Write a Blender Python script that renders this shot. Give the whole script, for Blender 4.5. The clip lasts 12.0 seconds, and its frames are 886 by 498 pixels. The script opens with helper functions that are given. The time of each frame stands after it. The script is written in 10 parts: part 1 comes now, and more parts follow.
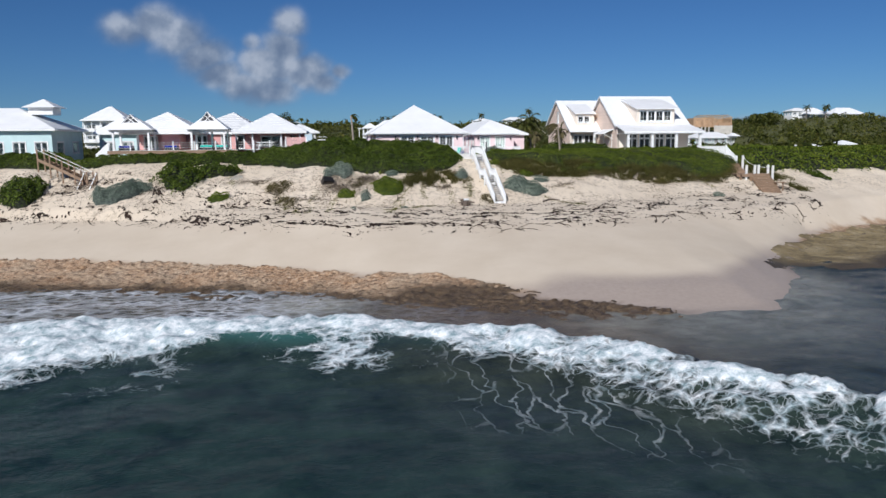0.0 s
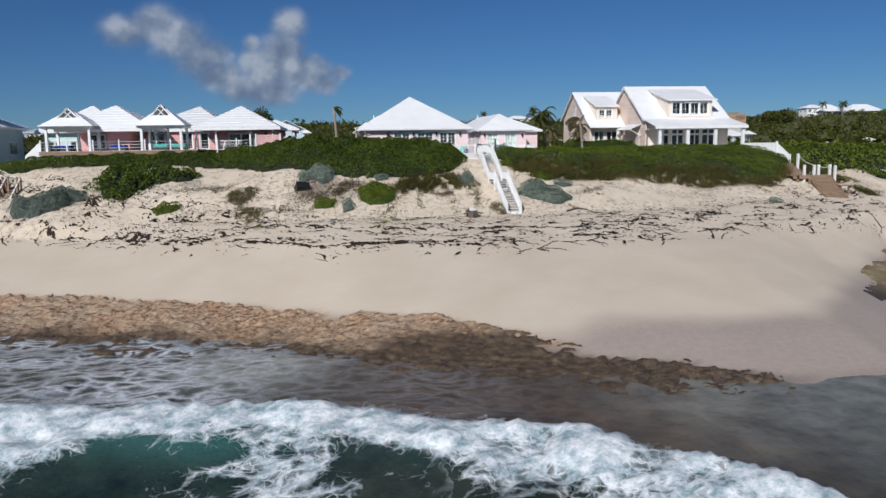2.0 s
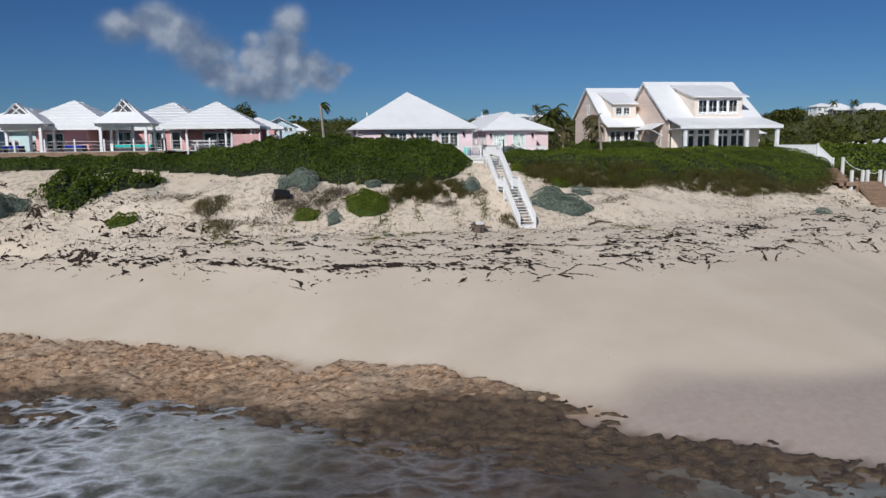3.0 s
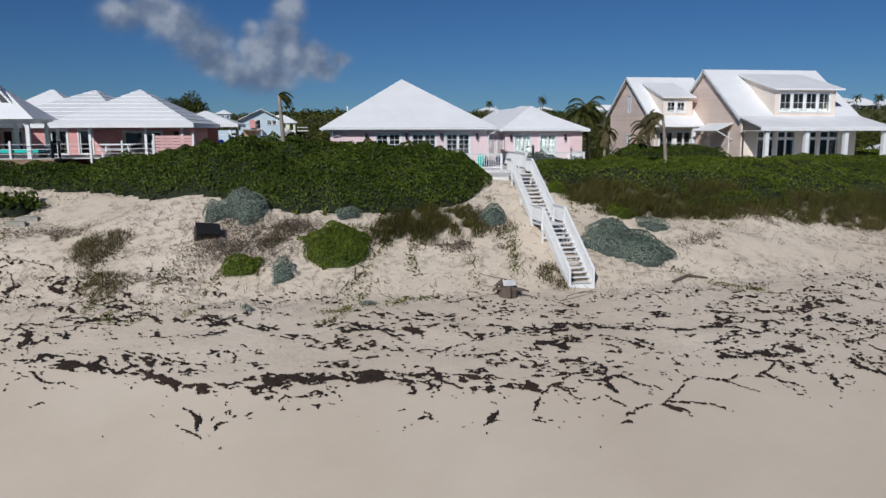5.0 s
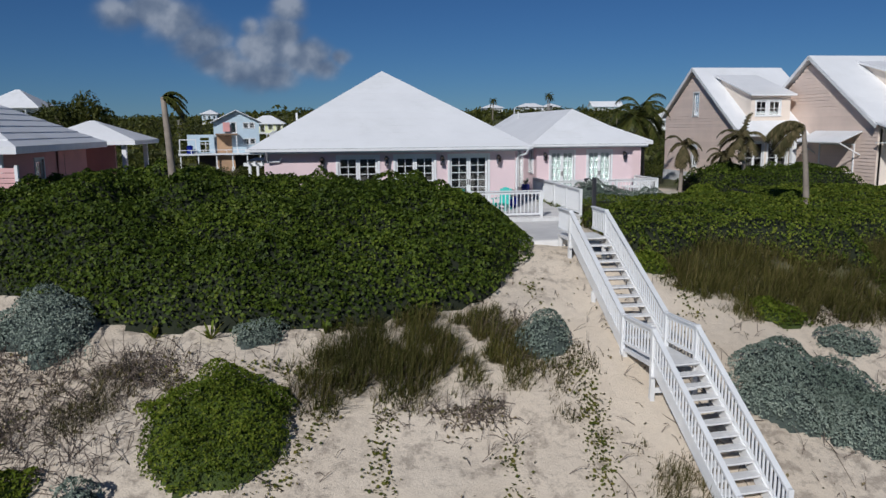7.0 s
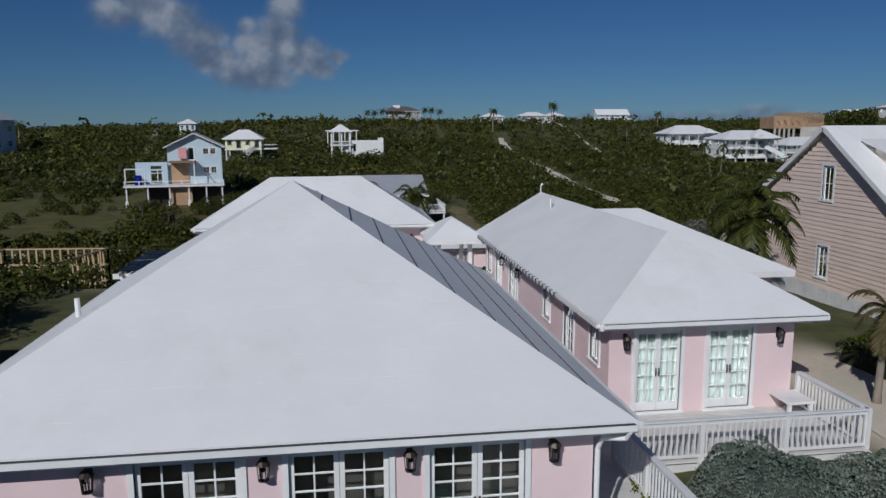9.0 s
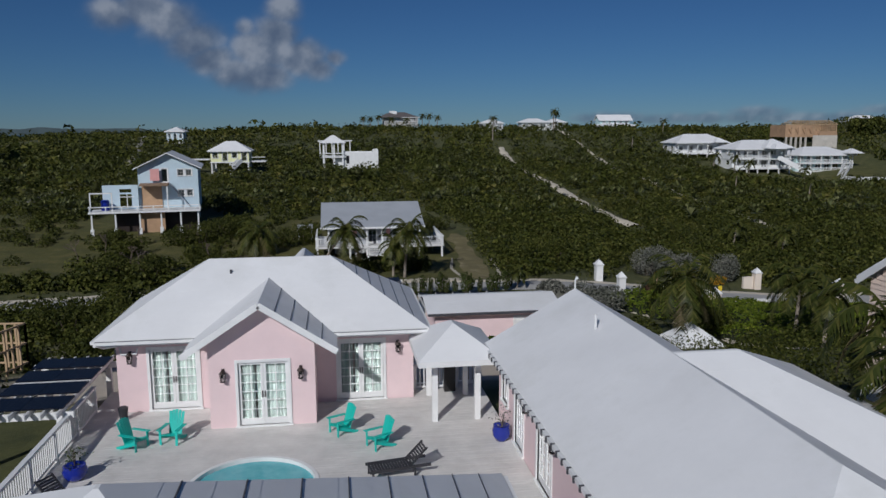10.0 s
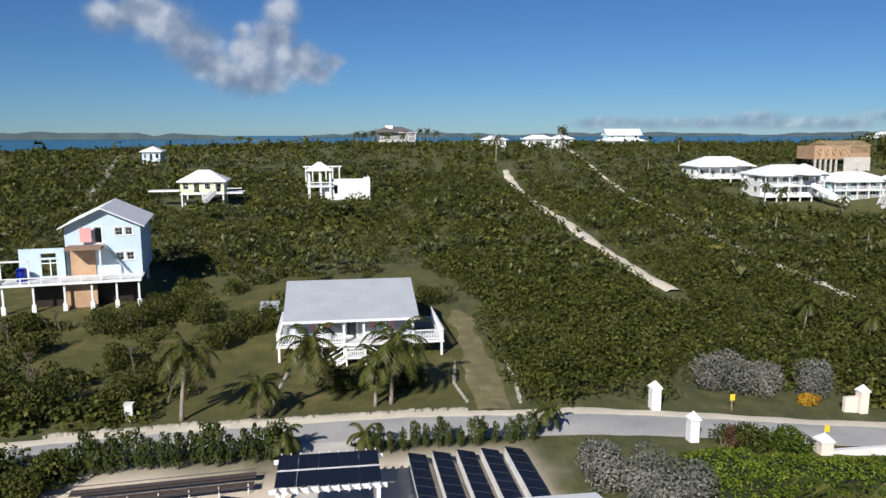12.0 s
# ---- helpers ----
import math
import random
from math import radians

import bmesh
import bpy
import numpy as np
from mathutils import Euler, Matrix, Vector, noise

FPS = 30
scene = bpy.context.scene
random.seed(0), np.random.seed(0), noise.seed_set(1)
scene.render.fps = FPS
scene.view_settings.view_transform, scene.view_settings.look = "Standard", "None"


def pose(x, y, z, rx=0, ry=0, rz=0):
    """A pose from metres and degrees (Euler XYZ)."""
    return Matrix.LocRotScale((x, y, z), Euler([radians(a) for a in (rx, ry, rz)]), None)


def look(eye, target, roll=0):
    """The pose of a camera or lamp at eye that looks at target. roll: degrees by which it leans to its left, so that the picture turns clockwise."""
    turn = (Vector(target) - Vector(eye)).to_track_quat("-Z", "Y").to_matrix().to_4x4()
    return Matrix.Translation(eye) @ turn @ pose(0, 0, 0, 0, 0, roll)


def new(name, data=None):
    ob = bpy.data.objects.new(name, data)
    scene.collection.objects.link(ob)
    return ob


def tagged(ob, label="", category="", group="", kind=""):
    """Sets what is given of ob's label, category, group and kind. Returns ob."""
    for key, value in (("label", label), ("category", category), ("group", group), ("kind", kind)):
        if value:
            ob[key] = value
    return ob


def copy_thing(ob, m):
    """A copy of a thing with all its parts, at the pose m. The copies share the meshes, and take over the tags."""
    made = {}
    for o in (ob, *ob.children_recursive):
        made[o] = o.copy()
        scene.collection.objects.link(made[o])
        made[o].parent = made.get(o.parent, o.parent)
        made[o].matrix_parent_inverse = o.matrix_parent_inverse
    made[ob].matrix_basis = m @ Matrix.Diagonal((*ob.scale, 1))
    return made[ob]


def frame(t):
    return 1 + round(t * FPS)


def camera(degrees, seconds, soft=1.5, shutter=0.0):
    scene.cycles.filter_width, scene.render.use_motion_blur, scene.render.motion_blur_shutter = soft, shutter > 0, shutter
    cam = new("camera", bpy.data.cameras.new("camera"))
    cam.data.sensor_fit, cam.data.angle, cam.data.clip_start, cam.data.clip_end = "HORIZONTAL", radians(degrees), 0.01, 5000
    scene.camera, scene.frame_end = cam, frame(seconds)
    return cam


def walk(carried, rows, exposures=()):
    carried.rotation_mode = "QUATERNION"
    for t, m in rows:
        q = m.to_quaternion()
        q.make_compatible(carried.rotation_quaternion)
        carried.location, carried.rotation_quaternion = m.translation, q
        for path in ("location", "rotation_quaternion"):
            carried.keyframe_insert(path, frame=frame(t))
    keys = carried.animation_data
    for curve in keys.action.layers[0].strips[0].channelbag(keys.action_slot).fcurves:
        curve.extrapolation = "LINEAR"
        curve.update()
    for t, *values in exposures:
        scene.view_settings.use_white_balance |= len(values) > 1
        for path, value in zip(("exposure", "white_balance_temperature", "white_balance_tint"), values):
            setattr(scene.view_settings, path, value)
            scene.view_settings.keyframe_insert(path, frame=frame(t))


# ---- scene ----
cam = camera(61.5, 12.0)
PATH = [
    (0, (1.281, 2.181, 7.85), (1.557, 4.141, 7.563), -0.5),
    (0.5, (1.809, 4.962, 7.654), (2.082, 6.922, 7.369), -0.7),
    (1, (2.201, 8.215, 7.417), (2.475, 10.176, 7.134), -0.7),
    (1.5, (2.656, 11.71, 7.388), (2.93, 13.671, 7.106), -0.7),
    (2, (3.163, 15.267, 7.517), (3.435, 17.228, 7.232), -0.8),
    (2.5, (3.61, 19.401, 7.543), (3.885, 21.362, 7.258), -0.6),
    (3, (4.201, 23.262, 7.787), (4.473, 25.222, 7.496), -0.6),
    (5, (6.163, 40.311, 8.619), (6.438, 42.267, 8.305), -0.1),
    (5.5, (6.701, 44.606, 8.773), (6.974, 46.562, 8.457), -0.2),
    (6, (7.29, 49.062, 8.987), (7.562, 51.018, 8.669), -0.2),
    (6.5, (7.899, 53.527, 9.239), (8.172, 55.482, 8.918), -0.2),
    (7, (8.647, 58.129, 9.568), (8.917, 60.084, 9.246), -0.5),
    (9, (11.757, 77.104, 13.372), (12.035, 79.058, 13.05), -0.2),
    (9.5, (12.504, 82.034, 14.51), (12.785, 83.988, 14.19), -0.2),
    (10, (13.18, 86.781, 15.686), (13.463, 88.735, 15.366), -0.2),
    (10.5, (13.845, 91.564, 16.894), (14.13, 93.518, 16.575), -0.2),
    (11, (14.479, 96.471, 18.072), (14.766, 98.425, 17.756), -0.2),
    (11.5, (15.226, 101.253, 19.203), (15.513, 103.207, 18.888), -0.1),
    (12, (15.848, 105.869, 20.397), (16.135, 107.824, 20.086), -0.1),
]
walk(cam, [(t, look(eye, target, roll)) for t, eye, target, roll in PATH],
     [(0.0, 0.17, 6000, 10), (2.5, -0.05, 6050, 10), (5.0, -0.23, 5950, 10), (7.0, -0.36, 5900, 10), (9.0, -0.66, 5900, 10), (10.2, -0.62, 5950, 10), (11.0, -0.12, 6080, 10), (12.0, 0.54, 6280, 10)])

# ---- world and sun ----
SUN_EL, SUN_X, SUN_Y = radians(33), -0.50, -0.866      # the sun stands behind the viewer, to the south-south-west
world = bpy.data.worlds.new("world")
scene.world = world
world.use_nodes = True
wn = world.node_tree.nodes
wn.clear()
sky = wn.new("ShaderNodeTexSky")
sky.sky_type, sky.sun_disc = "NISHITA", False
sky.sun_elevation, sky.sun_rotation = SUN_EL, math.atan2(SUN_X, SUN_Y)
sky.altitude, sky.air_density, sky.dust_density, sky.ozone_density = 0, 0.8, 0.0, 6.5
wbg, wout = wn.new("ShaderNodeBackground"), wn.new("ShaderNodeOutputWorld")
wbg.inputs["Strength"].default_value = 0.0435
tint = wn.new("ShaderNodeMix")
tint.data_type, tint.blend_type = "RGBA", "MULTIPLY"
tint.inputs[0].default_value, tint.inputs[7].default_value = 1.0, (0.64, 0.86, 1.05, 1)
world.node_tree.links.new(sky.outputs[0], tint.inputs[6])
world.node_tree.links.new(tint.outputs[2], wbg.inputs[0])
world.node_tree.links.new(wbg.outputs[0], wout.inputs[0])
sun_data = bpy.data.lights.new("sun", "SUN")
sun_data.energy, sun_data.angle, sun_data.color = 4.3, radians(0.55), (1.0, 0.95, 0.88)
sun = new("sun", sun_data)
sun.matrix_world = look((SUN_X * 60 * math.cos(SUN_EL), SUN_Y * 60 * math.cos(SUN_EL), 60 * math.sin(SUN_EL)), (0, 0, 0))

# ---- mesh helpers ----
rng = random.Random(7)
nrng = np.random.default_rng(11)
ORIGIN = Matrix.Identity(4)


class Mesh:
    """Collects corners and faces for one mesh."""

    def __init__(self):
        self.v, self.f = [], []

    def poly(self, pts):
        n = len(self.v)
        self.v += [tuple(p) for p in pts]
        self.f.append(tuple(range(n, n + len(pts))))
        return self

    def hexa(self, p):
        """Eight corners: bottom ring of four, then the top ring."""
        n = len(self.v)
        self.v += [tuple(q) for q in p]
        self.f += [tuple(n + i for i in q) for q in ((3, 2, 1, 0), (4, 5, 6, 7), (0, 1, 5, 4), (1, 2, 6, 5), (2, 3, 7, 6), (3, 0, 4, 7))]
        return self

    def box(self, x0, y0, z0, x1, y1, z1):
        return self.hexa([(x0, y0, z0), (x1, y0, z0), (x1, y1, z0), (x0, y1, z0), (x0, y0, z1), (x1, y0, z1), (x1, y1, z1), (x0, y1, z1)])

    def beam(self, a, b, w, h, up=(0, 0, 1)):
        a, b, up = Vector(a), Vector(b), Vector(up)
        d = (b - a).normalized()
        s = d.cross(up)
        if s.length < 1e-4:
            s = d.cross(Vector((0, 1, 0)))
        s = s.normalized() * w / 2
        u = s.normalized().cross(d).normalized() * h / 2
        return self.hexa([a - s - u, a + s - u, a + s + u, a - s + u, b - s - u, b + s - u, b + s + u, b - s + u])

    def slab(self, pts, t):
        """A flat polygon, thickened downwards by t."""
        n, k = len(self.v), len(pts)
        self.v += [tuple(p) for p in pts] + [(p[0], p[1], p[2] - t) for p in pts]
        self.f.append(tuple(range(n, n + k)))
        self.f.append(tuple(range(n + 2 * k - 1, n + k - 1, -1)))
        self.f += [(n + i, n + k + i, n + k + (i + 1) % k, n + (i + 1) % k) for i in range(k)]
        return self

    def tube(self, pts, radii, n=8, cap=True):
        """A tapered tube along a line of points."""
        base, m = len(self.v), len(pts)
        pts = [Vector(p) for p in pts]
        for i, p in enumerate(pts):
            d = (pts[min(i + 1, m - 1)] - pts[max(i - 1, 0)]).normalized()
            s = d.cross(Vector((0.31, 0.95, 0.02))).normalized()
            u = s.cross(d)
            r = radii[i] if isinstance(radii, (list, tuple)) else radii
            for k in range(n):
                a = 2 * math.pi * k / n
                self.v.append(tuple(p + s * (r * math.cos(a)) + u * (r * math.sin(a))))
        for i in range(m - 1):
            for k in range(n):
                a, b = base + i * n + k, base + i * n + (k + 1) % n
                self.f.append((a, b, b + n, a + n))
        if cap:
            self.f.append(tuple(base + k for k in range(n - 1, -1, -1)))
            self.f.append(tuple(base + (m - 1) * n + k for k in range(n)))
        return self

    def lathe(self, profile, n=20, at=(0, 0, 0)):
        base = len(self.v)
        for r, z in profile:
            self.v += [(at[0] + r * math.cos(2 * math.pi * k / n), at[1] + r * math.sin(2 * math.pi * k / n), at[2] + z) for k in range(n)]
        for i in range(len(profile) - 1):
            for k in range(n):
                a, b = base + i * n + k, base + i * n + (k + 1) % n
                self.f.append((a, b, b + n, a + n))
        self.f.append(tuple(base + k for k in range(n - 1, -1, -1)))
        self.f.append(tuple(base + (len(profile) - 1) * n + k for k in range(n)))
        return self

    def data(self, name, mat, smooth=False):
        me = bpy.data.meshes.new(name)
        me.from_pydata(self.v, [], self.f)
        me.materials.append(mat)
        if smooth:
            me.shade_smooth()
        me.update()
        return me


def thing(name, at, label, category, group="", kind=""):
    """An empty at a thing's base, which carries its tags and its parts."""
    ob = new(name)
    ob.empty_display_size = 0.2
    ob.location = at
    return tagged(ob, label, category, group, kind)


def part(name, mesh, mat, parent, label="", smooth=False):
    """One mesh object under a thing or a part; its corners are in world space."""
    ob = new(name, mesh.data(name, mat, smooth) if isinstance(mesh, Mesh) else mesh)
    ob.parent = parent
    if parent.data is None:
        ob.matrix_parent_inverse = Matrix.Translation(-Vector(parent.location))
    if label:
        ob["label"] = label
    return ob


def solo(name, mesh, mat, label, category="", group="", kind="", smooth=False):
    """A thing that is one mesh."""
    ob = new(name, mesh.data(name, mat, smooth) if isinstance(mesh, Mesh) else mesh)
    return tagged(ob, label, category, group, kind)


def sheet(name, verts, faces, mat, smooth=True, **floats):
    """A mesh from arrays, with float attributes for its material."""
    me = bpy.data.meshes.new(name)
    verts, faces = np.asarray(verts, np.float32), np.asarray(faces, np.int32)
    me.vertices.add(len(verts))
    me.vertices.foreach_set("co", verts.ravel())
    k = faces.shape[1]
    me.loops.add(faces.size)
    me.loops.foreach_set("vertex_index", faces.ravel())
    me.polygons.add(len(faces))
    me.polygons.foreach_set("loop_start", np.arange(0, faces.size, k, dtype=np.int32))
    me.update(calc_edges=True)
    for key, values in floats.items():
        at = me.attributes.new(key, "FLOAT", "POINT")
        at.data.foreach_set("value", np.asarray(values, np.float32).ravel())
    me.materials.append(mat)
    if smooth:
        me.shade_smooth()
    me.validate()
    return me


def grid_faces(nx, ny):
    i = np.arange(nx * ny).reshape(ny, nx)
    return np.stack([i[:-1, :-1], i[:-1, 1:], i[1:, 1:], i[1:, :-1]], -1).reshape(-1, 4)


def hash2(ix, iy, seed):
    h = (ix.astype(np.int64) * 374761393 + iy.astype(np.int64) * 668265263 + seed * 1442695041) & 0x7FFFFFFF
    h = ((h ^ (h >> 13)) * 1274126177) & 0x7FFFFFFF
    return ((h ^ (h >> 16)) & 0xFFFF) / 65535.0


def vnoise(x, y, seed=0):
    """Smooth value noise in 0..1 on arrays."""
    x, y = np.asarray(x, float), np.asarray(y, float)
    ix, iy = np.floor(x), np.floor(y)
    fx, fy = x - ix, y - iy
    fx, fy = fx * fx * (3 - 2 * fx), fy * fy * (3 - 2 * fy)
    a, b = hash2(ix, iy, seed), hash2(ix + 1, iy, seed)
    c, d = hash2(ix, iy + 1, seed), hash2(ix + 1, iy + 1, seed)
    return (a + (b - a) * fx) * (1 - fy) + (c + (d - c) * fx) * fy


def fbm(x, y, octaves=4, seed=0):
    s, a, t = 0.0, 0.5, 0.0
    for o in range(octaves):
        c, k = math.cos(0.6 + 1.1 * o) * 2 ** o, math.sin(0.6 + 1.1 * o) * 2 ** o
        s, t = s + a * vnoise(x * c - y * k + 17.3 * o, x * k + y * c - 9.1 * o, seed + o), t + a
        a *= 0.5
    return s / t


def sstep(a, b, x):
    t = np.clip((np.asarray(x, float) - a) / (b - a), 0, 1)
    return t * t * (3 - 2 * t)


# ---- materials ----
def ramp(nt, src, stops):
    r = nt.nodes.new("ShaderNodeValToRGB")
    while len(r.color_ramp.elements) < len(stops):
        r.color_ramp.elements.new(0.5)
    for e, (p, c) in zip(r.color_ramp.elements, stops):
        e.position, e.color = p, (*c, 1)
    nt.links.new(src, r.inputs[0])
    return r.outputs[0]


def mixc(nt, fac, a, b, mode="MIX"):
    m = nt.nodes.new("ShaderNodeMix")
    m.data_type, m.blend_type = "RGBA", mode
    for socket, value in ((m.inputs[0], fac), (m.inputs[6], a), (m.inputs[7], b)):
        if isinstance(value, bpy.types.NodeSocket):
            nt.links.new(value, socket)
        else:
            socket.default_value = value if isinstance(value, (int, float)) else (*value, 1)
    return m.outputs[2]


def noise_node(nt, scale, detail=5, rough=0.6, vec=None, stretch=None):
    co = nt.nodes.new("ShaderNodeTexCoord").outputs["Object"] if vec is None else vec
    if stretch:
        mp = nt.nodes.new("ShaderNodeMapping")
        mp.inputs["Scale"].default_value = stretch
        nt.links.new(co, mp.inputs[0])
        co = mp.outputs[0]
    n = nt.nodes.new("ShaderNodeTexNoise")
    n.inputs["Scale"].default_value, n.inputs["Detail"].default_value, n.inputs["Roughness"].default_value = scale, detail, rough
    nt.links.new(co, n.inputs["Vector"])
    return n.outputs["Fac"]


def arith(nt, op, a, b=0.0, clamp=False):
    m = nt.nodes.new("ShaderNodeMath")
    m.operation, m.use_clamp = op, clamp
    for socket, value in ((m.inputs[0], a), (m.inputs[1], b)):
        if isinstance(value, bpy.types.NodeSocket):
            nt.links.new(value, socket)
        else:
            socket.default_value = value
    return m.outputs[0]


def attr(nt, name):
    a = nt.nodes.new("ShaderNodeAttribute")
    a.attribute_name = name
    return a.outputs["Fac"]


def blank(name):
    m = bpy.data.materials.new(name)
    m.use_nodes = True
    return m, m.node_tree, m.node_tree.nodes["Principled BSDF"]


def bump(nt, bsdf, height, strength=0.4, dist=0.02):
    b = nt.nodes.new("ShaderNodeBump")
    b.inputs["Strength"].default_value, b.inputs["Distance"].default_value = strength, dist
    nt.links.new(height, b.inputs["Height"])
    nt.links.new(b.outputs[0], bsdf.inputs["Normal"])


def surface(name, col, rough=0.6, metal=0.0, vary=0.12, scale=1.2, fine=25.0, bumps=0.25, dist=0.01, stain=None, stretch=None, spec=0.5, isle=0.0):
    """Paint, wood, metal or stone: a base colour with blotches and grain at two scales, and fine relief."""
    m, nt, b = blank(name)
    big, small = noise_node(nt, scale, 4, 0.6, None, stretch), noise_node(nt, fine, 4, 0.6, None, stretch)
    lo, hi = tuple(c * (1 - vary) for c in col), tuple(min(1, c * (1 + vary * 0.7)) for c in col)
    c = ramp(nt, big, [(0.3, lo), (0.7, hi)])
    c = mixc(nt, ramp(nt, small, [(0.35, (0, 0, 0)), (0.75, (vary, vary, vary))]), c, tuple(x * 0.72 for x in col))
    if stain:
        c = mixc(nt, ramp(nt, noise_node(nt, scale * 0.6, 6, 0.7), [(0.52, (0, 0, 0)), (0.72, (0.7, 0.7, 0.7))]), c, stain)
    if isle:
        g = nt.nodes.new("ShaderNodeNewGeometry").outputs["Random Per Island"]
        c = mixc(nt, 1.0, c, ramp(nt, g, [(0, (1 - isle,) * 3), (1, (1.0,) * 3)]), "MULTIPLY")
    nt.links.new(c, b.inputs["Base Color"])
    b.inputs["Roughness"].default_value, b.inputs["Metallic"].default_value = rough, metal
    b.inputs["Specular IOR Level"].default_value = spec
    if bumps:
        bump(nt, b, small, bumps, dist)
    return m


def foliage(name, cols, rough=0.5, trans=0.25):
    """Leaves: the tint varies from leaf to leaf and from patch to patch."""
    m, nt, b = blank(name)
    g = nt.nodes.new("ShaderNodeNewGeometry").outputs["Random Per Island"]
    n = len(cols) - 1
    c = ramp(nt, g, [(i / n, k) for i, k in enumerate(cols)])
    patch = ramp(nt, noise_node(nt, 0.35, 3, 0.6), [(0.3, (0.50, 0.54, 0.48)), (0.7, (1.12, 1.08, 1.0))])
    c = mixc(nt, 1.0, c, patch, "MULTIPLY")
    nt.links.new(c, b.inputs["Base Color"])
    b.inputs["Roughness"].default_value = rough
    b.inputs["Specular IOR Level"].default_value = 0.18
    t = nt.nodes.new("ShaderNodeBsdfTranslucent")
    nt.links.new(c, t.inputs[0])
    mx = nt.nodes.new("ShaderNodeMixShader")
    mx.inputs[0].default_value = trans
    nt.links.new(b.outputs[0], mx.inputs[1])
    nt.links.new(t.outputs[0], mx.inputs[2])
    nt.links.new(mx.outputs[0], nt.nodes["Material Output"].inputs[0])
    return m


WHITE_ROOF = surface("white_roof", (0.80, 0.80, 0.80), 0.62, vary=0.05, scale=0.5, fine=9, bumps=0.1, stain=(0.68, 0.68, 0.66))
WHITE = surface("white_paint", (0.80, 0.80, 0.79), 0.5, vary=0.08, scale=1.5, fine=30, bumps=0.12)
WHITE_WORN = surface("weathered_white_paint", (0.74, 0.73, 0.71), 0.65, vary=0.14, scale=1.8, fine=22, bumps=0.3, stain=(0.55, 0.53, 0.5))
PINK = surface("pink_stucco", (0.80, 0.62, 0.625), 0.8, vary=0.06, scale=0.8, fine=40, bumps=0.25, stain=(0.77, 0.60, 0.60))
PINK_SCREEN = surface("faded_pink_slats", (0.74, 0.44, 0.42), 0.75, vary=0.1, scale=0.9, fine=25)
PINK_DEEP = surface("salmon_pink_boards", (0.72, 0.36, 0.34), 0.75, vary=0.1, scale=0.9, fine=25)
CREAM = surface("cream_clapboard", (0.80, 0.64, 0.54), 0.7, vary=0.07, scale=0.7, fine=25, isle=0.08)
CREAM_PLAIN = surface("cream_board", (0.78, 0.68, 0.58), 0.7, vary=0.06, scale=0.8)
MINT = surface("mint_boards", (0.56, 0.73, 0.73), 0.7, vary=0.08, scale=0.8, isle=0.08)
BLUE_WALL = surface("light_blue_boards", (0.55, 0.67, 0.74), 0.7, vary=0.08, scale=0.7, isle=0.06)
YELLOW_WALL = surface("pale_yellow_boards", (0.78, 0.78, 0.45), 0.7, vary=0.08)
GREY_ROOF = surface("grey_metal_roof", (0.40, 0.42, 0.45), 0.55, vary=0.08, scale=0.6, fine=12, bumps=0.1)
SLATE = surface("brown_shingle_roof", (0.13, 0.115, 0.11), 0.8, vary=0.2)
GREY_WALL = surface("grey_wall_boards", (0.42, 0.44, 0.48), 0.7, vary=0.08)
CONCRETE = surface("concrete", (0.56, 0.52, 0.46), 0.85, vary=0.16, scale=0.8, stain=(0.36, 0.34, 0.31))
TIMBER = surface("weathered_timber", (0.30, 0.20, 0.13), 0.8, vary=0.3, scale=1.5, fine=14, stretch=(1, 1, 4), isle=0.25)
RAW_WOOD = surface("raw_framing_wood", (0.56, 0.40, 0.24), 0.75, vary=0.2, scale=1.5, fine=14, isle=0.2)
PLYWOOD = surface("plywood", (0.50, 0.32, 0.19), 0.75, vary=0.2, scale=0.7, fine=10, isle=0.2)
DECK = surface("white_deck_boards", (0.70, 0.675, 0.645), 0.7, vary=0.12, scale=1.4, fine=18, stain=(0.60, 0.57, 0.54), isle=0.08)
TEAL = surface("teal_chair_plastic", (0.02, 0.50, 0.42), 0.45, vary=0.08, bumps=0.1)
DARK_TIMBER = surface("dark_weathered_timber", (0.06, 0.042, 0.034), 0.85, vary=0.35, scale=3, fine=25)
DARK = surface("dark_resin", (0.035, 0.035, 0.04), 0.5, vary=0.2)
BLACK_BOX = surface("black_plastic", (0.015, 0.014, 0.014), 0.5, vary=0.2)
BRONZE = surface("dark_bronze", (0.06, 0.045, 0.04), 0.45, 0.6, vary=0.2)
# dark trim colour, also used for strips and blocks that stand in for shade
DARK_TRIM_SHADE = surface("dark_trim_and_shade", (0.06, 0.06, 0.07), 0.6, vary=0.2)
BLUE_POT = surface("cobalt_glazed_pot", (0.015, 0.03, 0.30), 0.12, vary=0.2, bumps=0.05)
YELLOW_SIGN = surface("yellow_sign", (0.75, 0.55, 0.03), 0.5, vary=0.05)
CURTAIN = surface("pale_curtain", (0.62, 0.68, 0.64), 0.9, vary=0.08, scale=2)
ROOM_DARK = surface("painted_room_dark", (0.10, 0.09, 0.08), 0.9, vary=0.2)
ROAD = surface("pale_asphalt", (0.39, 0.38, 0.36), 0.9, vary=0.12, scale=0.35, fine=30, stain=(0.28, 0.275, 0.27))
TRACK = surface("chalky_track", (0.64, 0.57, 0.46), 0.95, vary=0.14, scale=0.5, fine=12, stain=(0.48, 0.43, 0.33))
BARK = surface("palm_bark", (0.28, 0.235, 0.19), 0.9, vary=0.25, scale=3, fine=20, bumps=0.5)
TWIG = surface("grey_twigs", (0.17, 0.13, 0.10), 0.9, vary=0.3, isle=0.4)
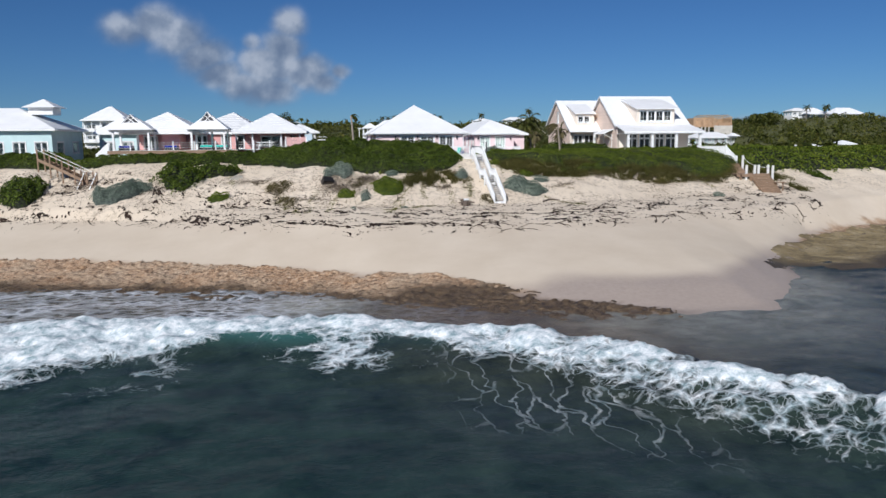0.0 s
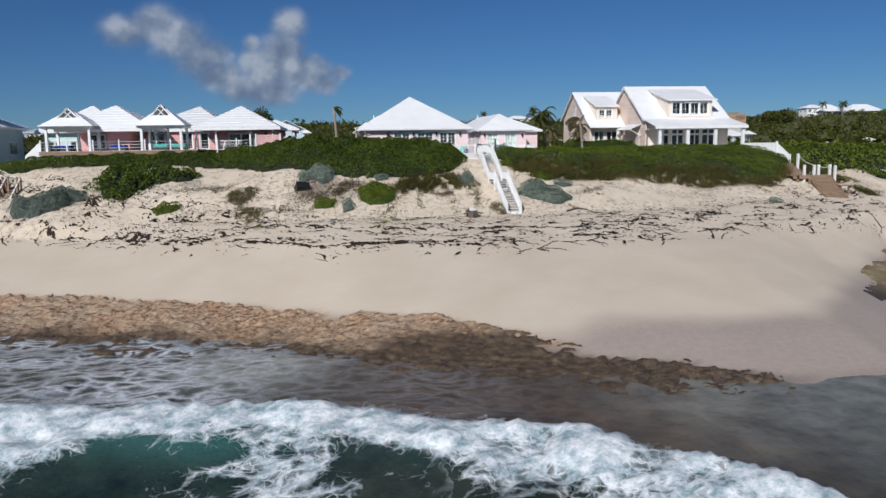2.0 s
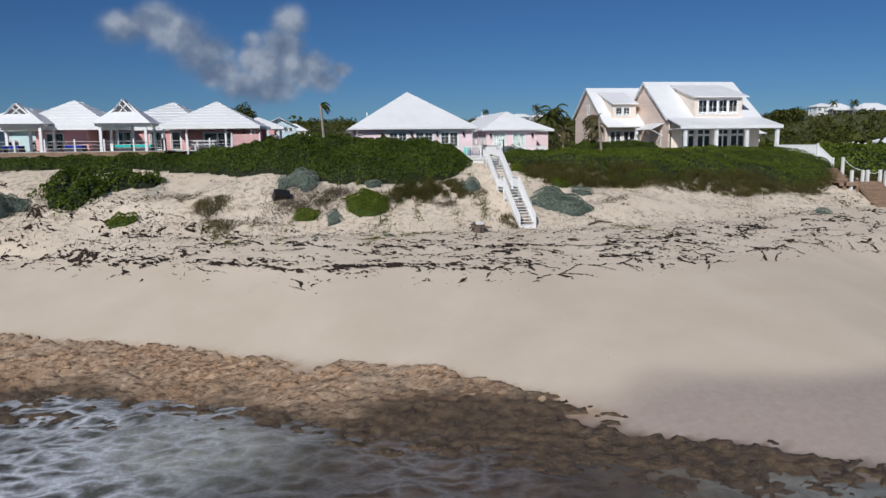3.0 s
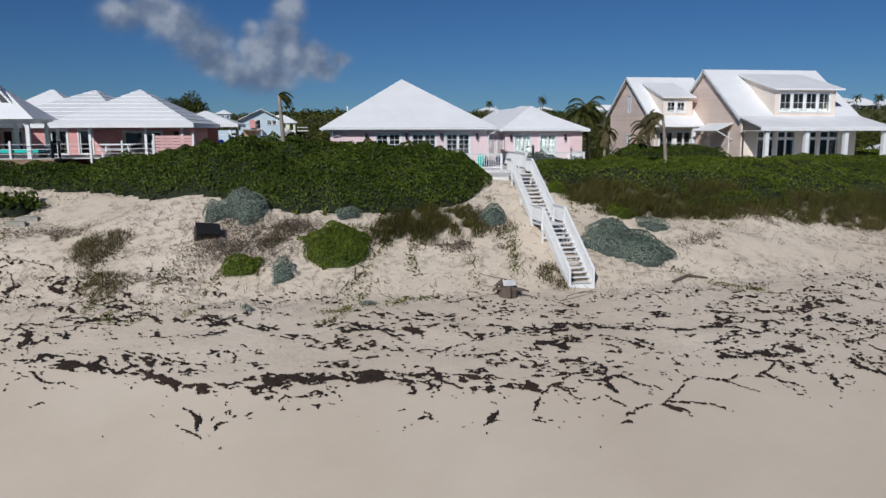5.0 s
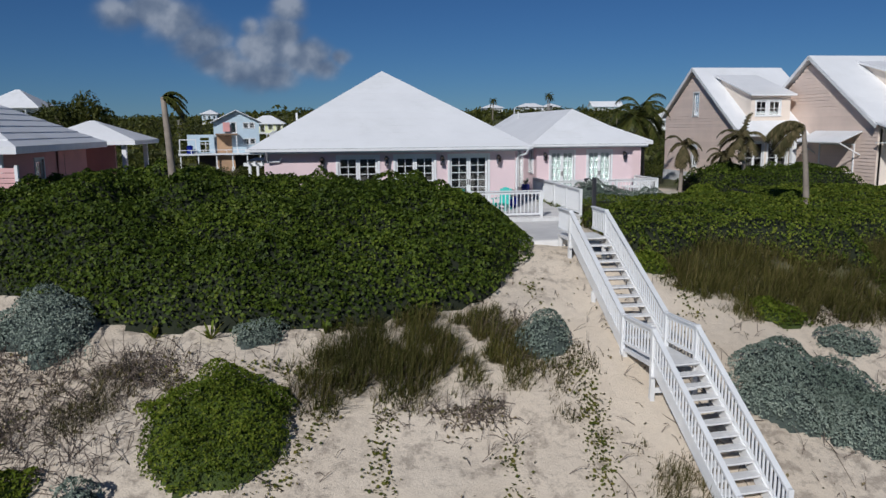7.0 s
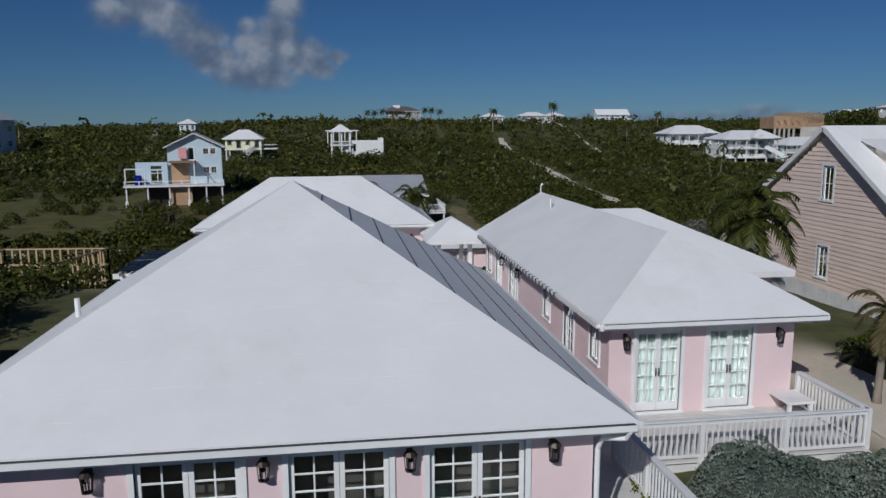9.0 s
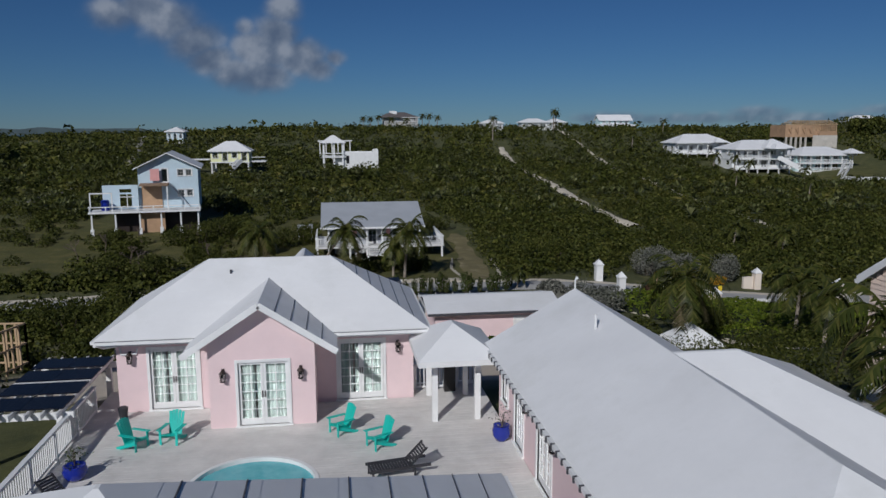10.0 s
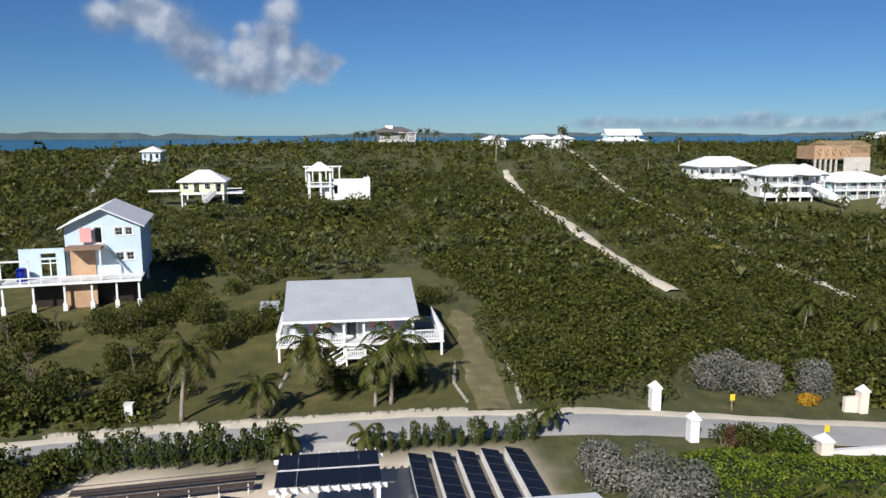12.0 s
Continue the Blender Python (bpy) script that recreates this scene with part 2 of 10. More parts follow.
DRIFT = surface("driftwood", (0.12, 0.09, 0.07), 0.9, vary=0.3, scale=3, bumps=0.5)
TRACK_GREY = surface("grey_stony_track", (0.30, 0.28, 0.24), 0.95, vary=0.2, scale=0.5, fine=12, stain=(0.16, 0.15, 0.09))
# distance haze is put into the colour of the islands
ISLE = surface("haze_blue_wooded_shore", (0.075, 0.105, 0.115), 0.95, vary=0.3, scale=0.01, fine=0.05, bumps=0)
WEED = surface("dry_seaweed", (0.036, 0.019, 0.011), 1.0, vary=0.4, scale=3, fine=30, isle=0.5)
STONE = surface("limestone_rubble", (0.42, 0.39, 0.33), 0.95, vary=0.25, scale=2, fine=14, bumps=0.6, isle=0.3)
SEAGRAPE = foliage("seagrape_leaves", [(0.030, 0.048, 0.007), (0.060, 0.096, 0.011), (0.098, 0.145, 0.017), (0.160, 0.200, 0.028)], 0.55, 0.28)
BRIGHT = foliage("bright_scaevola_leaves", [(0.078, 0.120, 0.012), (0.130, 0.184, 0.017), (0.182, 0.238, 0.024), (0.26, 0.29, 0.040)], 0.6, 0.35)
GREYLEAF = foliage("sea_lavender_leaves", [(0.14, 0.18, 0.155), (0.21, 0.26, 0.225), (0.30, 0.35, 0.305)], 0.7, 0.1)
SILVER = foliage("silver_buttonwood_leaves", [(0.12, 0.12, 0.105), (0.20, 0.20, 0.18), (0.30, 0.295, 0.27)], 0.7, 0.1)
DRYGRASS = foliage("dune_grass", [(0.075, 0.075, 0.028), (0.125, 0.115, 0.045), (0.19, 0.155, 0.075), (0.25, 0.20, 0.115)], 0.8, 0.2)
SCRUB = foliage("coppice_scrub", [(0.030, 0.040, 0.007), (0.058, 0.070, 0.012), (0.088, 0.100, 0.018), (0.145, 0.145, 0.038)], 0.6)
SCRUB_OLIVE = foliage("olive_scrub", [(0.056, 0.066, 0.012), (0.10, 0.106, 0.020), (0.145, 0.142, 0.030), (0.20, 0.178, 0.058)], 0.6)
BANKLEAF = foliage("bank_leaves", [(0.050, 0.078, 0.010), (0.095, 0.140, 0.015), (0.15, 0.195, 0.021), (0.21, 0.235, 0.036)], 0.6)
BANKGRASS = foliage("bank_grass", [(0.055, 0.062, 0.015), (0.10, 0.102, 0.024), (0.145, 0.13, 0.038), (0.21, 0.165, 0.075)], 0.8, 0.2)
HEDGELEAF = foliage("young_hedge_leaves", [(0.035, 0.055, 0.012), (0.065, 0.088, 0.018), (0.105, 0.12, 0.028)], 0.6)
VINE = foliage("beach_vine_leaves", [(0.08, 0.105, 0.018), (0.15, 0.16, 0.028), (0.26, 0.22, 0.06)], 0.6)
ORANGE = foliage("orange_croton_leaves", [(0.35, 0.16, 0.01), (0.50, 0.28, 0.02), (0.25, 0.20, 0.03)], 0.5)
PALM_LEAF = foliage("palm_fronds", [(0.036, 0.050, 0.011), (0.075, 0.088, 0.020), (0.165, 0.150, 0.045)], 0.45)
THATCH = foliage("thatch_palm_fans", [(0.075, 0.09, 0.028), (0.12, 0.135, 0.048), (0.19, 0.19, 0.085)], 0.5, 0.15)
PALM_DRY = foliage("dry_palm_fronds", [(0.07, 0.07, 0.03), (0.13, 0.11, 0.055), (0.22, 0.17, 0.10)], 0.7)


def glass_material():
    m, nt, b = blank("window_glass")
    b.inputs["Base Color"].default_value = (0.75, 0.8, 0.8, 1)
    b.inputs["Roughness"].default_value, b.inputs["IOR"].default_value, b.inputs["Transmission Weight"].default_value = 0.03, 1.45, 1.0
    return m


def solar_material():
    m, nt, b = blank("solar_cells")
    br = nt.nodes.new("ShaderNodeTexBrick")
    br.offset = 0.0
    br.inputs["Color1"].default_value = br.inputs["Color2"].default_value = (0.005, 0.007, 0.016, 1)
    br.inputs["Mortar"].default_value = (0.06, 0.065, 0.08, 1)
    br.inputs["Scale"].default_value, br.inputs["Mortar Size"].default_value = 1.0, 0.004
    br.inputs["Brick Width"].default_value = br.inputs["Row Height"].default_value = 0.16
    nt.links.new(nt.nodes.new("ShaderNodeTexCoord").outputs["Object"], br.inputs["Vector"])
    nt.links.new(br.outputs["Color"], b.inputs["Base Color"])
    b.inputs["Roughness"].default_value = 0.4
    b.inputs["Specular IOR Level"].default_value = 0.2
    return m


GLASS, SOLAR = glass_material(), solar_material()

# ---- ground ----
SEA = -1.9


def shore_y(x):
    return np.interp(x, [-400, -60, -25, -10, 0, 8, 14, 20, 26, 30, 35, 47, 58, 80, 150, 400], [72, 62, 58, 54, 50.5, 46.5, 43.8, 42, 42, 46, 54, 66, 71, 78, 95, 130])


def wrack_y(x):
    return np.interp(x, [-400, -60, -19, -7, 3.6, 13, 23, 40, 60, 150, 400], [84, 78, 71.5, 66.5, 62, 61, 61.5, 68.4, 79, 104, 142])


def toe_y(x):
    return np.interp(x, [-400, -60, -25, -18, -8, 0, 16, 24, 30, 36, 41, 47, 52, 62, 150, 400], [90, 82, 73.5, 71.4, 71.2, 69.7, 69.8, 70.6, 72.3, 74.6, 76.4, 77.9, 79.2, 82.5, 109, 148])


def ground_z(x, y):
    x, y = np.asarray(x, float), np.asarray(y, float)
    s, w, t = shore_y(x), wrack_y(x), toe_y(x)
    crest = 5.9 - 0.5 * sstep(47, 70, x) - 0.3 * sstep(-20, -45, x)
    knots = [(s - 400, -9 + 0 * s), (s - 40, -5 + 0 * s), (s, SEA + 0 * s), (s + 3.5, -1.25 + 0 * s), (w, 1.15 + 0 * s), (t, 2.05 + 0 * s), (t + 3, 3.25 + 0 * s), (t + 6, 4.5 + 0 * s), (t + 10, crest),
             (np.maximum(t + 16, 96), crest + 0.1), (np.maximum(t + 24, 115), crest - 0.3), (np.maximum(t + 34, 129), 2.5 - 0.9 * sstep(28, 60, x))]
    far = 1.9 - 2.0 * sstep(30, 58, x) + 2.5 * sstep(90, 240, x) + 1.5 * sstep(-30, -120, x)
    hill = sstep(-160, 40, x) * (1 - 0.35 * sstep(90, 260, x))
    knots += [(np.maximum(t + 44, 142), far), (167 + 0 * s, far + 0.2), (187 + 0 * s, far * 0.6 + 1.9), (225 + 0 * s, far * 0.4 + 3.2), (264 + 0 * s, far * 0.3 + 5.6),
              (314 + 0 * s, 8.0 + 3.2 * hill), (352 + 0 * s, 10.5 + 4.2 * hill), (420 + 0 * s, 10.5 + 4.0 * hill), (560 + 0 * s, 5.0 + 0 * s), (760 + 0 * s, -6.0 + 0 * s), (9000 + 0 * s, -30 + 0 * s)]
    z = np.full(np.broadcast(x, y).shape, -9.0)
    for (ya, za), (yb, zb) in zip(knots, knots[1:]):
        k = np.clip((y - ya) / np.maximum(yb - ya, 1e-3), 0, 1)
        z = np.where(y >= ya, za + (zb - za) * k, z)
    rock = rock_mask(x, y)
    z = z + rock * (0.30 * fbm(x / 0.9, y / 0.7, 4, 3) - 0.15)
    dune = sstep(0, 4, y - t) * (1 - sstep(11, 16, y - t))
    z = z + dune * (0.9 * fbm(x / 4.2, y / 3.2, 4, 8) - 0.45) + 0.16 * (fbm(x / 1.3, y / 1.3, 3, 21) - 0.5) * sstep(-2, 3, y - w)
    z = z + (2.6 * fbm(x / 38, y / 38, 4, 5) - 1.3) * sstep(172, 230, y) * (1 - sstep(480, 620, y))
    z = z + 7.0 * np.exp(-((x - 232) / 45) ** 2 - ((y - 325) / 40) ** 2)
    z = z - 3.2 * np.exp(-((x - 134) / 34) ** 2 - ((y - 262) / 32) ** 2)
    return z


def rock_mask(x, y):
    """Where the beach rock shows: a shelf along the waterline that narrows to a point."""
    s = shore_y(x)
    width = np.interp(x, [-80, -25, -11, 0, 3, 7, 10.6, 15, 18, 23, 33, 40, 60], [5, 5.2, 4.8, 3.8, 3.8, 5.2, 2.7, 1.5, 0.9, 0.1, 0.1, 2.4, 4.0])
    d = y - s + 1.8 * (fbm(x / 3.0, y / 2.0, 4, 31) - 0.5) + 2.4 * (fbm((x + 1.6 * y) / 0.9, (y - 1.2 * x) / 3.4, 3, 33) - 0.5) * sstep(-4, 4, x)
    return sstep(-6, -2, d) * (1 - sstep(width - 0.7, width + 0.4, d)) * (0.1 + 0.9 * sstep(0.2, 1.2, width))


def spread(lo, hi, fine_lo, fine_hi, step, grow=1.12):
    a = list(np.arange(fine_lo, fine_hi + 1e-6, step))
    d, v = step, a[-1]
    while v < hi:
        d *= grow
        v += d
        a.append(v)
    d, v = step, a[0]
    while v > lo:
        d *= grow
        v -= d
        a.insert(0, v)
    return np.array(a)


def ground_material():
    m, nt, b = blank("ground")
    n1, n2, n3 = noise_node(nt, 0.25, 5), noise_node(nt, 3.5, 6, 0.7), noise_node(nt, 22, 5, 0.65)
    sand = ramp(nt, n1, [(0.3, (0.61, 0.51, 0.39)), (0.7, (0.71, 0.61, 0.485))])
    sand = mixc(nt, arith(nt, "MULTIPLY", ramp(nt, n2, [(0.45, (0, 0, 0)), (0.8, (0.5, 0.5, 0.5))]), arith(nt, "ADD", 0.25, arith(nt, "MULTIPLY", attr(nt, "trodden"), 0.75))), sand, (0.50, 0.42, 0.33))
    sand = mixc(nt, arith(nt, "MULTIPLY", arith(nt, "SUBTRACT", 1.0, attr(nt, "trodden")), 0.36), sand, (0.46, 0.385, 0.30))      # damp smooth sand below the weed line
    wet = mixc(nt, ramp(nt, n2, [(0.3, (0, 0, 0)), (0.7, (1, 1, 1))]), (0.36, 0.29, 0.24), (0.43, 0.355, 0.30))
    crumbs = noise_node(nt, 2.4, 9, 0.74)
    litter = arith(nt, "MULTIPLY", ramp(nt, crumbs, [(0.49, (0, 0, 0)), (0.60, (0.6, 0.6, 0.6))]), attr(nt, "litter"))
    sand = mixc(nt, litter, sand, ramp(nt, n3, [(0.35, (0.13, 0.095, 0.07)), (0.7, (0.30, 0.25, 0.20))]))
    c = mixc(nt, attr(nt, "wet"), sand, wet)
    rock = ramp(nt, noise_node(nt, 1.5, 8, 0.76), [(0.30, (0.12, 0.07, 0.04)), (0.43, (0.30, 0.19, 0.11)), (0.56, (0.43, 0.30, 0.19)), (0.72, (0.58, 0.47, 0.35))])
    under = ramp(nt, noise_node(nt, 0.8, 6, 0.7), [(0.3, (0.030, 0.020, 0.013)), (0.7, (0.12, 0.075, 0.045))])
    rock = mixc(nt, attr(nt, "soak"), rock, under)
    c = mixc(nt, attr(nt, "rock"), c, rock)
    soil = ramp(nt, noise_node(nt, 0.6, 6, 0.7), [(0.3, (0.036, 0.044, 0.011)), (0.55, (0.080, 0.084, 0.024)), (0.75, (0.14, 0.125, 0.05))])
    c = mixc(nt, attr(nt, "soil"), c, soil)
    lawn = ramp(nt, noise_node(nt, 0.4, 7, 0.75), [(0.3, (0.042, 0.044, 0.008)), (0.5, (0.080, 0.078, 0.015)), (0.72, (0.15, 0.125, 0.036))])
    c = mixc(nt, attr(nt, "lawn"), c, lawn)
    nt.links.new(c, b.inputs["Base Color"])
    r = arith(nt, "SUBTRACT", 0.95, arith(nt, "MULTIPLY", attr(nt, "wet"), 0.45))
    nt.links.new(r, b.inputs["Roughness"])
    h = arith(nt, "ADD", arith(nt, "MULTIPLY", n2, 0.7), arith(nt, "MULTIPLY", n3, 0.3))
    h = arith(nt, "MULTIPLY", h, arith(nt, "ADD", 0.12, arith(nt, "MULTIPLY", attr(nt, "trodden"), 0.88)))
    bump(nt, b, h, 0.6, 0.10)
    return m


xs = spread(-2600, 2600, -36, 60, 0.42, 1.10)
ys = np.concatenate([np.arange(-300, 30, 15), np.arange(30, 40, 1.0), np.arange(40, 92, 0.3), spread(92, 2800, 92, 100, 0.6, 1.035)[1:]])
ys = np.unique(np.round(ys, 3))
GX, GY = np.meshgrid(xs, ys)
GZ = ground_z(GX, GY)
above = GY - toe_y(GX)
soil = np.clip(sstep(14, 20, above), 0, 1) * (1 - sstep(114, 117, GY) * (1 - sstep(146, 147.5, GY + 2 * fbm(GX / 3, GY / 3, 3, 7))) * sstep(-3, 1, GX + 3 * fbm(GX / 3, GY / 3, 3, 9)) * (1 - sstep(27, 30, GX + 3 * fbm(GX / 3, GY / 3, 3, 10))))
soil = np.maximum(soil * (1 - sstep(84, 88, GY) * (1 - sstep(98, 102, GY)) * sstep(23, 25, GX) * (1 - sstep(27.5, 29, GX))), 0)
low_bank = np.interp(GX, [16.4, 17.4, 19, 24, 30, 38, 44, 48, 60], [84, 78.2, 76.8, 76.4, 77.2, 78.6, 80.6, 84, 120])
soil = np.maximum(soil, 0.85 * sstep(0.2, 2.0, GY - low_bank + 2.5 * (fbm(GX / 1.7, GY / 1.7, 3, 23) - 0.5)) * sstep(17.0, 18.2, GX) * (1 - sstep(87, 89, GY)))
litter = sstep(-3.5, 1.5, above) * (1 - sstep(10, 14, above)) * sstep(0.30, 0.52, fbm(GX / 3.1, GY / 2.4, 3, 161))
lawn = sstep(152, 155, GY) * (1 - sstep(196, 210, GY + 12 * fbm(GX / 14, GY / 14, 3, 2))) * (1 - sstep(27, 31, GX + 4 * fbm(GX / 5, GY / 5, 3, 4))) * sstep(-60, -45, GX)
lawn = np.maximum(lawn, sstep(143, 144, GY) * (1 - sstep(146.5, 148, GY)) * sstep(36, 38, GX) * (1 - sstep(70, 80, GX)))
lawn = np.maximum(lawn, sstep(240, 250, GY) * (1 - sstep(262, 272, GY)) * sstep(118, 126, GX) * (1 - sstep(150, 165, GX)))
wet = 1 - sstep(1.5, 4.5, GY - shore_y(GX) + 2.5 * (fbm(GX / 5, GY / 5, 3, 6) - 0.5) - 2.4 * sstep(12, 16, GX) * (1 - sstep(30, 38, GX)))
rock = rock_mask(GX, GY)
soak = 1 - sstep(0.6, 2.4, GY - shore_y(GX) + 2.4 * (fbm(GX / 3, GY / 2, 4, 12) - 0.5) + 1.2 - 1.6 * sstep(3, 9, GX))
ground = solo("ground", sheet("ground", np.stack([GX, GY, GZ], -1).reshape(-1, 3), grid_faces(len(xs), len(ys)), ground_material(), True,
              soil=soil, trodden=sstep(-1.5, 2.5, GY - wrack_y(GX)), litter=litter, lawn=lawn, wet=wet, rock=rock, soak=soak), None, "pale sand beach, dune and scrub-covered hill", kind="structure")

# ---- sea ----
def crest_y(x):
    return np.interp(x, [-60, -30, -14, -9, -4.3, 2.5, 8.8, 13.5, 17, 25, 60], [26, 35.5, 40.6, 40.6, 39.7, 38.2, 36.1, 31.8, 26.8, 16, -18])


def sea_material():
    m, nt, b = blank("sea_water")
    co = nt.nodes.new("ShaderNodeTexCoord").outputs["Object"]
    warp = nt.nodes.new("ShaderNodeTexNoise")
    warp.inputs["Scale"].default_value, warp.inputs["Detail"].default_value = 0.55, 4
    nt.links.new(co, warp.inputs["Vector"])
    shift = nt.nodes.new("ShaderNodeVectorMath")
    shift.operation = "MULTIPLY_ADD"
    nt.links.new(warp.outputs["Color"], shift.inputs[0])
    shift.inputs[1].default_value = (2.2, 2.2, 0)
    nt.links.new(co, shift.inputs[2])
    vor = nt.nodes.new("ShaderNodeTexVoronoi")
    vor.feature = "DISTANCE_TO_EDGE"
    vor.inputs["Scale"].default_value = 1.15
    nt.links.new(shift.outputs[0], vor.inputs["Vector"])
    vor2 = nt.nodes.new("ShaderNodeTexVoronoi")
    vor2.feature = "DISTANCE_TO_EDGE"
    vor2.inputs["Scale"].default_value = 3.1
    nt.links.new(shift.outputs[0], vor2.inputs["Vector"])
    lace = arith(nt, "SUBTRACT", 1.0, arith(nt, "MULTIPLY", vor.outputs["Distance"], 3.0), True)
    lace2 = arith(nt, "SUBTRACT", 1.0, arith(nt, "MULTIPLY", vor2.outputs["Distance"], 4.0), True)
    streak = arith(nt, "MAXIMUM", arith(nt, "POWER", lace, 2.2), arith(nt, "MULTIPLY", arith(nt, "POWER", lace2, 2.0), 0.8))
    froth = noise_node(nt, 1.6, 8, 0.72)
    pull = nt.nodes.new("ShaderNodeMapping")
    pull.inputs["Scale"].default_value = (0.95, 0.26, 1)
    nt.links.new(shift.outputs[0], pull.inputs[0])
    vor3 = nt.nodes.new("ShaderNodeTexVoronoi")
    vor3.feature = "DISTANCE_TO_EDGE"
    vor3.inputs["Scale"].default_value = 1.25
    nt.links.new(pull.outputs[0], vor3.inputs["Vector"])
    strands = arith(nt, "MULTIPLY", arith(nt, "SUBTRACT", 1.0, arith(nt, "MULTIPLY", vor3.outputs["Distance"], 21.0), True), attr(nt, "strand"))
    strands = arith(nt, "MULTIPLY", strands, ramp(nt, noise_node(nt, 0.7, 4, 0.6), [(0.37, (0, 0, 0)), (0.56, (1, 1, 1))]))
    flat = nt.nodes.new("ShaderNodeMapping")
    flat.inputs["Scale"].default_value = (0.8, 1.5, 1)
    nt.links.new(shift.outputs[0], flat.inputs[0])
    vor4 = nt.nodes.new("ShaderNodeTexVoronoi")
    vor4.feature = "DISTANCE_TO_EDGE"
    vor4.inputs["Scale"].default_value = 1.0
    nt.links.new(flat.outputs[0], vor4.inputs["Vector"])
    net = arith(nt, "SUBTRACT", 1.0, arith(nt, "MULTIPLY", vor4.outputs["Distance"], 2.5), True)
    net = arith(nt, "ADD", arith(nt, "POWER", net, 1.7), arith(nt, "MULTIPLY", arith(nt, "SUBTRACT", noise_node(nt, 2.6, 7, 0.72), 0.5), 1.1), True)
    scum = arith(nt, "MULTIPLY", net, attr(nt, "scum"))
    foam = attr(nt, "foam")
    k = arith(nt, "ADD", arith(nt, "MULTIPLY", streak, 0.34), arith(nt, "MULTIPLY", froth, 1.05))
    k = arith(nt, "SUBTRACT", arith(nt, "ADD", k, arith(nt, "MULTIPLY", foam, 1.25)), 1.08)
    k = arith(nt, "MAXIMUM", arith(nt, "MULTIPLY", k, 3.2, True), strands)
    deep = ramp(nt, noise_node(nt, 0.5, 6, 0.7), [(0.3, (0.005, 0.015, 0.016)), (0.7, (0.028, 0.055, 0.047))])
    brown = ramp(nt, noise_node(nt, 0.5, 6, 0.7), [(0.3, (0.030, 0.020, 0.014)), (0.7, (0.115, 0.080, 0.052))])
    c = mixc(nt, attr(nt, "shoal"), deep, brown)
    # light through the thin wave face, put into the water colour as teal
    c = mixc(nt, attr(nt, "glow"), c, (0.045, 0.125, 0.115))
    murk = arith(nt, "MULTIPLY", ramp(nt, noise_node(nt, 0.55, 7, 0.66), [(0.34, (0.3, 0.3, 0.3)), (0.62, (1, 1, 1))]), attr(nt, "wash"))
    c = mixc(nt, murk, c, (0.40, 0.40, 0.355))
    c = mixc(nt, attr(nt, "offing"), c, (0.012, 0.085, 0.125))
    c = mixc(nt, scum, c, ramp(nt, noise_node(nt, 5, 5, 0.7), [(0.3, (0.36, 0.38, 0.42)), (0.7, (0.72, 0.75, 0.79))]))
    white = ramp(nt, noise_node(nt, 1.9, 8, 0.72), [(0.36, (0.22, 0.31, 0.335)), (0.48, (0.50, 0.565, 0.595)), (0.62, (0.84, 0.855, 0.86))])
    c = mixc(nt, k, c, white)
    nt.links.new(c, b.inputs["Base Color"])
    nt.links.new(arith(nt, "ADD", 0.24, arith(nt, "MULTIPLY", k, 0.65)), b.inputs["Roughness"])
    b.inputs["IOR"].default_value = 1.33
    b.inputs["Specular IOR Level"].default_value = 0.22
    h = arith(nt, "ADD", arith(nt, "MULTIPLY", noise_node(nt, 1.3, 6, 0.62), 0.7), arith(nt, "MULTIPLY", k, 0.35))
    bump(nt, b, h, 0.6, 0.22)
    return m


sx = spread(-4200, 4200, -26, 34, 0.27, 1.14)
sy = np.concatenate([-np.geomspace(1400, 12, 26), np.arange(-10, 8, 0.8), np.arange(8, 62, 0.25), spread(62, 4600, 62, 80, 0.8, 1.16)[1:]])
SX, SY = np.meshgrid(sx, sy)
cy = crest_y(SX) + 1.1 * (fbm(SX / 2.6, SY / 5 + 3, 3, 41) - 0.5)
u = SY - cy                                              # metres shoreward of the breaking crest
ragged = fbm(SX / 0.9, SY / 0.9, 4, 42)
rise = np.where(u < 0, np.exp(-(u / 4.2) ** 2), np.exp(-(u / 1.25) ** 2))
near = (1 - sstep(60, 66, SY)) * (1 - sstep(40, 60, np.abs(SX - 4)))
swell = 0.30 * (fbm(SX / 5, SY / 3.2, 3, 44) - 0.5) + 0.09 * (fbm(SX / 0.8, SY / 0.6, 3, 45) - 0.5)
back = np.interp(SX, [-30, -12, -8, -4, -1, 3, 5, 8, 12, 16, 30], [11, 9.5, 6.5, 3.0, 2.0, 2.2, 3.2, 5.2, 7.6, 9.5, 12])
edge = u + 1.3 * (fbm(SX / 1.7, SY / 1.1, 4, 48) - 0.5)
band = sstep(-1.0, -0.45, edge / back) * (1 - sstep(1.3, 2.5, edge))
SZ = SEA + near * (1.05 * rise + swell + band * 0.75 * (ragged - 0.4)) * sstep(-2, 4, SY + 6)
depth = SEA - ground_z(SX, SY)
SZ = np.where((SY > 30) & (SY < 110), SZ - 0.10 * sstep(0.4, -0.3, depth), SZ)
left = 1 - sstep(-6, 4, SX - 0.25 * (SY - 45))
foam = np.interp(SX, [-12, -4, 6, 12, 18], [0.60, 0.74, 0.60, 0.40, 0.28]) * band + 0.55 * np.exp(-((u + 1.0) / 1.2) ** 2) * sstep(0.35, 0.65, ragged)
foam = np.maximum(foam, 0.30 * sstep(0.5, 1.5, u) * (1 - sstep(2.5, 4.5, u)))
